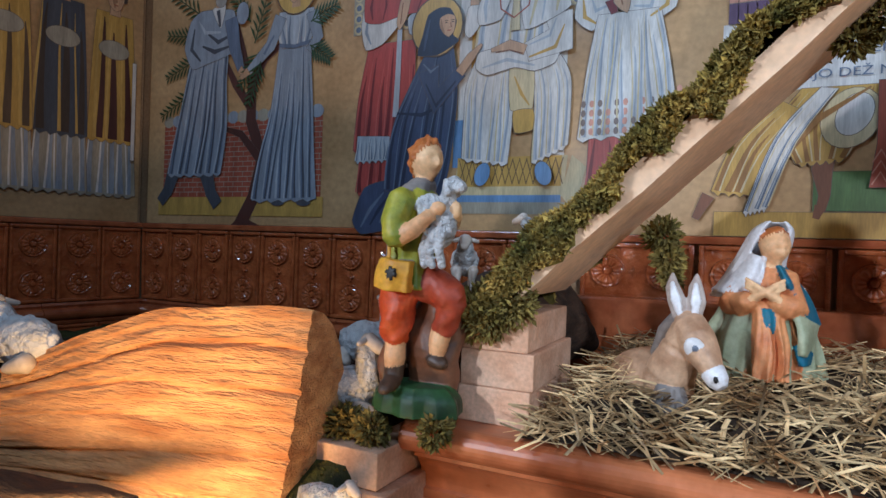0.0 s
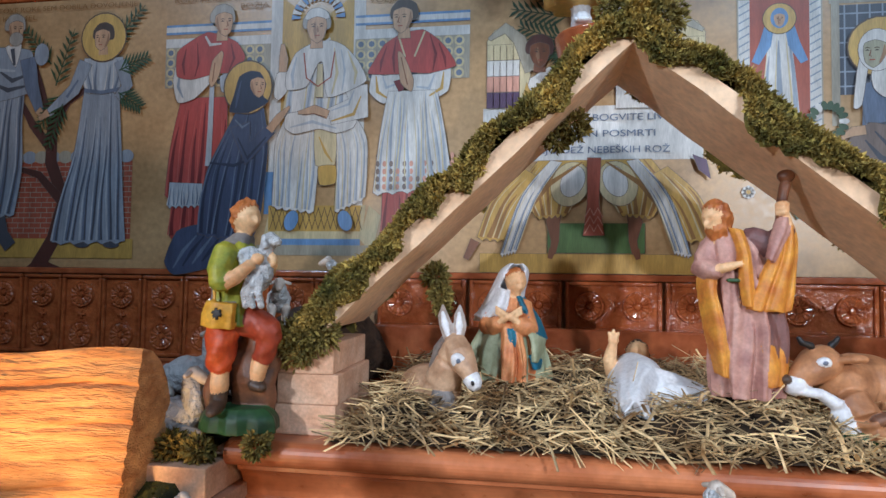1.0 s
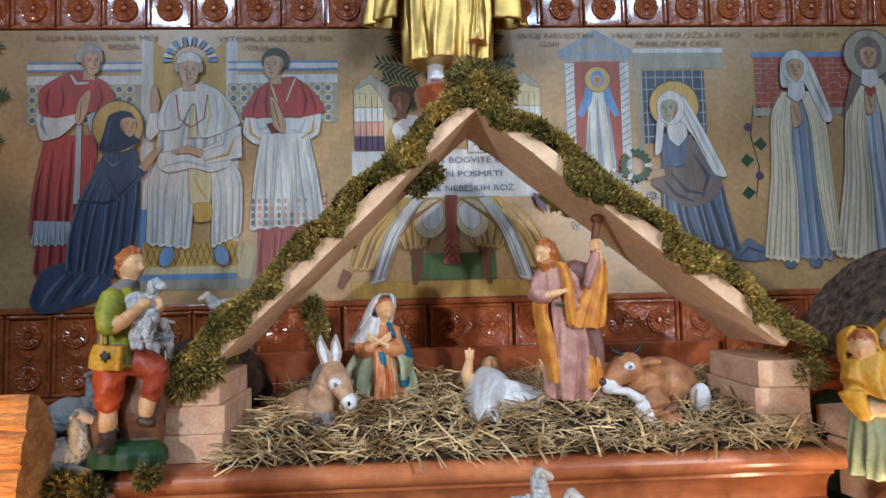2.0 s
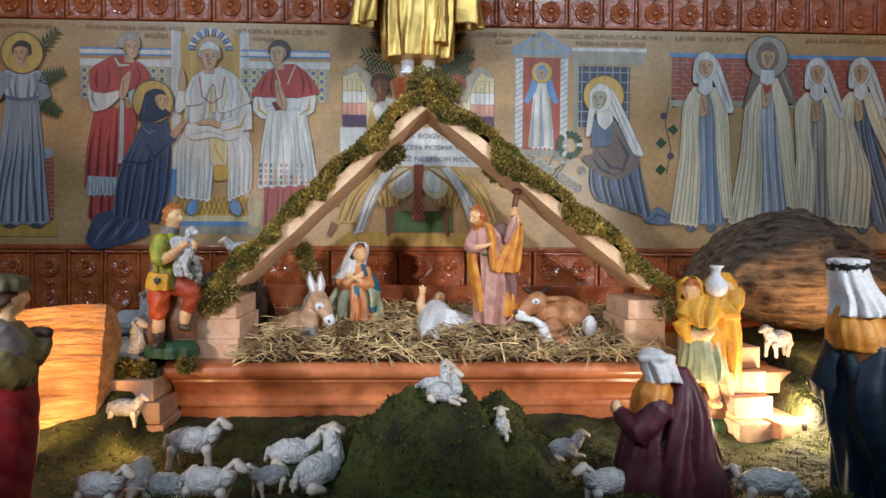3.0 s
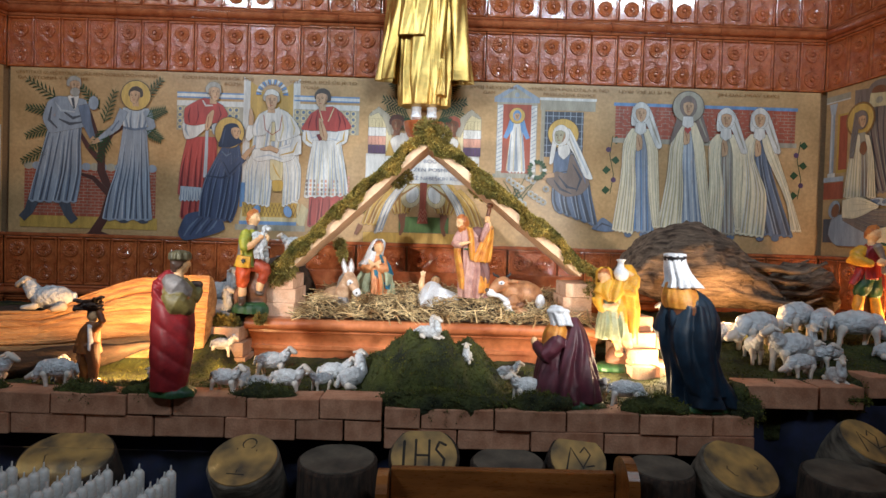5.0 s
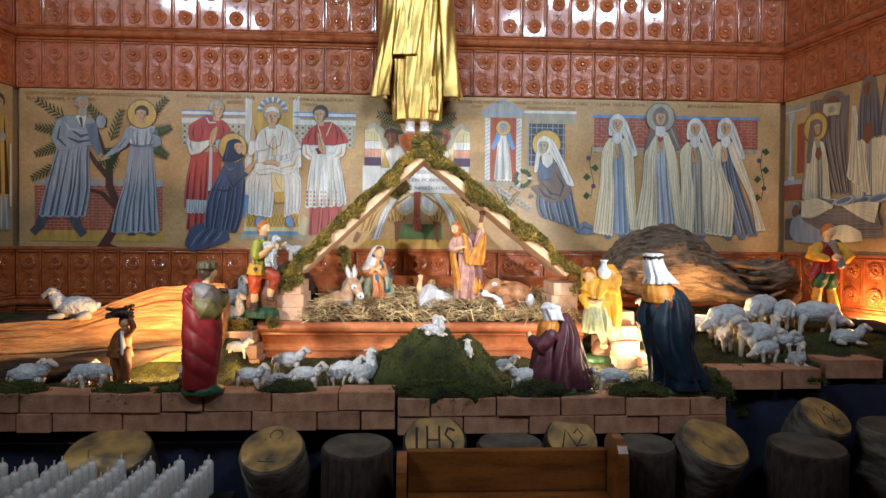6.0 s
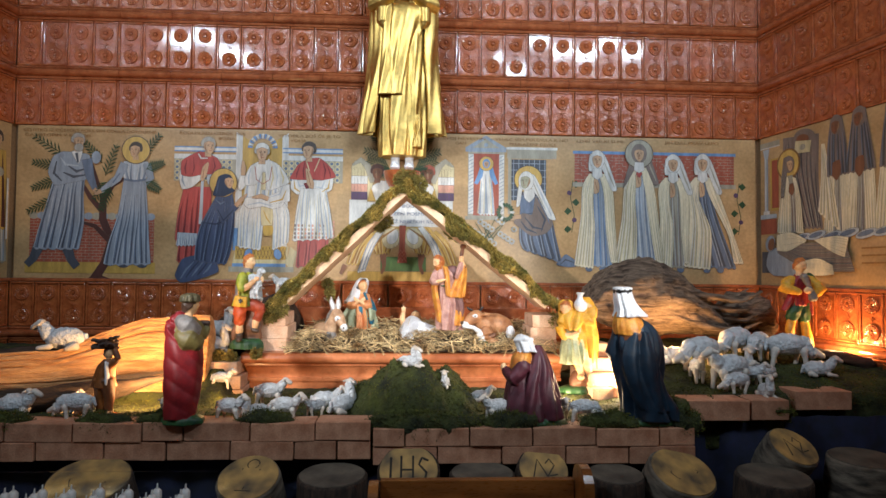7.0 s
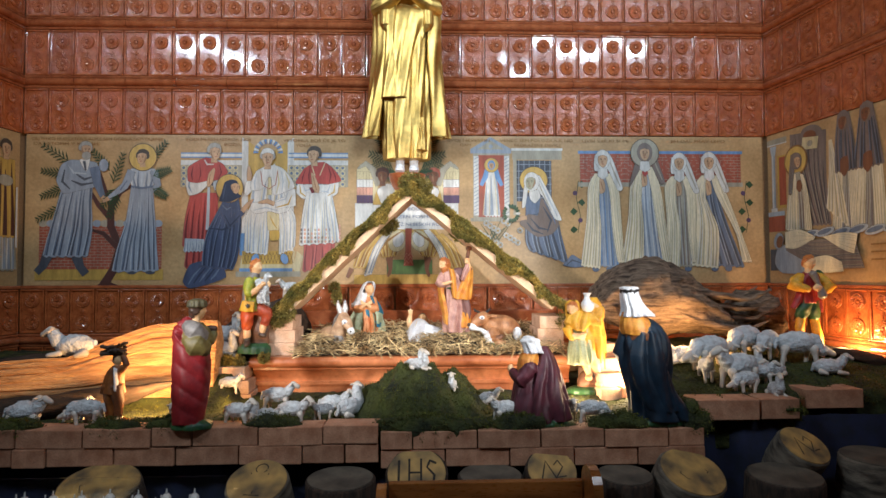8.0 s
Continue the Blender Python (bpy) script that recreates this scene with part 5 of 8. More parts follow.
def make_ground():
    bm = bmesh.new()
    nx, ny = 440, 110
    xs = [-1.75 + 4.45 * i / nx for i in range(nx + 1)]
    grid = []
    for x in xs:
        f = front(x)
        col = [bm.verts.new((x, f, 0.80))]
        for j in range(ny + 1):
            y = f + (1.58 - f) * j / ny
            edge = min(1, j / 2)
            col.append(bm.verts.new((x, y, 0.86 + (rise(x, y) - 0.86) * (0.75 + 0.25 * edge))))
        grid.append(col)
    for a, b in zip(grid, grid[1:]):
        for j in range(len(a) - 1):
            bm.faces.new((a[j], b[j], b[j + 1], a[j + 1]))
    return thing("ground", "uneven ground of dark green moss", "ground", kind="structure", data=mesh_of("ground", bm, MOSS_DARK))


make_ground()
wall_piece("platform", (-1.75, 0.62, 0.0), (2.72, 1.575, 0.86), PLASTER, None, "plain table body under the cloth", "platform")


def make_cloth():
    bm = bmesh.new()
    top, low = [], []
    for i in range(181):
        x = -1.75 + 4.47 * i / 180
        y = 0.372 if x < 1.60 else 0.435 if x < 2.06 else 0.54
        y += 0.008 * math.sin(x * 23) + 0.006 * math.sin(x * 51 + 1)
        h = 0.90 if x > 1.60 else 0.82
        top.append((x, y, h))
        low.append((x, y - 0.03 + 0.012 * math.sin(x * 19), 0.02))
    rings(bm, [top, [(x, (y + b[1]) / 2, 0.42) for (x, y, z), b in zip(top, low)], low], closed=False)
    ob = thing("table_drape", "navy blue cloth hanging below the brick edge", "cloth", data=mesh_of("table_drape", bm, CLOTH_BLUE))
    so = ob.modifiers.new("thick", "SOLIDIFY")
    so.thickness = 0.004


make_cloth()


def make_altar():
    """A slab with a rounded nose over a cove and a plain front."""
    altar = thing("altar", "red marble altar slab with a moulded front edge", "altar")
    def run(name, prof, x0, x1, label=""):
        bm = bmesh.new()
        rings(bm, [[(x, y, z) for y, z in prof] for x in (x0, x0 + 0.004, x1 - 0.004, x1)])
        part(name, bm, MARBLE, altar, label)
    prof = [(1.56, 1.087), (0.998, 1.087)]
    for k in range(13):
        a = math.pi / 2 + math.pi * k / 12
        prof.append((0.998 + 0.024 * math.cos(a), 1.063 + 0.024 * math.sin(a)))
    run("slab", prof + [(1.56, 1.039)], -0.215, 1.29)
    prof = [(1.56, 1.038), (1.012, 1.038), (1.012, 1.026)]
    for k in range(9):
        a = math.pi / 2 * k / 8
        prof.append((1.012 + 0.030 * math.sin(a), 1.026 - 0.045 * (1 - math.cos(a)) - 0.012 * k / 8))
    run("cove_moulding", prof + [(1.034, 0.966), (1.034, 0.951), (1.56, 0.951)], -0.205, 1.28)
    run("front_panel", [(1.56, 0.950), (1.044, 0.950), (1.046, 0.78), (1.56, 0.78)], -0.19, 1.265)
    bm = bmesh.new()
    cuboid(bm, (-0.2, 1.50, 1.088), (1.28, 1.575, 1.27), 0.006)
    thing("altar_shelf", "dark glazed step at the back of the altar", "shelf", data=mesh_of("altar_shelf", bm, GLAZE_RAIL, False))


make_altar()


# ---- roof of the stable ----
def make_beam(a, b, wide, deep, name, label):
    """A rough plank from a to b with a worn edge."""
    a, b = Vector(a), Vector(b)
    d = (b - a).normalized()
    n = Vector((0, 1, 0)).cross(d).normalized()
    if n.z < 0:
        n = -n
    bm = bmesh.new()
    loops = []
    for k in range(25):
        p = a.lerp(b, k / 24)
        w = wide * (1 + 0.10 * noise.noise(Vector((k * 0.5, a.x, 0))))
        lp = []
        for u, v in ((-1, -1), (-0.9, -1.06), (0.9, -1.06), (1, -0.9), (1.02, 0.3), (0.85, 1), (-0.85, 1.02), (-1, 0.9)):
            lp.append(p + Vector((0, 1, 0)) * (u * deep / 2) + n * (v * w / 2) + noise.noise_vector(p * 9 + Vector((u, v, 0))) * 0.003)
        loops.append(lp)
    rings(bm, loops)
    return thing(name, label, "beam", data=mesh_of(name, bm, WOOD_BEAM, False)), d, n


def moss_on(a, b, n, wide, deep, count, seed, name, label, mats, size=0.0115):
    """A ragged blanket of moss lying on a beam."""
    r = random.Random(seed)
    a, b = Vector(a), Vector(b)
    bm = bmesh.new()
    loops = []
    for k in range(91):
        p = a.lerp(b, k / 90) + n * wide / 2
        lp = []
        ragged = 0.044 + 0.046 * noise.noise(Vector((k * 0.13, seed, 0.3))) + 0.026 * noise.noise(Vector((k * 0.41, seed + 4, 0.3)))
        for u, hang in ((-0.52, 1.0), (-0.575, 0.55), (-0.54, 0.06), (-0.30, 0.0), (0.0, 0.0), (0.30, 0.0), (0.54, 0.06), (0.575, 0.55), (0.52, 1.0)):
            lift = 0.026 + 0.010 * (1 - (u / 0.6) ** 2) + 0.026 * noise.noise(p * 14 + Vector((u * 3, 0, seed)))
            puff = 0.05 * noise.noise(p * 22 + Vector((0, u, seed)))
            lp.append(p + Vector((0, (u + (puff if abs(u) > 0.5 else 0)) * deep, 0)) + n * (max(0.003, lift) - hang * max(0.006, ragged)))
        low = [q - n * 0.012 for q in lp[::-1][2:-2]]
        loops.append(lp + low)
    rings(bm, loops)
    faces = [f for f in bm.faces]
    bm.normal_update()
    spots = []
    for k in range(count):
        f = faces[r.randrange(len(faces))]
        vs = [v.co for v in f.verts]
        w = [r.random() for _ in vs]
        s = sum(w)
        p = sum((v * q for v, q in zip(vs, w)), Vector()) / s
        out = (p - (a + (b - a) * ((p - a).dot(b - a) / (b - a).length_squared))).normalized()
        spots.append((p + out * r.uniform(-0.004, 0.006), out))
    sprigs(bm, spots, size, r, 0.9)
    for f in faces:
        f.material_index = 1
    return thing(name, label, "moss", kind="stuff", data=mesh_of(name, bm, [mats, MOSS_CORE], False))


LA, LB = Vector((-0.050, 1.165, 1.309)), Vector((0.550, 1.165, 1.873))
RA, RB = Vector((1.215, 1.167, 1.310)), Vector((0.520, 1.167, 1.866))
LW, RW, BD = 0.034, 0.036, 0.262
_, dl, nl = make_beam(LA, LB, LW, BD, "roof_beam", "pale rough plank leaning as one slope of the stable roof")
_, dr, nr = make_beam(RA, RB, RW, BD, "roof_beam", "pale rough plank leaning as the other slope of the stable roof")
moss_on(LA - dl * 0.09, LB + dl * 0.02, nl, LW, 0.262, 52000, 1, "roof_moss", "green and yellow moss laid along the stable roof", MOSS)
moss_on(RA - dr * 0.05, RB + dr * 0.02, nr, RW, 0.262, 52000, 2, "roof_moss", "green moss laid along the stable roof", MOSS)


# ---- straw ----
def bed(x, y):
    e = min(1, max(0, (x + 0.02) / 0.08)) * min(1, max(0, (1.26 - x) / 0.08)) * min(1, max(0, (y - 0.99) / 0.08))
    return 1.088 + e * (0.035 + 0.055 * min(1, max(0, (y - 1.0) / 0.4)) + 0.026 * noise.noise(Vector((x * 8, y * 8, 7)))) + 0.034 * math.exp(-((x - 0.745) ** 2 + (y - 1.13) ** 2) / 0.0064)


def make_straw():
    # added dark sheet under the stalks, painted as the shade seen between them
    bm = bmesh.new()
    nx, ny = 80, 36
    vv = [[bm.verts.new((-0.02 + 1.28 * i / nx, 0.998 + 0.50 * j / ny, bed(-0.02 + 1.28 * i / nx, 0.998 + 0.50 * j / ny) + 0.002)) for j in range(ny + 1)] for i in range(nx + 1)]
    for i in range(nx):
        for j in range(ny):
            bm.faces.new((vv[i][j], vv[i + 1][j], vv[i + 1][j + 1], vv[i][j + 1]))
    thing("straw_gap_shade", "dark sheet under the loose straw, painted as the shade in its gaps", "straw", kind="stuff", data=mesh_of("straw_gap_shade", bm, STRAW_GAPS))
    r = random.Random(11)
    verts, faces = [], []
    for k in range(5000):
        x, y = r.uniform(-0.02, 1.25), 0.998 + 0.49 * r.random() ** 1.25
        if r.random() < 0.03:
            y = r.uniform(0.975, 1.0)
        z = bed(x, max(y, 1.01)) + 0.034 * r.random() ** 1.6
        a = r.gauss(0, 0.75) + 3.0 * noise.noise(Vector((x * 5, y * 5, 2)))
        ln, w = r.uniform(0.02, 0.11), 0.0009 + 0.0028 * r.random() ** 2.0
        d = Vector((math.cos(a), math.sin(a) * 0.8, r.gauss(0, 0.34)))
        if y < 1.0:
            d.z -= r.uniform(0, 0.5)
        bend = Vector((r.uniform(-1, 1), r.uniform(-1, 1), r.uniform(-0.3, 1))) * ln * 0.14
        p0 = Vector((x, y, z)) - d * ln / 2
        p0.z = max(p0.z, 1.09) if p0.y > 0.985 else p0.z
        pts = [p0, Vector((x, y, z)) + bend, Vector((x, y, z)) + d * ln / 2]
        side = d.cross(Vector((0, 0, 1))).normalized() * w
        up = side.cross(d).normalized() * w
        base = len(verts)
        for q in pts:
            verts.extend((q + side, q - side, q + up * 0.7))
        for s in (0, 3):
            for i in range(3):
                j = (i + 1) % 3
                faces.append((base + s + i, base + s + j, base + s + 3 + j, base + s + 3 + i))
    me = bpy.data.meshes.new("loose_straw")
    me.from_pydata(verts, [], faces)
    me.materials.append(STRAW)
    thing("loose_straw", "loose golden straw strewn over the altar slab", "straw", kind="stuff", data=me)


make_straw()


# ---- logs ----
def make_split_log():
    """A thick split slab lying on its side: flat sawn face to the front, bark behind, narrowing to one end."""
    bm = bmesh.new()
    loops = []
    n = 130
    for k in range(n + 1):
        u = k / n
        x = -0.330 - 1.165 * u
        top = 1.265 - 0.03 * min(1, u / 0.40) ** 2 - 0.108 * min(1, max(0, (u - 0.20) / 0.30)) ** 1.3 - 0.05 * max(0, u - 0.5) + 0.006 * noise.noise(Vector((u * 9, 0, 0)))
        low = 0.945 + 0.03 * u + 0.004 * noise.noise(Vector((u * 9, 5, 0)))
        back = 0.085 + 0.05 * u
        y0 = 0.83 + 0.24 * (x + 0.305)
        lp = []
        m = 64
        for i in range(m + 1):
            v = i / m
            g = 0.0
            for c, dep in ((0.10, 0.020), (0.27, 0.016), (0.45, 0.006), (0.62, 0.010), (0.80, 0.018), (0.92, 0.008)):
                cc = c + 0.06 * noise.noise(Vector((u * 3.5, c * 9, 1)))
                g += dep * math.exp(-((v - cc) / 0.014) ** 2) * (0.3 + 0.9 * max(0, noise.noise(Vector((u * 6, c * 20, 4))) + 0.35))
            lp.append((x, y0 + 0.07 * v + g + 0.004 * noise.noise(Vector((u * 10, v * 30, 2))) + 0.0022 * noise.noise(Vector((u * 26, v * 110, 6))), low + (top - low) * v))
        for i in range(1, 10):
            a = math.pi * i / 10
            lp.append((x, y0 + 0.07 + back * math.sin(a) * 1.1, low + (top - low) * (0.5 + 0.5 * math.cos(a)) + 0.008 * noise.noise(Vector((u * 20, i, 3)))))
        loops.append(lp)
    vv = rings(bm, loops)
    for f in bm.faces:
        c = f.calc_center_median()
        f.material_index = 0
    for a, b in zip(vv, vv[1:]):
        for i in range(64, len(a)):
            e = set(a[i].link_faces) & set(a[(i + 1) % len(a)].link_faces) & set(b[i].link_faces)
            for f in e:
                f.material_index = 1
    thing("split_log", "thick split log with a pale grooved face and dark bark", "log", data=mesh_of("split_log", bm, [LOG_FACE, BARK], False))


make_split_log()


def make_bark_strip(pts, radii, name, label, mats=BARK, ripple=0.12, seg=16, squash=0.6):
    bm = bmesh.new()
    tube(bm, pts, radii, 0, seg, squash, ripple, seed=pts[0][0])
    roughen(bm, 0.012, 22)
    return thing(name, label, "log", data=mesh_of(name, bm, mats))


make_bark_strip([(-0.88, 0.61, 0.955), (-0.64, 0.63, 0.985), (-0.41, 0.65, 1.035)], [0.075, 0.065, 0.008], "bark_piece", "dark flake of bark lying on the moss")
make_bark_strip([(-1.15, 0.50, 0.94), (-0.95, 0.55, 0.955), (-0.72, 0.61, 0.97)], [0.07, 0.08, 0.07], "bark_piece", "dark length of bark lying below the split log")


def make_root():
    """A weathered root: a broad hump with ridges that run down to torn ends."""
    bm = bmesh.new()
    loops = []
    n, m = 70, 40
    for k in range(n + 1):
        u = k / n
        x = 1.42 + 0.74 * u
        hump = math.sin(math.pi * min(1, (u * 0.93 + 0.03)) ** 0.8) ** 0.7
        top = 1.17 + 0.41 * hump - 0.10 * u + 0.01 * noise.noise(Vector((u * 6, 1, 0)))
        low = 1.17 + 0.09 * max(0, 1 - u * 2.5)
        mid, h = (top + low) / 2, (top - low) / 2 + 0.004
        lp = []
        for i in range(m):
            a = 2 * math.pi * i / m
            rid = 1 + 0.07 * math.sin(9 * a + u * 9) * (0.3 + u) + 0.035 * math.sin(23 * a - u * 14) + 0.10 * noise.noise(Vector((u * 3, math.cos(a) * 3, math.sin(a) * 3)))
            lp.append((x + 0.05 * math.sin(a) * u, 1.23 + (0.05 + 0.14 * hump ** 0.6) * math.cos(a) * rid, mid + h * math.sin(a) * rid))
        loops.append(lp)
    rings(bm, loops)
    roughen(bm, 0.012, 26)
    roughen(bm, 0.004, 80)
    root = thing("driftwood_root", "large weathered grey root with torn ends", "root")
    part("trunk", bm, DRIFT, root, smooth=True)
    for k in range(7):
        bm = bmesh.new()
        y, z = 1.08 + 0.035 * k, 1.19 + 0.05 * ((k * 3) % 4)
        x = 2.20 + 0.03 * ((k * 5) % 4)
        tube(bm, [(1.86, y + 0.03, z + 0.07), (2.02, y, z + 0.02), (x - 0.04, y - 0.04, z), (x + 0.06, y - 0.05, z + 0.05)], [0.050, 0.036, 0.022, 0.006], 0, 12, 0.55, 0.18, k)
        roughen(bm, 0.012, 34)
        part("splinter", bm, DRIFT, root, smooth=True)


make_root()
make_bark_strip([(2.17, 1.32, 1.20), (2.28, 1.30, 1.28), (2.38, 1.28, 1.26), (2.45, 1.28, 1.18)], [0.09, 0.11, 0.10, 0.05], "root_piece", "dark knotted root behind the sheep", DRIFT, 0.2, 18, 0.9)
make_bark_strip([(2.36, 0.98, 1.09), (2.52, 0.90, 1.10), (2.66, 0.86, 1.06)], [0.02, 0.045, 0.05], "bark_piece", "dark bark lying beside the wall")


# ---- figures: each one plain mesh ----
def fuse(me, voxel):
    """One moulded skin over overlapping shapes; every face keeps the paint of the shape beneath it."""
    body = bpy.data.objects.new("casting", me)
    scene.collection.objects.link(body)
    skin = body.modifiers.new("skin", "REMESH")
    skin.mode, skin.voxel_size, skin.adaptivity = "VOXEL", voxel, 0.0
    ease = body.modifiers.new("ease", "SMOOTH")
    ease.factor, ease.iterations = 0.5, 2
    out = bpy.data.meshes.new_from_object(body.evaluated_get(bpy.context.evaluated_depsgraph_get()))
    tree = BVHTree.FromPolygons([v.co for v in me.vertices], [tuple(p.vertices) for p in me.polygons])
    paints = [p.material_index for p in me.polygons]
    out.materials.clear()
    for m in me.materials:
        out.materials.append(m)
    for p in out.polygons:
        hit = tree.find_nearest(p.center)
        if hit[2] is not None:
            p.material_index = paints[hit[2]]
    bpy.data.objects.remove(body)
    out.shade_smooth()
    return out


def figure(name, label, category, place, turn, build, mats, rough=0.0015, group="", voxel=0.003):
    bm = bmesh.new()
    build(bm)
    if rough:
        roughen(bm, rough, 30)
    return thing(name, label, category, pose(*place, 0, 0, turn), group, data=fuse(mesh_of(name, bm, mats), voxel))


def mound(bm, rx, ry, h, index):
    robe(bm, [(0, 0, 0, rx, ry, 1), (h * 0.6, 0, 0, rx * 0.96, ry * 0.96, 1), (h, 0, 0, rx * 0.7, ry * 0.7, 1)], index, 7, 0.05, 24)


def head3(bm, c, r, skin, hair, face=(0, -1), beard=False, back=0.12, curl=0.16, long=0.0):
    """A modelled head: brow, nose, jaw and a cap of curls, turned to face."""
    f = Vector((face[0], face[1], face[2] if len(face) > 2 else 0)).normalized()
    up = (Vector((0, 0, 1)) - f * f.z).normalized()
    s = f.cross(up)
    c = Vector(c)
    vs = ball(bm, (0, 0, 0), 1, skin, None, 36)
    shag = {}
    for v in vs:
        d = v.co.copy()
        x, y, z = d.x, -d.y, d.z
        hairy = z * 0.9 - y > back or (long and y < 0.25 and z < 0.2)
        chin = beard and y > 0.05 and z < -0.38 - 0.25 * max(0, y - 0.8)
        k = 1.0
        jaw = 1 + 0.26 * min(0, z)
        if y > 0:
            k += 0.26 * math.exp(-(x / 0.13) ** 2 - ((z + 0.10) / 0.20) ** 2)
            k += 0.10 * math.exp(-(x / 0.26) ** 2 - ((z + 0.80) / 0.22) ** 2)
            k += 0.05 * math.exp(-(x / 0.5) ** 2 - ((z - 0.36) / 0.12) ** 2)
            k -= 0.13 * math.exp(-((abs(x) - 0.34) / 0.17) ** 2 - ((z - 0.14) / 0.13) ** 2)
            k -= 0.05 * math.exp(-(x / 0.22) ** 2 - ((z + 0.50) / 0.07) ** 2)
        if hairy:
            k += 0.10 + curl * noise.noise(d * 4.2 + c * 30) + 0.05 * math.sin(9 * z + 5 * x)
        if chin:
            k += 0.22 + 0.12 * noise.noise(d * 5 + c * 20)
        shag[v] = hairy or chin
        v.co = c + (s * x * 0.80 * jaw + f * y * 0.94 + up * z * (1.06 + (0.25 if chin else 0) + (long if hairy and z < 0 else 0))) * k * r
    for fc in {q for v in vs for q in v.link_faces}:
        if sum(shag[v] for v in fc.verts) * 2 >= len(fc.verts):
            fc.material_index = hair
    tube(bm, [c - Vector((0, 0, r * 0.6)) - f * r * 0.1, c - Vector((0, 0, r * 1.6)) - f * r * 0.2], [r * 0.44, r * 0.52], skin)


def sheet(bm, left, right, index, folds=3, amp=0.006, bulge=0.012, thick=0.005, seed=0.0, nu=30, nv=22):
    """A hanging cloth between two edges, bulging and folded towards -y."""
    grids = []
    for off in (0, thick):
        rows = []
        for j in range(nv + 1):
            a, b = Vector(blend(left, j / nv)), Vector(blend(right, j / nv))
            row = []
            for i in range(nu + 1):
                u = i / nu
                w = folds * math.pi * u * 2 + seed + 1.3 * j / nv + 0.8 * noise.noise(Vector((u * 2, j / nv * 2, seed)))
                row.append(a.lerp(b, u) + Vector((0, off - bulge * math.sin(math.pi * u) - amp * math.sin(math.pi * u) ** 0.5 * (1 - 2 * (1 - abs(math.sin(w / 2))) ** 1.3), 0.3 * amp * math.sin(w))))
            rows.append(row)
        grids.append(rows)
    front_rows, back_rows = grids
    loops = [fr + bk[::-1] for fr, bk in zip(front_rows, back_rows)]
    rings(bm, loops, index)


def king_red(bm):
    # seen from behind: a red cloak falls from one shoulder in deep swags, fur cape, a small casket
    mound(bm, 0.078, 0.056, 0.030, 5)
    robe(bm, [(0.02, 0.006, 0.010, 0.040, 0.040, 1), (0.2, 0.008, 0.010, 0.040, 0.040, 1), (0.30, 0.018, 0, 0.052, 0.042, 0.5), (0.355, 0.012, 0, 0.056, 0.038, 0.3), (0.39, 0.014, 0, 0.026, 0.026, 0.2)], 3, 8, 0.05)
    loops = []
    for k in range(45):
        u = k / 44
        lp = []
        for i in range(64):
            a = 2 * math.pi * i / 64
            top = 0.322 - 0.056 * math.cos(a) + 0.014 * math.sin(a)
            z = 0.022 + (top - 0.022) * u
            wide = 0.052 + 0.020 * math.sin(math.pi * min(1, z / 0.42)) + 0.006 * math.cos(a)
            drop = z + 0.075 * math.cos(a - 0.5) * (0.4 + 0.6 * u)
            swag = abs(math.sin(drop * 46 + 0.5)) ** 0.7
            rr = 1 + 0.13 * (swag - 0.5) * max(0.15, -math.sin(a - 0.25)) * min(1, z * 9) + 0.02 * math.sin(7 * a)
            lp.append((-0.018 + 0.10 * max(0, z - 0.02) * (1 - z * 2.1) + wide * rr * math.cos(a), -0.004 + 0.056 * rr * math.sin(a), z))
        loops.append(lp)
    rings(bm, loops, 0)
    tube(bm, [(-0.046, 0.002, 0.322), (-0.040, -0.008, 0.368), (-0.012, -0.014, 0.400)], [0.030, 0.030, 0.018], 0, 18, 1, 0.06)
    tube(bm, [(-0.008, -0.030, 0.380), (0.022, -0.034, 0.362), (0.050, -0.020, 0.335)], [0.026, 0.036, 0.026], 1, 20, 1, 0.05)
    tube(bm, [(-0.004, -0.036, 0.330), (0.028, -0.040, 0.312), (0.056, -0.024, 0.296)], [0.028, 0.040, 0.032], 3, 20, 1, 0.07)
    tube(bm, [(0.052, -0.012, 0.335), (0.068, 0.006, 0.325), (0.076, 0.022, 0.350)], [0.024, 0.021, 0.014], 3, 16, 1, 0.05)
    tube(bm, [(0.056, 0.014, 0.368), (0.080, 0.024, 0.366)], [0.012, 0.012], 4, 10)
    head3(bm, (0.017, 0.004, 0.436), 0.033, 2, 4, (0.75, 0.66), back=-0.1, curl=0.10)
    robe(bm, [(0.448, 0.016, 0.0, 0.034, 0.036, 1), (0.456, 0.016, 0, 0.034, 0.036, 1), (0.472, 0.016, 0, 0.030, 0.031, 1), (0.480, 0.016, 0, 0.012, 0.012, 1)], 6, 11, 0.07, 44)


figure("king_statue", "painted king figure in a red cloak and fur cape", "statue", (-0.236, 0.322, 0.930), 0, king_red, [F_RED, F_GREY, F_SKIN, F_OLIVE, F_DARKHAIR, F_GREEN, F_CROWN, F_BROWN], group="kings before the stable").scale = (0.92, 0.92, 0.95)


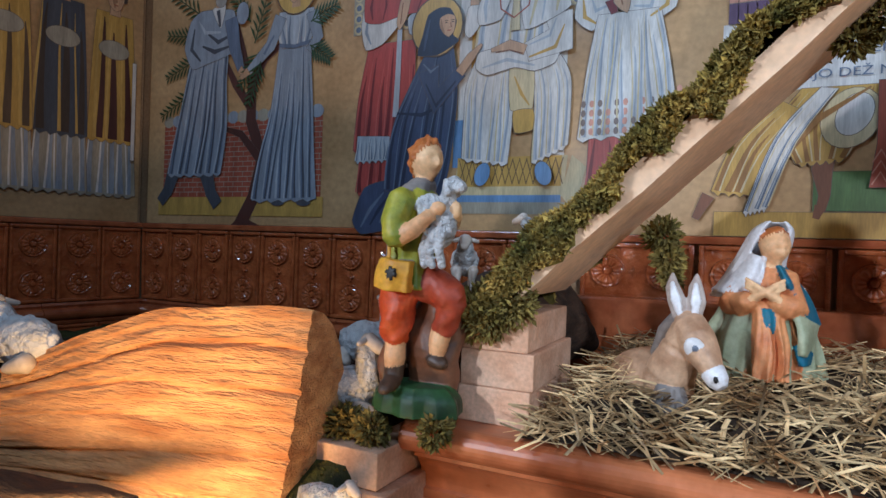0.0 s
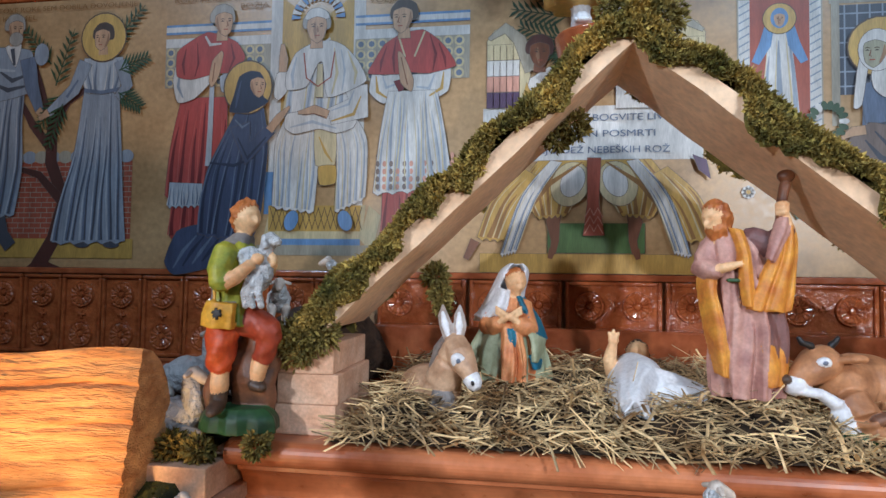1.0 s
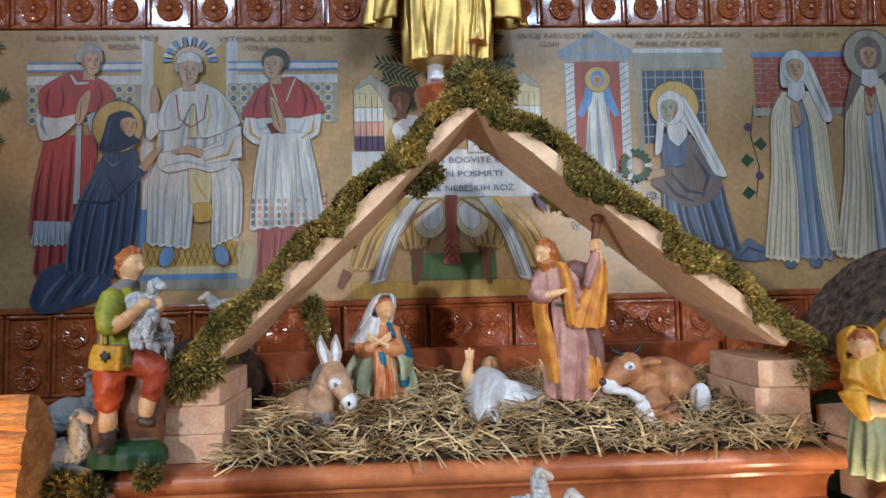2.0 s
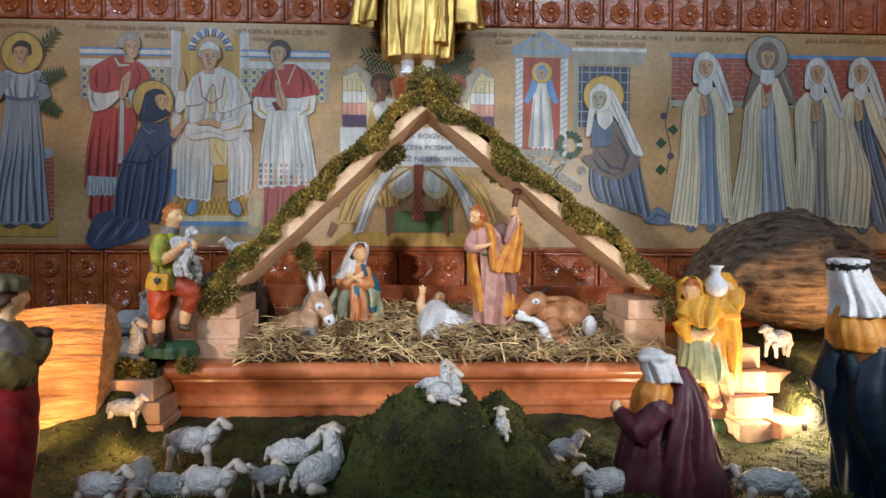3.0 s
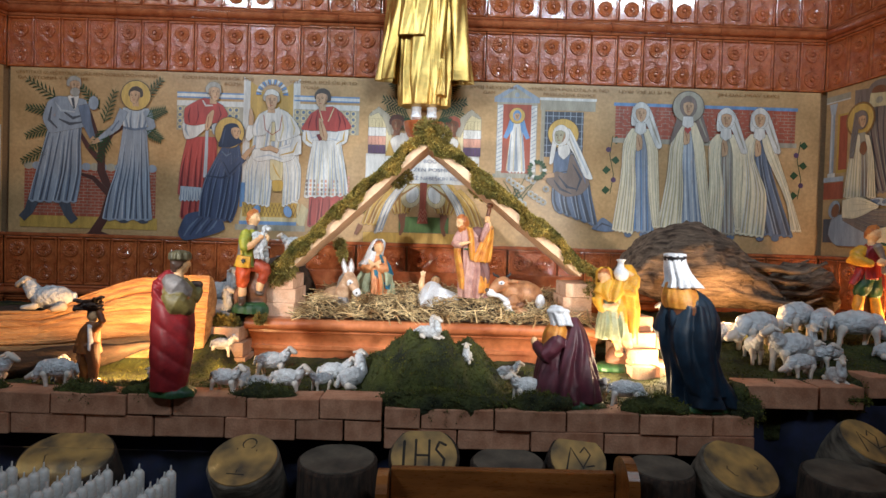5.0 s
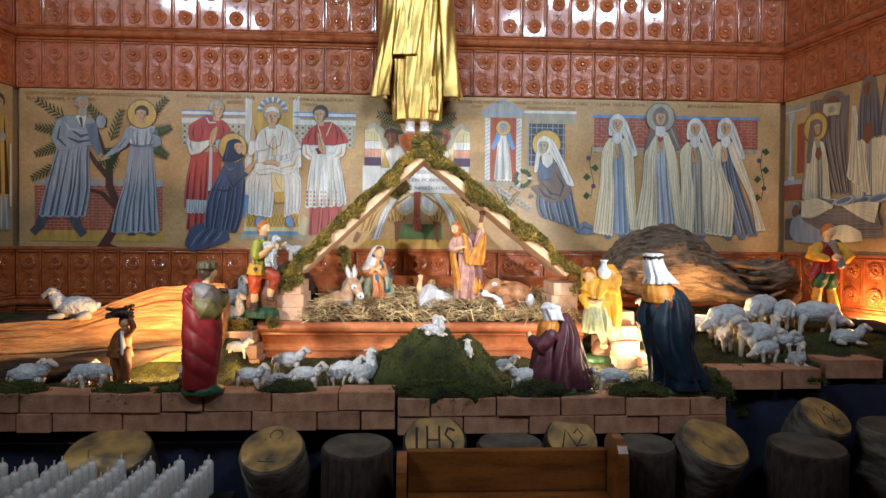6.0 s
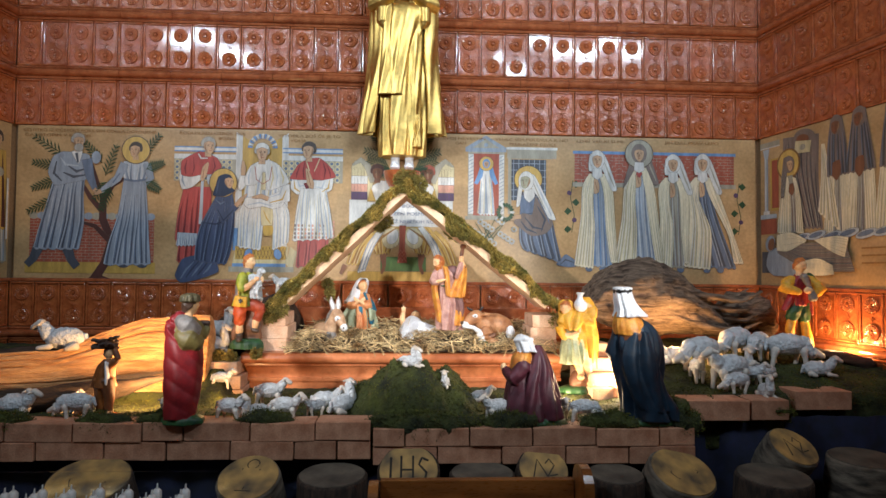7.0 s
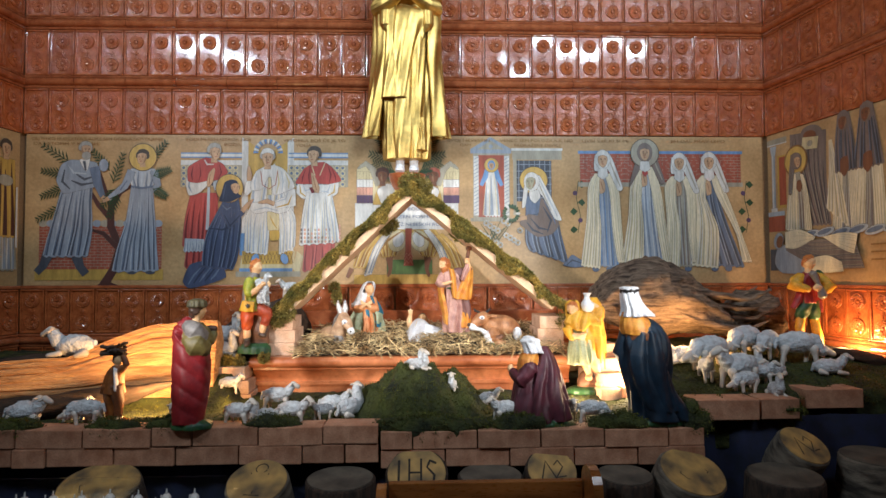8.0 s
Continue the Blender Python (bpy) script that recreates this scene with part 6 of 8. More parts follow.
def king_plum(bm):
    # kneeling and bent forward, the cloak rises over the back
    mound(bm, 0.112, 0.085, 0.024, 4)
    robe(bm, [(0.018, 0.006, 0, 0.098, 0.078, 1.1), (0.07, 0.006, 0, 0.092, 0.074, 1.1), (0.14, 0.010, 0, 0.072, 0.062, 1.0), (0.20, 0.018, 0, 0.050, 0.050, 0.8), (0.25, 0.020, 0.002, 0.030, 0.036, 0.5), (0.285, 0.016, 0.004, 0.012, 0.016, 0.3)], 0, 6, 0.09, 64, 1.2, None, 0, 1.0, 4.0)
    robe(bm, [(0.030, -0.052, 0.010, 0.050, 0.055, 1), (0.10, -0.055, 0.012, 0.046, 0.050, 1), (0.17, -0.048, 0.012, 0.040, 0.044, 0.7), (0.23, -0.030, 0.010, 0.032, 0.036, 0.4)], 0, 5, 0.10, 40, 1.0, None, 0, 2.0)
    tube(bm, [(-0.040, -0.034, 0.215), (-0.078, -0.030, 0.165), (-0.104, 0.012, 0.188)], [0.026, 0.028, 0.017], 0, 16, 1, 0.06)
    ball(bm, (-0.110, 0.018, 0.200), (0.013, 0.012, 0.017), 2)
    robe(bm, [(0.200, -0.052, -0.006, 0.036, 0.040, 0.6), (0.240, -0.046, -0.006, 0.036, 0.038, 0.6), (0.268, -0.038, -0.002, 0.024, 0.026, 0.3)], 1, 9, 0.05, 36)
    head3(bm, (-0.042, 0.004, 0.290), 0.029, 2, 3, (-0.6, 0.8, -0.3))
    robe(bm, [(0.262, -0.026, -0.010, 0.030, 0.030, 1), (0.285, -0.032, -0.006, 0.032, 0.032, 0.7), (0.306, -0.040, 0.0, 0.031, 0.032, 0.5), (0.322, -0.044, 0.004, 0.018, 0.019, 0.3)], 3, 6, 0.12, 40)
    tube(bm, [(-0.072, -0.012, 0.306), (-0.040, -0.034, 0.312), (-0.008, -0.010, 0.306)], 0.009, 3, 10)


figure("king_statue", "painted kneeling king figure in a plum cloak and white head cloth", "statue", (1.025, 0.415, 0.912), 0, king_plum, [F_PURPLE, F_OCHRE, F_SKIN, F_WHITE, F_GREEN], group="kings before the stable")


def king_navy(bm):
    # bent forward in a long navy cloak that trails behind, ochre collar, white veil under a dark crown
    mound(bm, 0.112, 0.075, 0.026, 5)
    robe(bm, [(0.018, 0.004, 0, 0.106, 0.076, 1.2), (0.06, -0.008, 0, 0.094, 0.072, 1.2), (0.13, -0.036, 0, 0.078, 0.066, 1.1), (0.22, -0.052, 0, 0.088, 0.064, 0.9), (0.30, -0.060, 0, 0.088, 0.060, 0.7), (0.355, -0.062, 0, 0.066, 0.052, 0.4), (0.395, -0.080, 0, 0.030, 0.032, 0.2)], 0, 6, 0.09, 72, 1.6, None, 0, 0.3, 5.0)
    sheet(bm, [(-0.105, -0.050, 0.34), (-0.130, -0.058, 0.25), (-0.110, -0.062, 0.15), (-0.070, -0.068, 0.06)], [(-0.030, -0.056, 0.34), (0.000, -0.060, 0.25), (0.014, -0.064, 0.15), (0.040, -0.068, 0.05)], 0, 2, 0.010, 0.012, 0.030)
    robe(bm, [(0.330, -0.088, -0.010, 0.058, 0.054, 0.4), (0.362, -0.090, -0.010, 0.060, 0.052, 0.5), (0.392, -0.096, -0.006, 0.050, 0.044, 0.4), (0.410, -0.100, -0.004, 0.040, 0.038, 0.3)], 1, 14, 0.03, 48)
    robe(bm, [(0.312, -0.078, -0.010, 0.056, 0.054, 0.4), (0.336, -0.080, -0.010, 0.060, 0.056, 0.4)], 2, 8, 0.03)
    head3(bm, (-0.110, 0.010, 0.450), 0.032, 6, 6, (-0.3, 1, -0.2))
    robe(bm, [(0.396, -0.084, -0.014, 0.054, 0.046, 1.4), (0.420, -0.092, -0.010, 0.044, 0.042, 1), (0.452, -0.104, -0.002, 0.037, 0.039, 0.5), (0.486, -0.110, 0.002, 0.032, 0.033, 0.4)], 3, 7, 0.12, 56)
    robe(bm, [(0.482, -0.110, 0.002, 0.034, 0.034, 0.5), (0.494, -0.110, 0.002, 0.036, 0.036, 0.5)], 4, 10, 0.04, 30)
    robe(bm, [(0.494, -0.110, 0.002, 0.031, 0.031, 1), (0.502, -0.110, 0.002, 0.034, 0.034, 1), (0.506, -0.110, 0.002, 0.020, 0.020, 1)], 3, 9, 0.07, 30)
    tube(bm, [(-0.120, 0.0, 0.34), (-0.140, 0.010, 0.26), (-0.120, 0.05, 0.23)], [0.028, 0.032, 0.022], 0, 16, 1, 0.06)


figure("king_statue", "painted king figure in a navy cloak and white veil", "statue", (1.468, 0.385, 0.915), 0, king_navy, [F_NAVY, F_OCHRE, F_BROWN, F_WHITE, F_BLACK, F_GREEN, F_BROWN], group="kings before the stable")


def jug_bearer(bm):
    # stoops with a jug on the shoulder, a heavy yellow cloak behind, bare legs on a rock
    for v in ball(bm, (0.030, 0.01, 0.050), (0.066, 0.050, 0.052), 3, None, 24):
        v.co += noise.noise_vector(v.co * 20) * 0.012
    mound(bm, 0.085, 0.06, 0.03, 7)
    tube(bm, [(0.010, -0.030, 0.085), (0.000, -0.020, 0.130), (-0.016, -0.014, 0.185), (-0.020, -0.004, 0.235)], [0.013, 0.019, 0.018, 0.028], 2, 16)
    tube(bm, [(0.052, -0.030, 0.055), (0.044, -0.026, 0.110), (0.022, -0.022, 0.170), (0.006, -0.006, 0.235)], [0.013, 0.019, 0.019, 0.030], 2, 16)
    ball(bm, (0.004, -0.044, 0.076), (0.015, 0.030, 0.013), 2)
    ball(bm, (0.048, -0.046, 0.046), (0.015, 0.030, 0.013), 2)
    robe(bm, [(0.130, -0.014, -0.004, 0.054, 0.044, 1.5), (0.19, -0.018, -0.004, 0.050, 0.042, 1.2), (0.25, -0.024, 0, 0.042, 0.036, 0.7), (0.30, -0.030, 0, 0.046, 0.038, 0.5), (0.345, -0.036, 0, 0.040, 0.032, 0.3)], 1, 7, 0.13, 64, 0.8)
    tube(bm, [(-0.066, -0.006, 0.262), (-0.026, -0.042, 0.256), (0.018, -0.006, 0.262)], 0.008, 2, 10)
    sheet(bm, [(-0.066, -0.020, 0.375), (-0.078, -0.030, 0.335), (-0.064, -0.040, 0.290)], [(0.030, -0.030, 0.375), (0.020, -0.046, 0.325), (-0.010, -0.050, 0.285)], 0, 2, 0.010, 0.016, 0.014)
    robe(bm, [(0.110, 0.048, 0.014, 0.046, 0.036, 1.5), (0.18, 0.044, 0.012, 0.050, 0.040, 1.3), (0.26, 0.034, 0.008, 0.052, 0.042, 1.0), (0.33, 0.024, 0.004, 0.052, 0.042, 0.7), (0.395, 0.030, 0.004, 0.046, 0.038, 0.5), (0.435, 0.036, 0.004, 0.020, 0.022, 0.3)], 0, 6, 0.13, 64, 1.2, None, 0, 0.8, 5.0)
    tube(bm, [(0.010, -0.020, 0.345), (0.052, -0.040, 0.330), (0.060, -0.034, 0.385)], [0.026, 0.028, 0.022], 0, 16, 1, 0.08)
    tube(bm, [(0.060, -0.034, 0.385), (0.030, -0.042, 0.405)], [0.012, 0.009], 2, 10)
    tube(bm, [(-0.062, -0.006, 0.345), (-0.086, -0.020, 0.295), (-0.070, -0.034, 0.250)], [0.026, 0.024, 0.014], 0, 16, 1, 0.08)
    tube(bm, [(-0.062, -0.034, 0.262), (-0.040, -0.044, 0.262), (-0.010, -0.048, 0.272)], [0.012, 0.011, 0.008], 2, 12)
    head3(bm, (-0.058, -0.018, 0.385), 0.030, 2, 5, (-0.6, -0.75, -0.45), curl=0.12)
    robe(bm, [(0.352, -0.044, 0.000, 0.044, 0.036, 0.6), (0.380, -0.052, 0.000, 0.036, 0.038, 0.4), (0.408, -0.056, -0.006, 0.032, 0.034, 0.3), (0.424, -0.056, -0.010, 0.014, 0.016, 0.2)], 0, 6, 0.06, 44, 0.9, (-60, 200), 0.006)
    robe(bm, [(0.372, 0.004, -0.040, 0.014, 0.014, 0), (0.386, 0.004, -0.040, 0.026, 0.026, 0), (0.408, 0.002, -0.040, 0.028, 0.028, 0), (0.428, 0.000, -0.040, 0.014, 0.014, 0), (0.446, 0.000, -0.040, 0.013, 0.013, 0), (0.456, 0.0, -0.040, 0.022, 0.022, 0)], 6, 1, 0.0, 28)


figure("water_bearer_statue", "painted figure in a yellow cloak carrying a white jug", "statue", (1.325, 0.905, 0.925), 0, jug_bearer, [F_YELLOW, F_SAGE, F_SKIN, F_ROCK, F_SKIN, F_HAIR, F_WHITE, F_GREEN])


def shepherd(bm):
    # in profile, one knee raised on a rock, a lamb held to the chest
    mound(bm, 0.074, 0.048, 0.044, 3)
    for v in ball(bm, (0.014, 0.026, 0.105), (0.048, 0.030, 0.095), 7, None, 26):
        v.co += noise.noise_vector(v.co * 22) * 0.014
    for v in ball(bm, (-0.052, 0.010, 0.080), (0.022, 0.024, 0.062), 7, (0, 8, 0), 20):
        v.co += noise.noise_vector(v.co * 26) * 0.010
    # standing leg: shoe, sock and baggy breeches
    tube(bm, [(-0.031, -0.024, 0.060), (-0.030, -0.022, 0.085), (-0.030, -0.020, 0.115)], [0.013, 0.018, 0.016], 4, 16)
    tube(bm, [(-0.030, -0.020, 0.112), (-0.032, -0.020, 0.130), (-0.030, -0.016, 0.170), (-0.024, -0.008, 0.215)], [0.020, 0.025, 0.030, 0.034], 0, 24, 1, 0.10)
    tube(bm, [(-0.028, -0.030, 0.052), (-0.024, -0.052, 0.046), (-0.022, -0.066, 0.042)], [0.015, 0.014, 0.010], 11, 14, 0.8)
    tube(bm, [(-0.030, -0.024, 0.052), (-0.030, -0.022, 0.074)], [0.016, 0.016], 11, 14)
    # raised leg
    tube(bm, [(-0.008, 0.004, 0.206), (0.030, 0.000, 0.200), (0.062, -0.004, 0.182)], [0.033, 0.029, 0.024], 8, 24, 1, 0.09)
    tube(bm, [(0.060, -0.004, 0.180), (0.050, 0.0, 0.152), (0.042, 0.002, 0.132)], [0.022, 0.020, 0.018], 8, 20, 1, 0.09)
    tube(bm, [(0.040, 0.002, 0.132), (0.036, 0.0, 0.108), (0.034, -0.002, 0.096)], [0.016, 0.015, 0.012], 4, 14)
    tube(bm, [(0.030, -0.002, 0.086), (0.048, -0.008, 0.080)], [0.015, 0.011], 11, 12, 0.8)
    # tunic, belt, waistcoat with a tail at the back
    robe(bm, [(0.195, -0.022, 0, 0.044, 0.042, 1.2), (0.225, -0.020, 0, 0.038, 0.038, 0.7), (0.245, -0.018, 0, 0.035, 0.036, 0.5), (0.29, -0.014, 0, 0.038, 0.040, 0.6), (0.335, -0.012, 0, 0.036, 0.040, 0.4), (0.358, -0.010, 0, 0.018, 0.020, 0.2)], 1, 9, 0.08, 64, 1.4)
    tube(bm, [(-0.056, -0.006, 0.238), (-0.020, -0.044, 0.232), (0.020, -0.006, 0.238)], 0.007, 2, 10)
    robe(bm, [(0.212, -0.046, 0.004, 0.020, 0.034, 1), (0.245, -0.036, 0.003, 0.022, 0.036, 0.6), (0.29, -0.028, 0.002, 0.026, 0.042, 0.5), (0.335, -0.020, 0, 0.028, 0.042, 0.3), (0.360, -0.010, 0, 0.020, 0.024, 0.2)], 2, 6, 0.07, 44, 1)
    robe(bm, [(0.346, -0.006, 0, 0.024, 0.026, 0.5), (0.360, -0.004, 0, 0.023, 0.024, 0.5), (0.368, -0.002, 0, 0.017, 0.018, 0.3)], 2, 7, 0.05, 30)
    sheet(bm, [(-0.046, -0.050, 0.243), (-0.050, -0.056, 0.220), (-0.052, -0.056, 0.196)], [(0.006, -0.050, 0.238), (0.008, -0.056, 0.218), (0.006, -0.056, 0.190)], 5, 1, 0.003, 0.008, 0.018, 0, 16, 12)
    tube(bm, [(-0.030, -0.050, 0.238), (-0.034, -0.044, 0.30), (-0.020, -0.010, 0.352)], 0.004, 5, 8, 0.5)
    for a in (20, 80, 140):
        cuboid(bm, (-0.010, -0.0012, -0.0022), (0.010, 0.0012, 0.0022), 0, 9, pose(-0.016, -0.0665, 0.220, 0, a, 0))
    # near arm: lime sleeve, bare forearm across the lamb
    tube(bm, [(-0.014, -0.040, 0.336), (-0.018, -0.056, 0.300), (-0.012, -0.060, 0.272)], [0.021, 0.022, 0.020], 1, 18, 1, 0.06)
    tube(bm, [(-0.010, -0.060, 0.274), (0.014, -0.058, 0.286), (0.038, -0.046, 0.310)], [0.015, 0.014, 0.010], 4, 14)
    ball(bm, (0.048, -0.040, 0.320), (0.013, 0.009, 0.010), 4)
    tube(bm, [(0.010, 0.030, 0.320), (0.040, 0.020, 0.296), (0.064, -0.010, 0.310)], [0.016, 0.014, 0.010], 4, 12)
    ball(bm, (0.066, -0.018, 0.318), (0.010, 0.009, 0.014), 4)
    # lamb
    for v in ball(bm, (0.028, -0.026, 0.318), (0.026, 0.022, 0.024), 6, (0, 20, 0), 26) + ball(bm, (0.046, -0.018, 0.288), (0.020, 0.020, 0.034), 6, (0, 20, 0), 24):
        v.co += noise.noise_vector(v.co * 95) * 0.004
    tube(bm, [(0.048, -0.018, 0.322), (0.056, -0.018, 0.345), (0.058, -0.018, 0.356)], [0.014, 0.013, 0.014], 6, 14)
    tube(bm, [(0.060, -0.018, 0.358), (0.078, -0.022, 0.352)], [0.014, 0.009], 6, 14)
    for s in (-1, 1):
        tube(bm, [(0.054, -0.018 + s * 0.012, 0.362), (0.060, -0.018 + s * 0.018, 0.342)], [0.005, 0.006], 6, 9)
    for x0, x1 in ((0.030, 0.022), (0.040, 0.036), (0.052, 0.052)):
        tube(bm, [(x0, -0.036, 0.285), (x1, -0.040, 0.255), (x1 + 0.004, -0.038, 0.232)], [0.008, 0.0065, 0.006], 6, 10)
    head3(bm, (0.004, -0.002, 0.397), 0.031, 4, 10, (1, -0.42, -0.06), back=-0.02, curl=0.30)


figure("shepherd_statue", "painted shepherd boy holding a lamb, one foot on a rock", "statue", (-0.190, 0.985, 1.108), 0, shepherd, [F_ORANGE, F_LIME, F_GREY, F_GREEN, F_SKIN, F_YELLOW, F_SHEEP, F_ROCK, F_RUST, F_BLACK, F_HAIR, F_BOOT], voxel=0.0021)


def mary(bm):
    # kneeling, head bent to one side, palms crossed on the chest, white hood and a turquoise mantle
    robe(bm, [(0, 0, 0, 0.084, 0.064, 1.2), (0.03, 0, 0, 0.082, 0.062, 1.1), (0.08, 0.0, 0, 0.072, 0.056, 1), (0.125, 0.002, 0, 0.056, 0.046, 0.6), (0.17, 0.004, 0, 0.036, 0.034, 0.3)], 0, 8, 0.09, 64, 0.8)
    robe(bm, [(0.002, 0.012, -0.020, 0.044, 0.056, 1.3), (0.05, 0.012, -0.020, 0.042, 0.052, 1.3), (0.09, 0.008, -0.020, 0.036, 0.048, 1), (0.13, 0.004, -0.014, 0.034, 0.042, 0.7), (0.182, 0.008, -0.004, 0.024, 0.028, 0.3)], 1, 9, 0.12, 64, 0.4)
    # white cape on one shoulder
    sheet(bm, [(-0.028, -0.006, 0.205), (-0.050, -0.012, 0.170), (-0.080, -0.014, 0.138)], [(0.004, -0.034, 0.200), (0.000, -0.046, 0.165), (-0.014, -0.052, 0.128)], 3, 1, 0.007, 0.014, 0.012)
    robe(bm, [(0.128, -0.034, 0.008, 0.046, 0.036, 0.8), (0.155, -0.024, 0.006, 0.042, 0.036, 0.8), (0.19, -0.008, 0.004, 0.034, 0.034, 0.5)], 3, 6, 0.06, 40)
    # turquoise mantle over the other shoulder and two hanging ends
    sheet(bm, [(0.020, -0.034, 0.186), (0.034, -0.046, 0.150), (0.042, -0.052, 0.128)], [(0.034, 0.010, 0.186), (0.068, -0.004, 0.140), (0.090, -0.006, 0.088)], 2, 1, 0.005, 0.014, 0.012)
    sheet(bm, [(0.036, -0.052, 0.124), (0.050, -0.058, 0.090), (0.054, -0.058, 0.045)], [(0.086, -0.014, 0.090), (0.082, -0.024, 0.070), (0.076, -0.030, 0.045)], 0, 1, 0.005, 0.010, 0.010)
    sheet(bm, [(0.048, -0.052, 0.058), (0.052, -0.056, 0.040), (0.058, -0.054, 0.026)], [(0.078, -0.022, 0.062), (0.080, -0.026, 0.046), (0.076, -0.030, 0.030)], 2, 1, 0.003, 0.008, 0.010)
    sheet(bm, [(0.000, -0.068, 0.116), (0.000, -0.070, 0.096), (0.008, -0.070, 0.078)], [(0.016, -0.066, 0.116), (0.020, -0.070, 0.096), (0.018, -0.070, 0.078)], 2, 1, 0.002, 0.004, 0.008, 0, 10, 8)
    # orange sleeves and crossed palms
    tube(bm, [(-0.022, -0.010, 0.165), (-0.044, -0.042, 0.118), (-0.014, -0.064, 0.128)], [0.020, 0.022, 0.015], 1, 18, 1, 0.07)
    tube(bm, [(0.034, -0.010, 0.165), (0.046, -0.044, 0.116), (0.020, -0.064, 0.128)], [0.020, 0.022, 0.015], 1, 18, 1, 0.07)
    for s in (-1, 1):
        tube(bm, [(0.004 + s * 0.020, -0.068, 0.130), (0.004 + s * 0.002, -0.074, 0.142), (0.004 - s * 0.014, -0.072, 0.152)], [0.0095, 0.0105, 0.007], 4, 12, 0.7)
        for k in range(3):
            tube(bm, [(0.004 - s * 0.010, -0.074, 0.152 - 0.005 * k), (0.004 - s * 0.028, -0.068, 0.164 - 0.007 * k)], [0.0042, 0.0032], 4, 8)
    head3(bm, (0.016, -0.022, 0.217), 0.029, 4, 5, (0.42, -0.86, -0.30), back=0.46, curl=0.03)
    robe(bm, [(0.170, -0.012, 0.006, 0.044, 0.036, 0.8), (0.195, -0.004, 0.004, 0.040, 0.036, 0.5), (0.222, 0.006, 0.000, 0.037, 0.036, 0.3), (0.246, 0.014, -0.006, 0.031, 0.034, 0.2), (0.260, 0.018, -0.010, 0.016, 0.020, 0.1)], 3, 7, 0.04, 60, 0.6, (-35, 238), 0.007)


figure("mary_statue", "painted kneeling woman in a white hood and turquoise mantle", "statue", (0.296, 1.31, 1.172), 0, mary, [F_SAGE, F_PEACH, F_TURQ, F_WHITE, F_SKIN, F_HAIR], voxel=0.002)


def joseph(bm):
    # bends forward over the child, one palm on the chest, the other raised round a staff
    robe(bm, [(0, 0.004, 0, 0.062, 0.050, 1.2), (0.06, 0.004, 0, 0.066, 0.050, 1.1), (0.14, 0.006, 0, 0.066, 0.046, 1), (0.22, -0.006, 0, 0.060, 0.042, 0.7), (0.29, -0.022, -0.002, 0.060, 0.042, 0.5), (0.328, -0.034, -0.004, 0.050, 0.036, 0.3), (0.350, -0.046, -0.008, 0.024, 0.024, 0.2)], 0, 8, 0.12, 80, 0.6, None, 0, 0, 4.0)
    robe(bm, [(0.075, 0.044, 0.004, 0.042, 0.042, 1), (0.14, 0.042, 0.004, 0.044, 0.044, 1), (0.20, 0.030, 0.004, 0.042, 0.042, 0.8)], 6, 6, 0.10, 48, 0.5)
    sheet(bm, [(0.020, -0.048, 0.110), (0.026, -0.056, 0.07), (0.030, -0.056, 0.030)], [(0.084, -0.008, 0.120), (0.092, -0.008, 0.08), (0.082, -0.010, 0.022)], 1, 1, 0.006, 0.012, 0.012, 2.0)
    sheet(bm, [(-0.082, -0.006, 0.280), (-0.102, -0.014, 0.240), (-0.092, -0.012, 0.16), (-0.070, -0.020, 0.05)], [(-0.062, -0.034, 0.270), (-0.066, -0.044, 0.22), (-0.052, -0.050, 0.15), (-0.040, -0.050, 0.04)], 1, 1, 0.006, 0.010, 0.012)
    sheet(bm, [(-0.040, -0.040, 0.352), (-0.028, -0.052, 0.30), (-0.026, -0.056, 0.24), (-0.018, -0.056, 0.19)], [(-0.010, -0.036, 0.350), (0.000, -0.052, 0.30), (0.004, -0.056, 0.24), (0.008, -0.056, 0.19)], 1, 1, 0.004, 0.008, 0.010)
    sheet(bm, [(0.066, -0.030, 0.350), (0.044, -0.044, 0.30), (0.016, -0.050, 0.235), (-0.008, -0.056, 0.184)], [(0.096, -0.026, 0.362), (0.104, -0.028, 0.32), (0.100, -0.026, 0.24), (0.092, -0.024, 0.178)], 1, 2, 0.008, 0.014, 0.014, 0.8)
    sheet(bm, [(0.056, -0.042, 0.372), (0.040, -0.052, 0.335), (0.028, -0.056, 0.290)], [(0.084, -0.040, 0.376), (0.076, -0.052, 0.335), (0.046, -0.056, 0.280)], 0, 1, 0.004, 0.008, 0.010, 0.4)
    tube(bm, [(0.010, -0.006, 0.335), (0.050, -0.016, 0.315), (0.080, -0.030, 0.350)], [0.026, 0.028, 0.020], 6, 18, 1, 0.05)
    tube(bm, [(0.080, -0.032, 0.350), (0.074, -0.036, 0.378), (0.068, -0.038, 0.392)], [0.015, 0.011, 0.013], 2, 14)
    for k in range(3):
        tube(bm, [(0.056, -0.040, 0.402 - 0.009 * k), (0.066, -0.050, 0.403 - 0.009 * k), (0.078, -0.040, 0.402 - 0.009 * k)], 0.0055, 2, 8)
    tube(bm, [(0.058, -0.038, 0.330), (0.066, -0.036, 0.400), (0.076, -0.034, 0.445)], [0.007, 0.010, 0.012], 4, 12)
    ball(bm, (0.078, -0.034, 0.462), (0.019, 0.014, 0.014), 4)
    tube(bm, [(-0.070, -0.004, 0.318), (-0.094, -0.020, 0.270), (-0.068, -0.048, 0.262)], [0.024, 0.025, 0.018], 0, 18, 1, 0.06)
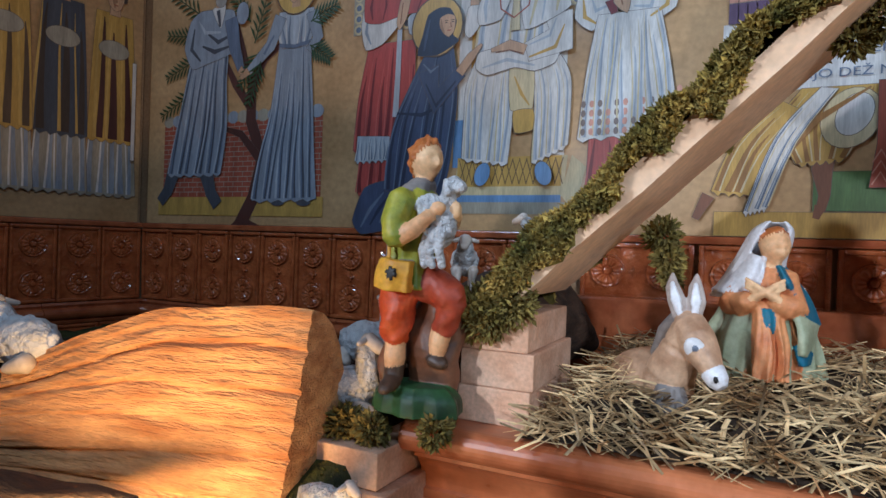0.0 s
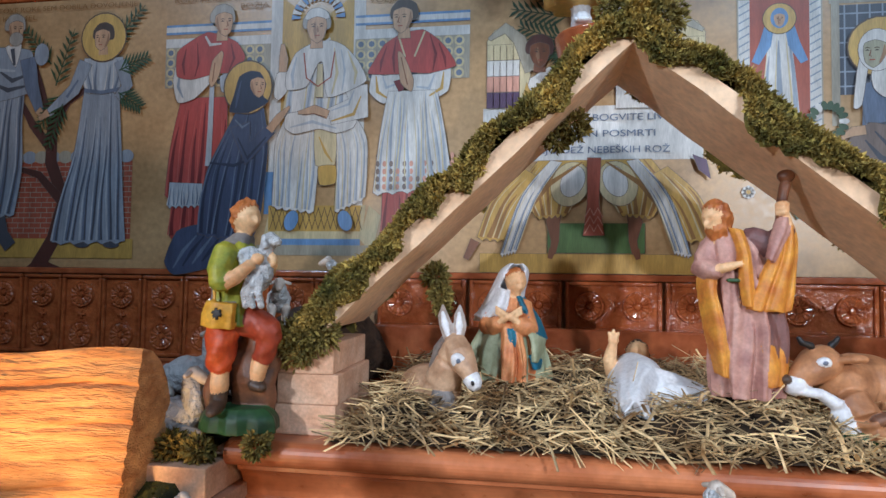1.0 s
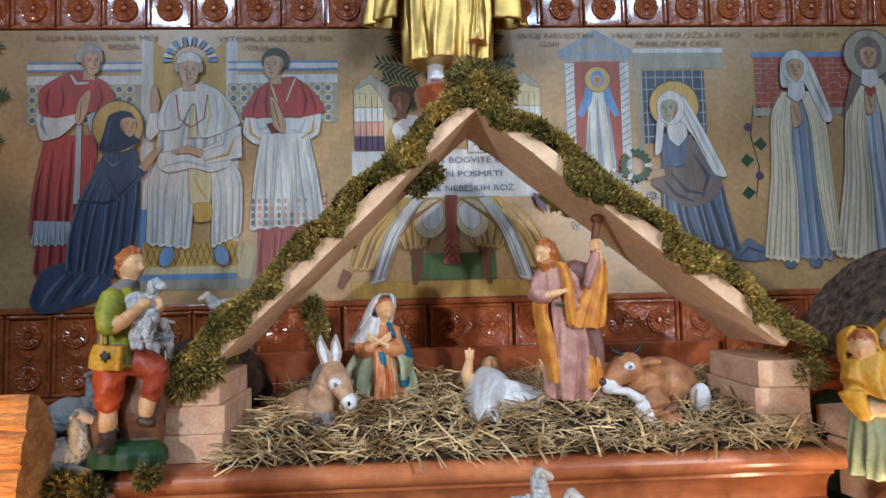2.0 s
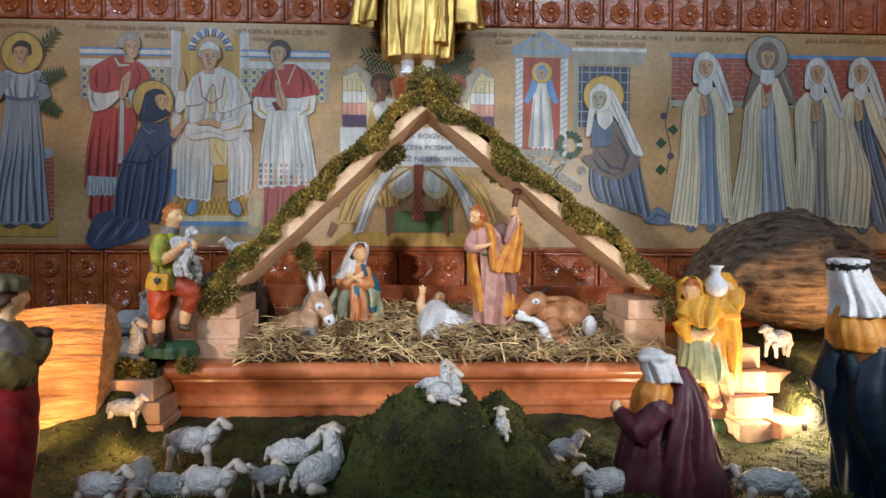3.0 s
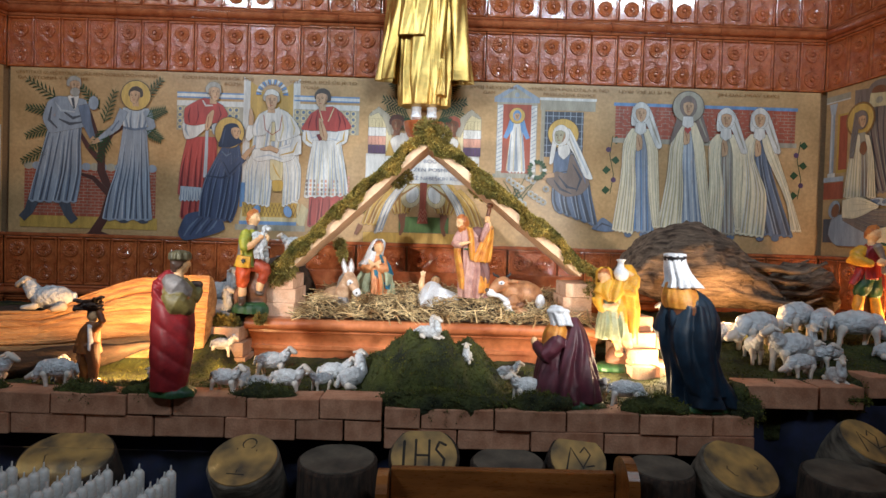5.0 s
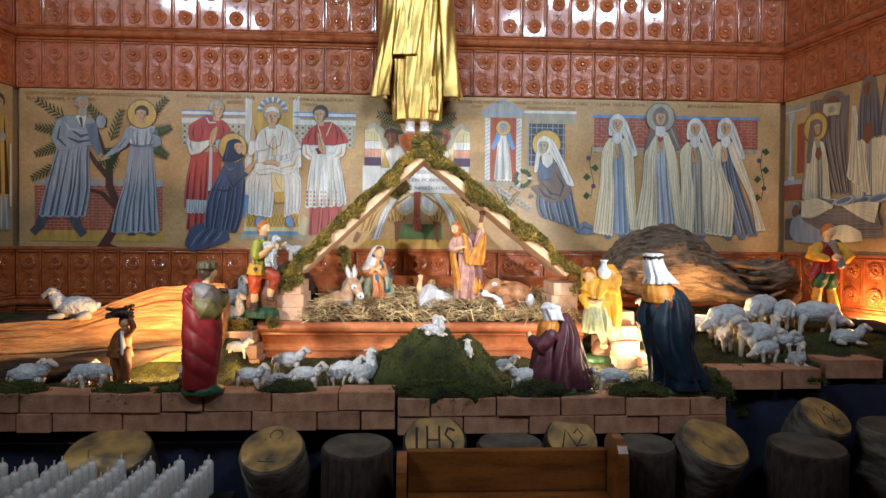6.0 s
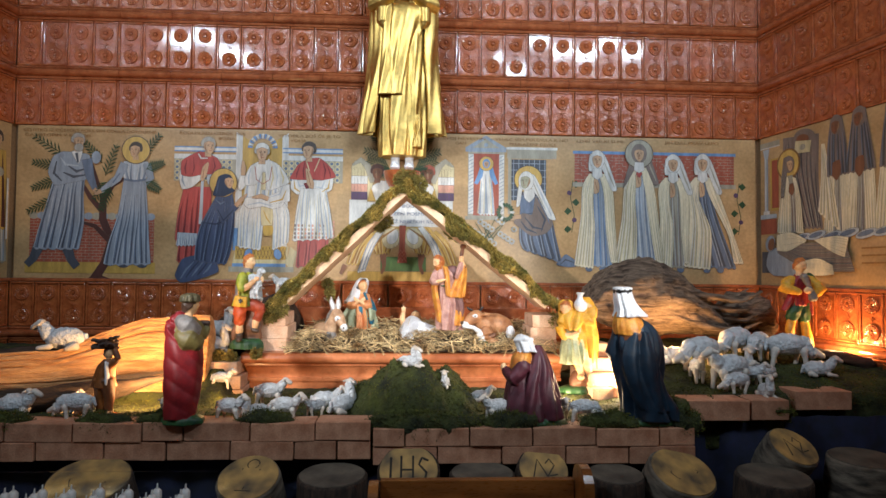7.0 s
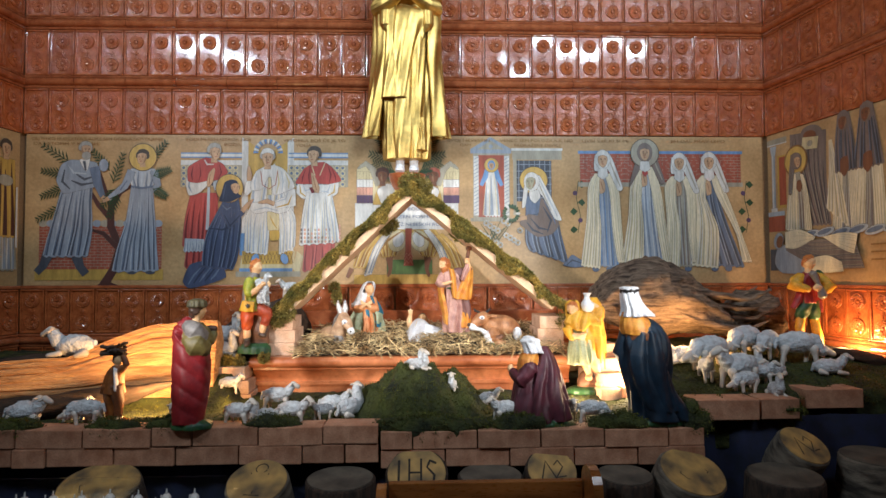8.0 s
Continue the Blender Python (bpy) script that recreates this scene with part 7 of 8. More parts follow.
    tube(bm, [(-0.070, -0.050, 0.266), (-0.048, -0.060, 0.272), (-0.026, -0.062, 0.278)], [0.013, 0.013, 0.008], 2, 12, 0.8)
    head3(bm, (-0.062, -0.022, 0.376), 0.034, 2, 3, (-0.84, -0.42, -0.36), True, long=0.25, curl=0.14)
    cuboid(bm, (-0.052, -0.062, 0.240), (-0.028, -0.050, 0.248), 0.002, 5)


figure("joseph_statue", "painted bearded man in mauve and ochre bent over a staff", "statue", (0.744, 1.12, 1.186), 0, joseph, [F_MAUVE, F_OCHRE, F_SKIN, F_HAIR, F_BROWN, F_GREEN, F_PLUMGREY], voxel=0.0022).scale = (0.84, 0.88, 0.88)


def infant(bm):
    # lies with feet to the front, a cloth drawn over the body with a loose corner to one side
    loops = []
    for k in range(37):
        u = k / 36
        y = 0.070 - 0.215 * u
        cx = -0.010 - 0.006 * u + 0.014 * math.sin(u * 5)
        w = 0.054 + 0.026 * math.sin(math.pi * min(1, u * 1.3)) - 0.022 * u
        h = 0.092 * (1 - 0.62 * u ** 1.4) + 0.010 * math.sin(math.pi * u)
        lp = []
        for i in range(56):
            a = 2 * math.pi * i / 56
            fold = 1 + 0.06 * math.sin(5 * a + 3 * u + 1.5 * noise.noise(Vector((u * 3, math.cos(a), math.sin(a))))) * (0.2 + u) + 0.03 * math.sin(13 * a - 4 * u) * u
            lp.append((cx + w * fold * math.cos(a), y + 0.014 * math.sin(3 * a) * u, 0.012 + h * fold * max(-0.1, math.sin(a))))
        loops.append(lp)
    rings(bm, loops, 0)
    loops = []
    for k in range(23):
        u = k / 22
        lp = []
        for i in range(32):
            a = 2 * math.pi * i / 32
            lp.append((0.0 + 0.118 * u, -0.020 - 0.020 * u + (0.058 - 0.026 * u) * math.cos(a) * (1 + 0.10 * math.sin(4 * a + u * 5)), 0.014 + (0.078 - 0.036 * u) * max(-0.1, math.sin(a)) * (1 + 0.10 * math.sin(7 * a + u * 6))))
        loops.append(lp)
    rings(bm, loops, 0)
    head3(bm, (0.012, 0.112, 0.094), 0.031, 1, 2, (-0.1, -0.85, 0.5), curl=0.06)
    tube(bm, [(-0.046, 0.056, 0.060), (-0.056, 0.044, 0.092), (-0.050, 0.036, 0.124)], [0.018, 0.015, 0.010], 1, 14)
    ball(bm, (-0.049, 0.034, 0.134), (0.012, 0.007, 0.012), 1)
    for k in (-1, 0, 1):
        tube(bm, [(-0.049 + k * 0.007, 0.034, 0.141), (-0.049 + k * 0.010, 0.032, 0.150 + 0.006 * (k == 0))], [0.0046, 0.0036], 1, 8)


figure("infant_statue", "painted infant wrapped in a white cloth lying on the straw", "statue", (0.572, 1.225, 1.135), 0, infant, [F_WHITE, F_SKIN, F_DARKHAIR], 0.0, voxel=0.0022)


def donkey(bm):
    for v in ball(bm, (-0.060, 0.07, 0.034), (0.060, 0.09, 0.046), 0, (0, 0, 30), 26):
        v.co += noise.noise_vector(v.co * 14) * 0.006
    tube(bm, [(-0.030, 0.02, 0.020), (-0.020, 0.004, 0.060), (-0.006, -0.010, 0.096), (0.006, -0.016, 0.126)], [0.042, 0.038, 0.031, 0.027], 0, 22, 1, 0.02)
    tube(bm, [(0.004, -0.012, 0.134), (0.016, -0.026, 0.116), (0.032, -0.038, 0.090), (0.044, -0.046, 0.070)], [0.027, 0.030, 0.024, 0.016], 0, 22, 0.9)
    tube(bm, [(0.042, -0.046, 0.072), (0.050, -0.052, 0.060)], [0.018, 0.016], 1, 18)
    ball(bm, (0.047, -0.0690, 0.066), (0.003, 0.003, 0.006), 2, (0, 0, 0), 10)
    ball(bm, (0.016, -0.0520, 0.106), (0.015, 0.006, 0.016), 1, (20, 0, 0), 16)
    ball(bm, (0.018, -0.0580, 0.106), (0.0045, 0.003, 0.0045), 4, (20, 0, 0), 10)
    for x0, dx in ((-0.010, -0.012), (0.012, 0.000)):
        tube(bm, [(x0, -0.012, 0.146), (x0 + dx * 0.6 + 0.002, -0.008, 0.170), (x0 + dx, -0.004, 0.192), (x0 + dx * 1.1, -0.002, 0.212)], [0.010, 0.014, 0.011, 0.003], 5, 16, 0.55)
        tube(bm, [(x0, -0.019, 0.152), (x0 + dx * 0.6 + 0.002, -0.0165, 0.172), (x0 + dx, -0.011, 0.198)], [0.004, 0.008, 0.003], 1, 10, 0.4)
    robe(bm, [(0.0, -0.016, -0.022, 0.028, 0.020, 1), (0.02, -0.018, -0.020, 0.026, 0.020, 1), (0.040, -0.020, -0.016, 0.020, 0.018, 0.5)], 3, 7, 0.08, 30)
    ball(bm, (0.004, -0.056, 0.004), (0.016, 0.013, 0.012), 2)
    tube(bm, [(-0.012, 0.004, 0.150), (-0.034, 0.018, 0.120), (-0.050, 0.032, 0.080)], [0.010, 0.011, 0.008], 3, 10)


figure("donkey_figure", "painted grey-brown donkey lying in the straw", "animal figure", (0.193, 1.145, 1.130), 0, donkey, [F_TAUPE, F_WHITE, F_BLACK, F_GREY, F_EYE, F_EAR], voxel=0.0018)


def cow(bm):
    for v in ball(bm, (0.095, 0.05, 0.045), (0.100, 0.060, 0.064), 0, (0, 0, 8), 28):
        v.co += noise.noise_vector(v.co * 12) * 0.010
    tube(bm, [(0.060, 0.030, 0.050), (0.030, 0.012, 0.066), (0.004, -0.002, 0.090)], [0.058, 0.048, 0.036], 0, 22, 1, 0.03)
    tube(bm, [(0.006, -0.006, 0.100), (-0.016, -0.018, 0.094), (-0.040, -0.028, 0.080), (-0.056, -0.034, 0.070)], [0.035, 0.035, 0.027, 0.020], 0, 22, 0.95)
    tube(bm, [(-0.052, -0.036, 0.062), (-0.068, -0.040, 0.058)], [0.021, 0.017], 1, 18)
    ball(bm, (-0.078, -0.042, 0.070), (0.011, 0.014, 0.010), 5, seg=14)
    ball(bm, (-0.014, -0.0490, 0.104), (0.013, 0.006, 0.009), 1, None, 14)
    ball(bm, (-0.015, -0.0550, 0.103), (0.004, 0.003, 0.004), 4, None, 12)
    tube(bm, [(-0.056, -0.046, 0.052), (-0.022, -0.048, 0.048), (0.006, -0.050, 0.030), (0.018, -0.052, -0.002), (0.026, -0.050, -0.030)], [0.010, 0.013, 0.016, 0.018, 0.018], 1, 14, 0.8)
    for s in (-1, 1):
        tube(bm, [(-0.006 + 0.020 * s, 0.010 * s - 0.016, 0.130), (-0.010 + 0.034 * s, 0.014 * s - 0.016, 0.136), (-0.010 + 0.040 * s, 0.014 * s - 0.016, 0.146)], [0.007, 0.006, 0.004], 2, 10)
    tube(bm, [(0.014, -0.036, 0.106), (0.034, -0.046, 0.112), (0.054, -0.044, 0.112)], [0.008, 0.014, 0.010], 0, 14, 0.7)
    tube(bm, [(0.040, -0.030, 0.030), (0.052, -0.054, 0.010), (0.054, -0.060, -0.014), (0.090, -0.056, -0.020)], [0.032, 0.026, 0.020, 0.016], 0, 16)
    tube(bm, [(0.060, -0.066, 0.006), (0.080, -0.064, 0.014)], [0.012, 0.012], 6, 12)
    ball(bm, (0.165, -0.012, 0.022), (0.022, 0.026, 0.034), 1, None, 14)
    tube(bm, [(-0.01, -0.055, -0.026), (0.09, -0.060, -0.026)], [0.018, 0.016], 3, 12, 0.6)


figure("cow_figure", "painted brown cow with a white muzzle lying in the straw", "animal figure", (0.885, 1.14, 1.152), 0, cow, [F_COW, F_WHITE, F_BLACK, F_GREEN, F_EYE, F_BOOT, F_ROCK], voxel=0.002)


def fiddler(bm):
    # stands with legs apart beside a tree stump, elbows out, playing a pipe
    mound(bm, 0.075, 0.05, 0.03, 5)
    for v in ball(bm, (0.040, 0.03, 0.10), (0.030, 0.028, 0.115), 6, None, 20):
        v.co += noise.noise_vector(v.co * 26) * 0.012
    tube(bm, [(-0.050, -0.010, 0.085), (-0.048, -0.006, 0.130), (-0.038, 0.0, 0.185)], [0.016, 0.022, 0.020], 2, 16, 1, 0.06)
    tube(bm, [(0.040, -0.022, 0.022), (0.036, -0.014, 0.090), (0.024, 0.0, 0.175)], [0.018, 0.023, 0.020], 2, 16, 1, 0.06)
    for v in ball(bm, (-0.050, 0.0, 0.055), (0.026, 0.026, 0.045), 6, None, 16):
        v.co += noise.noise_vector(v.co * 26) * 0.010
    ball(bm, (-0.052, -0.028, 0.088), (0.018, 0.032, 0.014), 6)
    ball(bm, (0.044, -0.042, 0.034), (0.018, 0.032, 0.014), 6)
    tube(bm, [(-0.040, 0.0, 0.185), (-0.026, 0.0, 0.215), (-0.012, 0.0, 0.255)], [0.027, 0.032, 0.032], 1, 20, 1, 0.07)
    tube(bm, [(0.026, 0.0, 0.178), (0.020, 0.0, 0.215), (0.012, 0.0, 0.255)], [0.027, 0.032, 0.032], 1, 20, 1, 0.07)
    robe(bm, [(0.250, -0.002, 0, 0.044, 0.036, 0.8), (0.30, -0.002, 0, 0.042, 0.036, 0.5), (0.355, 0.004, 0, 0.050, 0.038, 0.4), (0.385, 0.008, 0, 0.040, 0.032, 0.3), (0.405, 0.008, 0, 0.020, 0.020, 0.2)], 3, 8, 0.07)
    sheet(bm, [(-0.050, -0.004, 0.32), (-0.070, -0.004, 0.27), (-0.092, -0.004, 0.225)], [(-0.026, -0.020, 0.31), (-0.040, -0.020, 0.26), (-0.066, -0.014, 0.220)], 3, 1, 0.005, 0.008, 0.010)
    sheet(bm, [(0.034, -0.020, 0.30), (0.044, -0.018, 0.25), (0.052, -0.014, 0.20)], [(0.054, 0.0, 0.30), (0.064, 0.0, 0.25), (0.070, 0.0, 0.21)], 3, 1, 0.005, 0.008, 0.010)
    tube(bm, [(-0.038, 0, 0.375), (-0.090, -0.020, 0.335), (-0.030, -0.054, 0.315)], [0.024, 0.028, 0.016], 0, 18, 1, 0.08)
    tube(bm, [(0.050, 0, 0.375), (0.094, -0.024, 0.325), (0.040, -0.056, 0.305)], [0.024, 0.028, 0.016], 0, 18, 1, 0.08)
    tube(bm, [(-0.014, -0.062, 0.392), (0.010, -0.066, 0.340), (0.030, -0.064, 0.285)], [0.018, 0.010, 0.022], 7, 14)
    ball(bm, (0.006, -0.068, 0.322), (0.024, 0.014, 0.018), 4)
    tube(bm, [(0.055, 0.010, 0.395), (0.076, 0.004, 0.375), (0.070, 0.006, 0.345)], [0.016, 0.016, 0.010], 1, 14)
    head3(bm, (-0.002, -0.014, 0.442), 0.032, 4, 8, (0.5, -0.85, -0.2), curl=0.28)


figure("musician_statue", "painted musician in yellow sleeves and green breeches playing a pipe", "statue", (2.445, 1.02, 1.075), 0, fiddler, [F_YELLOW, F_GREEN, F_YELLOW, F_RED, F_SKIN, F_OLIVE, F_ROCK, F_GREY, F_HAIR])


def bundle_woman(bm):
    # brown figure in profile with a load of sticks on the head
    mound(bm, 0.055, 0.04, 0.02, 0)
    tube(bm, [(-0.012, 0.0, 0.02), (-0.016, 0.0, 0.09), (-0.012, 0.0, 0.14)], [0.014, 0.024, 0.034], 0, 16, 1, 0.06)
    tube(bm, [(0.018, -0.010, 0.02), (0.020, -0.010, 0.08), (0.006, -0.006, 0.14)], [0.012, 0.018, 0.030], 5, 16, 1, 0.06)
    ball(bm, (0.024, -0.024, 0.02), (0.014, 0.022, 0.010), 1)
    robe(bm, [(0.115, -0.006, 0, 0.040, 0.034, 1), (0.155, -0.006, 0, 0.034, 0.030, 0.8), (0.195, 0.002, 0, 0.028, 0.026, 0.4), (0.218, 0.006, 0, 0.014, 0.016, 0.2)], 0, 6, 0.07)
    sheet(bm, [(0.006, -0.028, 0.212), (0.010, -0.034, 0.170), (0.012, -0.034, 0.130)], [(0.016, -0.024, 0.208), (0.022, -0.028, 0.165), (0.024, -0.028, 0.125)], 4, 1, 0.002, 0.004, 0.010, 0, 12, 10)
    head3(bm, (0.010, 0, 0.238), 0.021, 1, 2, (0.9, -0.4))
    for k in range(20):
        a = k * 2.4
        tube(bm, [(-0.006 + 0.046 * math.cos(a), 0.032 * math.sin(a), 0.258 + 0.009 * (k % 4)), (-0.006 - 0.046 * math.cos(a + 0.7), -0.032 * math.sin(a + 0.7), 0.262 + 0.009 * (k % 5))], 0.006, 2, 6)
    tube(bm, [(0.022, -0.012, 0.195), (0.046, -0.012, 0.222), (0.034, -0.008, 0.254)], [0.013, 0.012, 0.009], 0, 12)


figure("bundle_bearer_statue", "small brown figure carrying a bundle of sticks on its head", "statue", (-0.56, 0.44, 0.918), 0, bundle_woman, [F_TAN, F_SKIN, F_DARKHAIR, F_OLIVE, F_WHITE, F_BROWN], voxel=0.0022)


def gilt_saint(bm):
    # tall gilt figure; feet bare, mantle open over a pleated gown
    for s in (-1, 1):
        ball(bm, (s * 0.038, -0.02, 0.022), (0.027, 0.062, 0.024), 1)
        tube(bm, [(s * 0.038, 0.0, 0.03), (s * 0.038, 0.01, 0.10)], [0.024, 0.026], 1)
        for k in range(4):
            ball(bm, (s * 0.038 - 0.016 + k * 0.011, -0.076, 0.012), (0.006, 0.012, 0.007), 1, seg=8)
    robe(bm, [(0.075, 0, 0, 0.115, 0.072, 1.4), (0.25, 0, 0, 0.125, 0.075, 1.2), (0.50, 0, -0.005, 0.130, 0.078, 0.9), (0.80, 0, 0, 0.135, 0.078, 0.5), (1.05, 0, 0, 0.15, 0.078, 0.3), (1.14, 0, 0, 0.06, 0.05, 0.1)], 0, 9, 0.05, 72, 0.06, wave=1.0)
    robe(bm, [(0.20, 0.0, 0.01, 0.225, 0.07, 1.4), (0.30, 0.0, 0.01, 0.215, 0.078, 1.2), (0.60, 0.0, 0.008, 0.185, 0.086, 0.9), (0.85, 0, 0.004, 0.185, 0.092, 0.6), (1.05, 0, 0, 0.17, 0.088, 0.4), (1.15, 0, 0, 0.075, 0.06, 0.2)], 0, 7, 0.045, 72, 0.12, (-52, 232), 0.012, 0.7, 1.2)
    robe(bm, [(0.40, -0.055, -0.045, 0.09, 0.05, 1), (0.62, -0.03, -0.046, 0.085, 0.05, 1), (0.84, 0.0, -0.05, 0.11, 0.055, 0.7), (0.90, 0.0, -0.04, 0.10, 0.05, 0.4)], 0, 5, 0.07, 44, 0.3, (190, 352), 0.008, 1.2, 1.6)
    robe(bm, [(0.12, 0.075, -0.05, 0.028, 0.03, 1), (0.24, 0.082, -0.05, 0.022, 0.03, 1), (0.30, 0.085, -0.05, 0.012, 0.02, 1)], 0, 5, 0.12, 24)
    for s in (-1, 1):
        tube(bm, [(s * 0.13, 0, 1.03), (s * 0.155, -0.05, 0.90), (s * 0.04, -0.12, 0.945)], [0.05, 0.05, 0.03], 0, 12)
        ball(bm, (s * 0.025, -0.135, 0.95), (0.032, 0.022, 0.026), 1)
        tube(bm, [(s * 0.11, -0.06, 0.92), (s * 0.115, -0.065, 0.80), (s * 0.10, -0.06, 0.77)], [0.035, 0.028, 0.012], 0, 10)
    ball(bm, (0, -0.01, 1.26), (0.065, 0.075, 0.09), 1)
    robe(bm, [(1.08, 0, 0.01, 0.13, 0.085, 0.6), (1.18, 0, 0.01, 0.088, 0.08, 0.4), (1.28, 0, 0.01, 0.082, 0.085, 0.3), (1.36, 0, 0.01, 0.05, 0.05, 0.2)], 0, 7, 0.04, 40, 0.4, (-55, 235), 0.008)


figure("gilt_saint_statue", "tall gilt robed statue standing against the tiled wall", "statue", (0.502, 1.47, 2.015), 0, gilt_saint, [GOLD, F_WHITE], 0.001)
bm = bmesh.new()
robe(bm, [(1.90, 0.502, 1.53, 0.05, 0.06, 0), (1.96, 0.502, 1.50, 0.09, 0.09, 0), (2.012, 0.502, 1.485, 0.105, 0.108, 0)], 0, 1, 0.0, 28)
thing("statue_bracket", "stone bracket under the gilt statue", "bracket", data=mesh_of("statue_bracket", bm, GLAZE_RAIL))


# ---- sheep ----
def sheep_mesh(kind):
    """A plaster sheep 0.1 m long that faces -x."""
    bm = bmesh.new()
    lie = kind in ("lying", "lying_up")
    bz = 0.026 if lie else 0.052
    for v in ball(bm, (0.005, 0, bz), (0.043, 0.022, 0.024), 0, None, 20):
        v.co += noise.noise_vector(v.co * 120) * 0.0035
    hx, hz = (-0.052, bz + 0.030) if kind != "grazing" else (-0.058, bz - 0.020)
    if kind == "lying_up":
        hx, hz = -0.030, bz + 0.052
    neck = [(-0.028, 0, bz + 0.006), (hx + 0.008, 0, hz - 0.004)]
    tube(bm, neck, [0.017, 0.012], 0, 10)
    tube(bm, [(hx + 0.006, 0, hz + 0.003), (hx - 0.014, 0.002, hz - 0.007)], [0.0105, 0.0065], 1, 9)
    for s in (-1, 1):
        tube(bm, [(hx + 0.006, s * 0.008, hz + 0.004), (hx + 0.009, s * 0.019, hz + 0.001)], [0.004, 0.003], 1, 6)
        if lie:
            tube(bm, [(-0.02, s * 0.014, 0.010), (-0.045, s * 0.016, 0.006)], [0.007, 0.005], 1, 7)
            tube(bm, [(0.035, s * 0.016, 0.012), (0.018, s * 0.024, 0.006)], [0.010, 0.005], 1, 7)
        else:
            for x, sw in ((-0.025, -0.004 * s), (0.034, 0.005 * s)):
                tube(bm, [(x, s * 0.012, bz - 0.012), (x + sw, s * 0.012, 0.022), (x + sw * 1.6, s * 0.012, 0.002)], [0.010, 0.0055, 0.005], 1, 7)
    tube(bm, [(0.046, 0, bz + 0.008), (0.053, 0, bz - 0.014)], [0.006, 0.004], 0, 7)
    return mesh_of("sheep", bm, [F_SHEEP, F_FACE_SHEEP])


SHEEP = {k: sheep_mesh(k) for k in ("standing", "grazing", "lying", "lying_up")}
SAYS = {"standing": "white plaster sheep standing on the moss", "grazing": "white plaster sheep grazing on the moss", "lying": "white plaster sheep lying on the moss", "lying_up": "small white plaster lamb resting with raised head"}


def sheep(kind, x, y, turn, scale=1.0, z=None, group="flock on the moss"):
    ob = thing("sheep_figure", SAYS[kind], "sheep figure", pose(x, y, (rise(x, y) - 0.002) if z is None else z, 0, 0, turn), group, data=SHEEP[kind])
    ob.scale = (scale,) * 3


for row in (("standing", -0.85, 0.385, 185, 1.35), ("standing", -0.92, 0.50, 170, 1.2), ("lying_up", -0.90, 0.56, 190, 0.95), ("standing", -0.745, 0.53, 175, 1.05), ("grazing", -0.645, 0.40, 8, 1.25), ("lying_up", -0.62, 0.475, 195, 1.4),
            ("standing", -0.318, 0.40, 95, 1.05), ("standing", -0.09, 0.385, 165, 1.1), ("grazing", -0.07, 0.50, 100, 1.05), ("lying", -0.005, 0.49, 172, 1.15), ("standing", 0.0, 0.62, 182, 1.25), ("standing", 0.105, 0.41, 170, 1.15),
            ("lying", 0.22, 0.66, 190, 1.25), ("standing", 0.20, 0.485, 35, 0.85), ("lying_up", 0.305, 0.51, 235, 1.45), ("lying_up", 0.553, 0.66, 200, 1.0), ("lying_up", 0.572, 0.54, 150, 0.9), ("lying_up", 0.70, 0.58, 80, 0.85),
            ("standing", 0.885, 0.40, 20, 1.1), ("lying", 0.85, 0.60, 200, 0.95), ("grazing", 1.22, 0.40, 172, 1.15), ("standing", 1.145, 0.46, 95, 1.0), ("standing", -0.255, 0.84, 175, 0.95)):
    sheep(*row)
for row in (("lying", 1.745, 0.85, 10, 1.6), ("grazing", 1.843, 0.786, 20, 2.0), ("grazing", 2.063, 0.90, 30, 2.05), ("lying_up", 2.05, 0.80, 100, 1.2), ("grazing", 2.167, 0.89, 40, 1.7), ("grazing", 2.28, 0.834, 172, 2.0), ("lying", 2.36, 0.745, 172, 1.4),
            ("standing", 1.885, 0.62, 15, 1.9), ("standing", 1.786, 0.69, 80, 1.3), ("grazing", 1.877, 0.54, 12, 1.15), ("standing", 2.00, 0.648, 165, 1.1), ("lying_up", 1.979, 0.50, 85, 1.1), ("lying", 2.097, 0.72, 15, 1.15), ("lying", 1.95, 0.74, 10, 1.3)):
    sheep(*row, group="flock in the raised pasture")
sheep("standing", 1.575, 0.99, 20, 1.05, 1.105, "flock in the raised pasture")
sheep("lying", -0.905, 0.79, 0, 1.95, 1.120, "sheep above the split log")
sheep("standing", -0.12, 1.42, 10, 1.1, 1.345, "sheep behind the shepherd")
sheep("standing", -0.190, 1.15, 115, 1.15, 1.285, "sheep behind the shepherd")
sheep("lying_up", -0.335, 1.00, 190, 1.5, 1.085, "sheep behind the shepherd")
sheep("lying_up", -0.345, 1.10, 170, 1.7, 1.14, "sheep behind the shepherd")
# mossy bank that carries the sheep behind the shepherd
make_bark_strip([(-0.42, 1.18, 1.06), (-0.24, 1.24, 1.19), (-0.14, 1.40, 1.24), (-0.06, 1.46, 1.18)], [0.10, 0.12, 0.11, 0.06], "bark_bank", "dark bark bank behind the brick stack", BARK, 0.1, 18, 0.9)
# mossy support of the sheep above the log
make_bark_strip([(-1.25, 0.80, 1.03), (-1.0, 0.82, 1.06), (-0.70, 0.86, 1.09)], [0.08, 0.085, 0.07], "bark_bank", "dark bark bank behind the split log", BARK, 0.1, 18, 0.9)


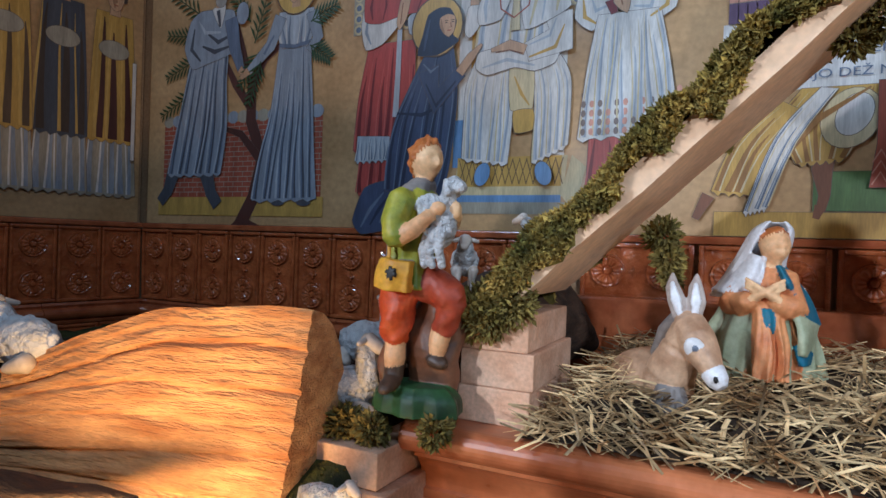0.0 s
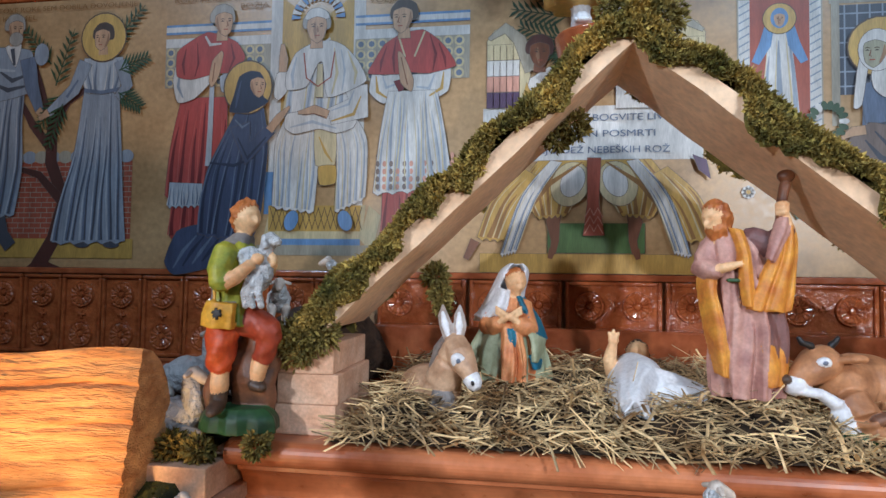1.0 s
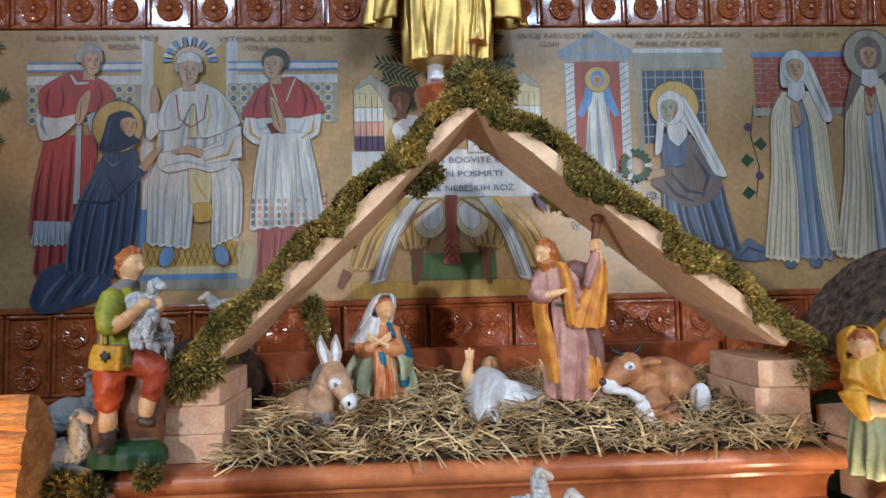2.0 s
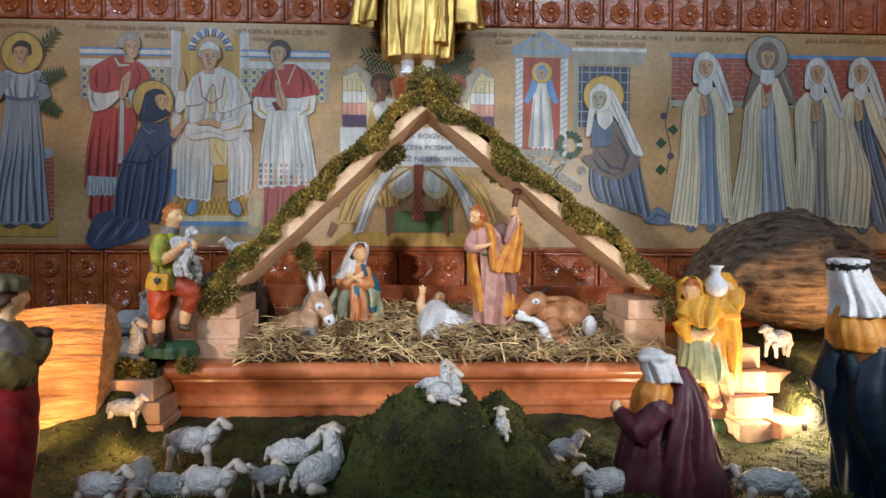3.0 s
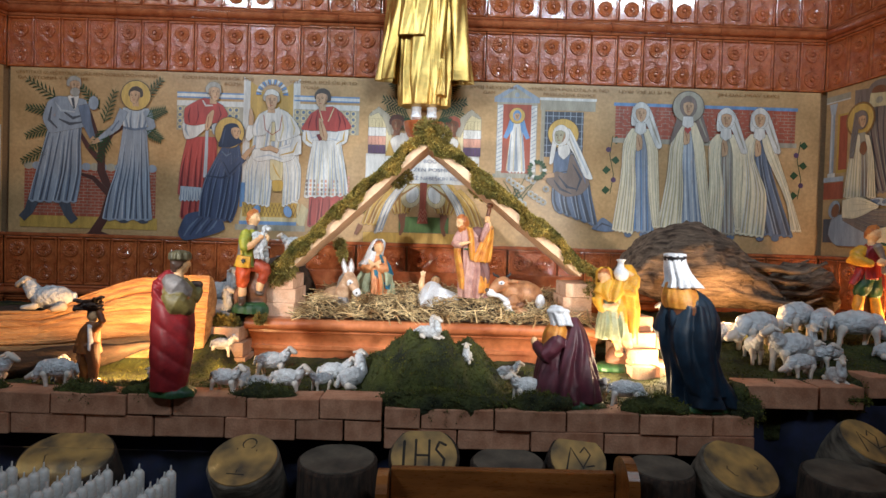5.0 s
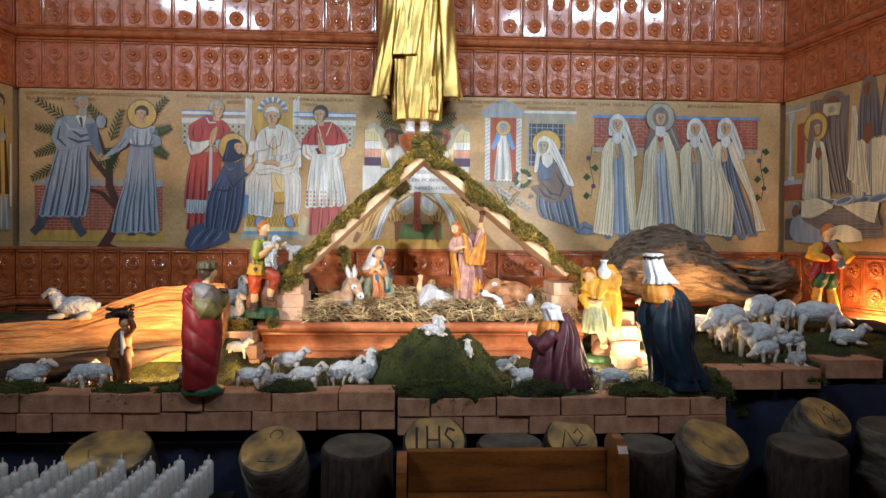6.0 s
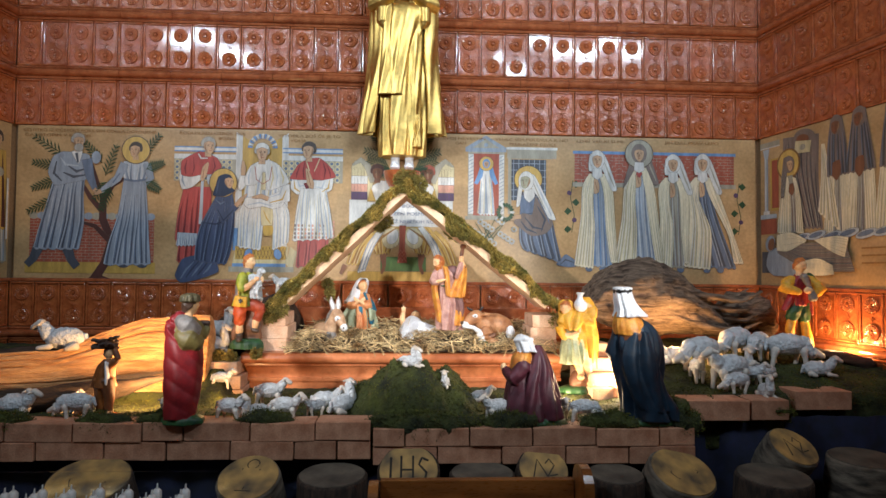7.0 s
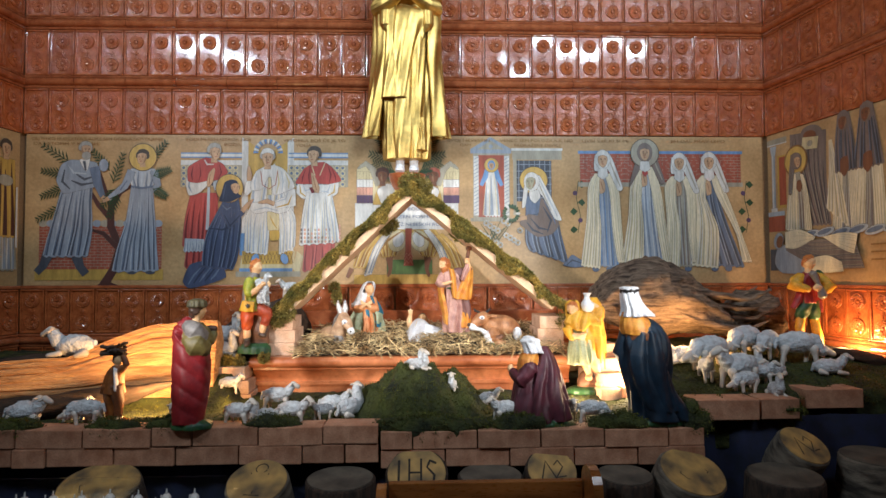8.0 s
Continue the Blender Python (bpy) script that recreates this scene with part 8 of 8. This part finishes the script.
# ---- floodlights ----
def floodlight(x, y, z, aim):
    base = thing("floodlight", "small black floodlight with a glowing lens", "lamp", look((x, y, z), aim) @ pose(0, 0, 0))
    bm = bmesh.new()
    robe(bm, [(0.0, 0, 0, 0.022, 0.022, 0), (0.02, 0, 0, 0.020, 0.020, 0), (0.045, 0, 0, 0.010, 0.010, 0)], 0, 1, 0, 20)
    part("housing", bm, BLACK, base, smooth=True)
    bm = bmesh.new()
    ball(bm, (0, 0, -0.001), (0.018, 0.018, 0.006), 0, None, 14)
    part("lens", bm, HOT, base, "glowing warm lens", smooth=True)


floodlight(1.205, 0.80, 0.93, (1.3, 0.95, 1.2))
floodlight(2.575, 0.955, 1.085, (2.45, 1.1, 1.3))
floodlight(1.545, 0.83, 0.96, (1.42, 1.0, 1.05))
floodlight(-0.40, 0.64, 0.945, (-0.8, 0.85, 1.1))


# ---- stumps, candle stand, pew ----
def stump(x, y, top, r, tilt, turn, bark, face, mark=None, oval=1.0, label="", low=0.30):
    k = 0.973
    x, y, top, r = 0.565 + (x - 0.565) * k, y - 0.055, 1.476 - (1.476 - top) * k, r * k
    st = thing("log_stump", label, "log stump", pose(x, y, top, tilt, 0, turn), "row of log stumps")
    bm = bmesh.new()
    loops = []
    for z, k in ((low - top, 1.06), (-0.12, 1.02), (-0.008, 1.0), (0.0, 0.97)):
        loops.append([(r * k * oval * math.cos(a) * (1 + 0.05 * noise.noise(Vector((math.cos(a) * 2, math.sin(a) * 2, z * 5 + x)))), r * k * math.sin(a) * (1 + 0.05 * noise.noise(Vector((math.cos(a) * 2, math.sin(a) * 2, z * 5 + x)))), z) for a in [2 * math.pi * i / 30 for i in range(30)]])
    rings(bm, loops)
    part("bark", bm, bark, st, smooth=True)
    bm = bmesh.new()
    rings(bm, [[(r * k * oval * math.cos(2 * math.pi * i / 30), r * k * math.sin(2 * math.pi * i / 30), z) for i in range(30)] for k, z in ((0.94, 0.0008), (0.93, 0.004), (0.4, 0.005), (0.02, 0.005))])
    part("sawn_face", bm, face, st, "pale sawn end grain")
    if mark:
        bm = bmesh.new()
        mark(bm, r)
        part("burnt_mark", bm, BURNT, st, "sign burnt into the wood")


def burn(bm, pts, w=0.008):
    tube(bm, [(x, y, 0.004) for x, y in pts], w * 0.36, 0, 6, 0.4)


def mark_fish(bm, r):
    burn(bm, [(-0.5 * r, 0), (-0.2 * r, 0.3 * r), (0.3 * r, 0.2 * r), (0.5 * r, -0.1 * r), (0.1 * r, -0.35 * r), (-0.4 * r, -0.25 * r), (-0.5 * r, 0)])
    burn(bm, [(-0.1 * r, 0.05 * r), (0.2 * r, 0.0)])


def mark_chalice(bm, r):
    burn(bm, [(-0.3 * r, 0.35 * r), (-0.25 * r, 0.05 * r), (0, -0.1 * r), (0.25 * r, 0.05 * r), (0.3 * r, 0.35 * r)])
    burn(bm, [(0, -0.1 * r), (0, -0.5 * r)])
    burn(bm, [(-0.25 * r, -0.55 * r), (0.25 * r, -0.55 * r)])
    burn(bm, [(0.2 * r * math.cos(a / 2), 0.55 * r + 0.2 * r * math.sin(a / 2)) for a in range(13)])


def mark_ihs(bm, r):
    burn(bm, [(-0.6 * r, -0.45 * r), (-0.6 * r, 0.45 * r)], 0.014)
    burn(bm, [(-0.25 * r, -0.5 * r), (-0.25 * r, 0.5 * r)], 0.014)
    burn(bm, [(0.15 * r, -0.5 * r), (0.15 * r, 0.5 * r)], 0.014)
    burn(bm, [(-0.25 * r, 0), (0.15 * r, 0)], 0.014)
    burn(bm, [(0.65 * r, 0.35 * r), (0.45 * r, 0.45 * r), (0.35 * r, 0.2 * r), (0.6 * r, -0.1 * r), (0.55 * r, -0.4 * r), (0.32 * r, -0.35 * r)], 0.014)


def mark_letters(bm, r):
    burn(bm, [(-0.5 * r, -0.4 * r), (-0.2 * r, 0.4 * r), (0.1 * r, -0.4 * r)], 0.010)
    burn(bm, [(0.1 * r, 0.2 * r), (0.3 * r, 0.4 * r), (0.45 * r, 0.1 * r), (0.1 * r, -0.35 * r), (0.5 * r, -0.3 * r)], 0.010)


stump(-0.53, 0.27, 0.745, 0.125, 24, 0, STUMP_BARK, STUMP_TOP, mark_fish, 1.15, "log stump with a sign burnt into its slanted face")
stump(0.01, 0.26, 0.755, 0.105, 30, -8, BIRCH, STUMP_TOP, mark_chalice, 1.05, "log stump with a chalice burnt into its slanted face")
stump(0.295, 0.27, 0.76, 0.115, 4, 0, STUMP_BARK, STUMP_GREY, None, 1.05, "dark log stump with a weathered top")
stump(0.56, 0.30, 0.765, 0.105, 42, 0, STUMP_BARK, STUMP_TOP, mark_ihs, 1.05, "log stump with letters burnt into its slanted face")
stump(0.82, 0.28, 0.76, 0.11, 5, 0, STUMP_BARK, STUMP_GREY, None, 1.05, "dark log stump with a grey weathered top")
stump(1.045, 0.31, 0.765, 0.09, 42, 6, STUMP_BARK, STUMP_TOP, mark_letters, 1.05, "log stump with letters burnt into its slanted face")
stump(1.30, 0.28, 0.755, 0.10, 4, 0, STUMP_BARK, STUMP_GREY, None, 1.0, "dark log stump with a grey weathered top")
stump(1.54, 0.27, 0.765, 0.115, 30, 20, BIRCH, STUMP_TOP, mark_fish, 1.1, "birch stump with a sign burnt into its slanted face")
stump(1.88, 0.28, 0.745, 0.125, 4, 0, STUMP_BARK, STUMP_GREY, None, 1.05, "dark log stump with a plain top")
stump(2.03, 0.40, 0.815, 0.095, 34, 20, BIRCH, STUMP_TOP, mark_letters, 1.05, "birch stump with a sign burnt into its slanted face")
stump(2.31, 0.40, 0.77, 0.12, 4, 0, BIRCH, STUMP_GREY, None, 1.1, "birch stump with a weathered top")
wall_piece("altar_step", (-1.75, 0.02, 0.0), (2.75, 0.40, 0.30), FLOORING, None, "dark stone step under the stumps", "step")


def make_candle_stand():
    rack = thing("candle_stand", "votive candle stand with rows of white candles behind an acrylic sheet", "candle stand", pose(-0.40, 0.0, 0.0))
    bm = bmesh.new()
    cuboid(bm, (-0.42, -0.26, 0.64), (0.33, 0.14, 0.665), 0.004)
    part("tray", bm, BLACK, rack, "dark metal tray")
    for x in (-0.40, 0.31):
        for y in (-0.24, 0.12):
            bm = bmesh.new()
            cuboid(bm, (x - 0.012, y - 0.012, 0.0), (x + 0.012, y + 0.012, 0.64))
            part("leg", bm, BLACK, rack)
    bm = bmesh.new()
    cuboid(bm, (-0.44, 0.150, 0.62), (0.34, 0.154, 0.815))
    pane = part("back_sheet", bm, SHEET, rack, "clear acrylic sheet")
    pane.visible_shadow = False
    bm = bmesh.new()
    tube(bm, [(0, 0, 0.674), (0, 0, 0.768)], 0.0145, 0, 14)
    body = mesh_of("candle", bm, WAX)
    bm = bmesh.new()
    tube(bm, [(0, 0, 0.774), (0.001, 0, 0.792)], [0.004, 0.002], 0, 6)
    wick = mesh_of("wick", bm, WAX)
    r = random.Random(3)
    for i in range(8):
        for j in range(9):
            c = new("candle", body)
            c.parent = rack
            c.location = (-0.36 + i * 0.088, 0.10 - j * 0.042, r.uniform(-0.006, 0.004))
            w = new("wick", wick)
            w.parent = c


make_candle_stand()


def make_pew():
    pew = thing("kneeler", "varnished wooden prayer kneeler with a rounded end panel", "kneeler", pose(0, 0, 0))
    bm = bmesh.new()
    cuboid(bm, (0.47, 0.095, 0.67), (1.10, 0.125, 0.80), 0.004)
    part("front_board", bm, PEW, pew)
    bm = bmesh.new()
    cuboid(bm, (0.47, -0.10, 0.655), (1.10, 0.115, 0.669), 0.003)
    part("shelf", bm, PEW, pew)
    for x, top in ((0.452, 0.81), (1.118, 0.86)):
        bm = bmesh.new()
        prof = [(-0.14, 0.0), (0.13, 0.0), (0.13, 0.70)]
        for k in range(9):
            a = math.pi * k / 8
            prof.append((0.055 + 0.075 * math.cos(a), top - 0.06 + 0.06 * math.sin(a)))
        prof += [(-0.03, 0.66), (-0.14, 0.62)]
        rings(bm, [[(x - 0.015, y, z) for y, z in prof], [(x + 0.015, y, z) for y, z in prof]])
        part("end_panel", bm, PEW, pew)


make_pew()


# ---- tufts of moss and loose sprigs ----
def moss_tufts():
    r = random.Random(21)
    bm = bmesh.new()
    spots = []
    while len(spots) < 26000:
        x = r.uniform(-1.3, 2.65)
        f = front(x)
        y = f + (1.0 - f) * r.random() ** 1.5
        if y > 0.93 and -0.22 < x < 1.3:
            continue
        n = Vector((0, -0.8, 0.5)) if y - f < 0.03 else Vector((0, -0.2, 1))
        spots.append(((x, y - (0.012 if y - f < 0.03 else 0), rise(x, y) - r.uniform(0, 0.012) - (r.uniform(0, 0.05) if y - f < 0.02 else 0)), n))
    while len(spots) < 32000:
        x, y = r.gauss(0.60, 0.20), r.uniform(0.31, 0.93)
        spots.append(((x, y, rise(x, y) - r.uniform(0, 0.006)), Vector((0, -0.4, 0.9))))
    sprigs(bm, spots, 0.0085, r, 0.8)
    thing("moss_tufts", "tufts of dark green moss over the ground", "moss", kind="stuff", data=mesh_of("moss_tufts", bm, MOSS_TUFT, False))
    bm = bmesh.new()
    spots = []
    for cx, cy, cz, s, n in ((-0.10, 1.05, 1.265, 0.05, 1500), (-0.06, 1.045, 1.285, 0.04, 900), (-0.31, 0.96, 1.075, 0.03, 700), (-0.25, 0.95, 1.075, 0.026, 500), (-0.14, 0.955, 1.09, 0.024, 400), (1.26, 1.06, 1.24, 0.04, 700), (0.53, 1.08, 1.905, 0.06, 1800), (0.58, 1.06, 1.885, 0.05, 1000), (1.30, 1.3, 1.20, 0.06, 500), (0.150, 1.17, 1.40, 0.026, 500), (0.158, 1.17, 1.365, 0.022, 400), (0.165, 1.17, 1.335, 0.016, 250), (0.43, 1.17, 1.715, 0.034, 800), (0.40, 1.17, 1.69, 0.026, 500)):
        for k in range(n):
            d = Vector((r.gauss(0, 1), r.gauss(0, 1), r.gauss(0, 0.8))).normalized()
            spots.append((Vector((cx, cy, cz)) + d * s * r.uniform(0.4, 1.0), d))
    sprigs(bm, spots, 0.012, r, 0.7)
    thing("moss_clumps", "yellowish clumps of dry moss on bricks and roof", "moss", kind="stuff", data=mesh_of("moss_clumps", bm, MOSS_DRY, False))


moss_tufts()


def moss_drapes():
    """Cushions of moss that hang over the front bricks."""
    r = random.Random(33)
    for cx, wide, low in ((0.60, 0.22, 0.872), (0.93, 0.10, 0.905), (-0.52, 0.10, 0.895), (-0.33, 0.07, 0.925), (1.30, 0.12, 0.90), (1.58, 0.06, 0.895), (-0.86, 0.09, 0.92), (0.05, 0.10, 0.93), (1.98, 0.07, 0.955)):
        bm = bmesh.new()
        y0 = 0.315 if cx < 1.7 else 0.41
        for v in ball(bm, (cx, y0 + 0.025, (low + 0.945) / 2), (wide, 0.038, (0.955 - low) / 2 + 0.012), 1, None, 28):
            v.co += noise.noise_vector(v.co * 24) * 0.016
        bm.normal_update()
        fs = list(bm.faces)
        spots = []
        for k in range(int(2600 * wide / 0.2)):
            f = fs[r.randrange(len(fs))]
            spots.append((f.calc_center_median() + Vector((r.uniform(-1, 1), r.uniform(-1, 1), r.uniform(-1, 1))) * 0.008, f.normal.copy()))
        sprigs(bm, spots, 0.0075, r, 0.7)
        thing("moss_cushion", "dark green moss cushion hanging over the bricks", "moss", data=mesh_of("moss_cushion", bm, [MOSS_TUFT, MOSS_DARK], False))


moss_drapes()


# ---- pieces: tiles and bricks ----
def lay_tiles():
    """Relief tiles, each a piece of its wall."""
    heights = {}
    r = random.Random(17)
    def tile(wall, u, v0, v1, turn=False):
        h = round(v1 - v0 - 0.003, 3)
        if h not in heights:
            heights[h] = relief_tile(h)
        ob = new("tile", heights[h])
        ob.parent = wall
        ob.matrix_basis = pose(u, (v0 + v1) / 2, 0, r.uniform(-1.2, 1.2), r.uniform(-1.2, 1.2), 90 if turn else 0)
    nb = 31
    step = (X1 - X0) / nb
    for v0, v1 in ROWS_UP + ROWS_LOW:
        for i in range(nb):
            u = X0 + (i + 0.5) * step
            if v0 < 1.0 and u > -0.9:
                continue
            if v0 < 1.3 and -0.1 < u < 1.15:
                continue
            tile(wall_back, u, v0, v1)
        for i in range(12):
            if v0 > 3.2 or v0 < 1.0 and i > 9:
                continue
            tile(wall_right, (i + 0.5) * TW + 0.004, v0, v1)
            tile(wall_left, -(i + 0.5) * TW - 0.004, v0, v1)
    for i in range(5):
        u = 0.005 + (i + 0.5) * 0.262 - 0.10
        tile(wall_back, u, 1.1975, 1.4535 - 0.001, True)


lay_tiles()


def brick_mesh(ln, h, d, m):
    bm = bmesh.new()
    cuboid(bm, (-ln / 2, -d / 2, -h / 2), (ln / 2, d / 2, h / 2), 0.0035)
    return mesh_of("brick", bm, m, False)


BRICKS = {}


def brick(parent, x, y, z, ln=0.24, h=0.065, d=0.12, rz=0.0, rx=0.0, ry=0.0, m=BRICK):
    key = (round(ln, 3), round(h, 3), round(d, 3), m)
    if key not in BRICKS:
        BRICKS[key] = brick_mesh(*key)
    ob = new("brick", BRICKS[key])
    ob.parent = parent
    ob.matrix_basis = pose(x, y, z, rx, ry, rz)


def lay_bricks():
    r = random.Random(8)
    edge = thing("brick_edging", "dry-laid pale bricks edging the nativity ground", "brick wall", kind="structure")
    # left stretch, two courses
    for z, cuts in ((0.902, (0.42, 0.215, -0.02, -0.26, -0.405, -0.65, -0.89, -1.03, -1.27, -1.51, -1.74)), (0.8355, (0.42, 0.295, 0.14, -0.09, -0.32, -0.54, -0.78, -0.90, -1.14, -1.38, -1.62, -1.74))):
        for a, b in zip(cuts, cuts[1:]):
            a, b = 0.565 + (a - 0.565) * 0.961, 0.565 + (b - 0.565) * 0.961
            brick(edge, (a + b) / 2, 0.358 + r.uniform(-0.006, 0.006), z + r.uniform(-0.003, 0.003), a - b - 0.005, 0.064, 0.11, r.uniform(-0.8, 0.8), 0, r.uniform(-0.7, 0.7))
    for z, cuts in ((0.882, (0.425, 0.545, 0.785, 1.02, 1.26, 1.50, 1.64)), (0.8175, (0.425, 0.665, 0.905, 1.145, 1.385, 1.64))):
        for a, b in zip(cuts, cuts[1:]):
            a, b = 0.565 + (a - 0.565) * 0.961, 0.565 + (b - 0.565) * 0.961
            brick(edge, (a + b) / 2, 0.355 + r.uniform(-0.005, 0.005), z + r.uniform(-0.002, 0.002), b - a - 0.005, 0.062, 0.11, r.uniform(-0.6, 0.6), 0, r.uniform(-0.5, 0.5))
    step = thing("brick_step", "row of bricks edging the sheep pasture", "brick wall", kind="structure")
    for x, y, z, ln, rz in ((1.73, 0.45, 0.955, 0.24, 0), (1.935, 0.46, 0.955, 0.15, 2), (2.24, 0.60, 0.962, 0.24, 1), (2.11, 0.61, 0.95, 0.01, 0), (2.60, 0.72, 0.94, 0.24, 0), (2.385, 0.64, 0.94, 0.05, 0)):
        if ln > 0.1:
            brick(step, x, y, z, ln, 0.075, 0.12, rz)
    for x0, s in ((-0.085, 1), (1.20, -1)):
        pile = thing("brick_pile", "stack of pale bricks carrying the foot of the roof", "brick pile")
        for k, (dx, w) in enumerate(((0, 0.125), (0.002, 0.125), (-0.006, 0.12))):
            brick(pile, x0 + dx * s, 1.165, 1.087 + 0.0295 + k * 0.0595, w, 0.0585, 0.235, r.uniform(-2, 2), m=BRICK_PALE)
    side = thing("brick_pile", "bricks stepped beside the altar under the shepherd", "brick pile")
    for k in range(3):
        brick(side, -0.268 - 0.004 * k, 0.995 + 0.010 * k, 0.905 + k * 0.06, (0.16, 0.15, 0.125)[k], 0.058, 0.20, 3 - k * 2, m=BRICK_PALE)
    ramp = thing("brick_pile", "brightly lit bricks stacked behind the kneeling king", "brick pile")
    for k in range(4):
        brick(ramp, 1.41, 0.93 + 0.035 * k, 0.93 + k * 0.062, 0.12, 0.06, 0.24, 8, m=BRICK_PALE)
    brick(ramp, 1.50, 0.90, 0.935, 0.11, 0.06, 0.2, 14)
    brick(ramp, 1.545, 1.05, 1.04, 0.12, 0.06, 0.22, 10)


lay_bricks()
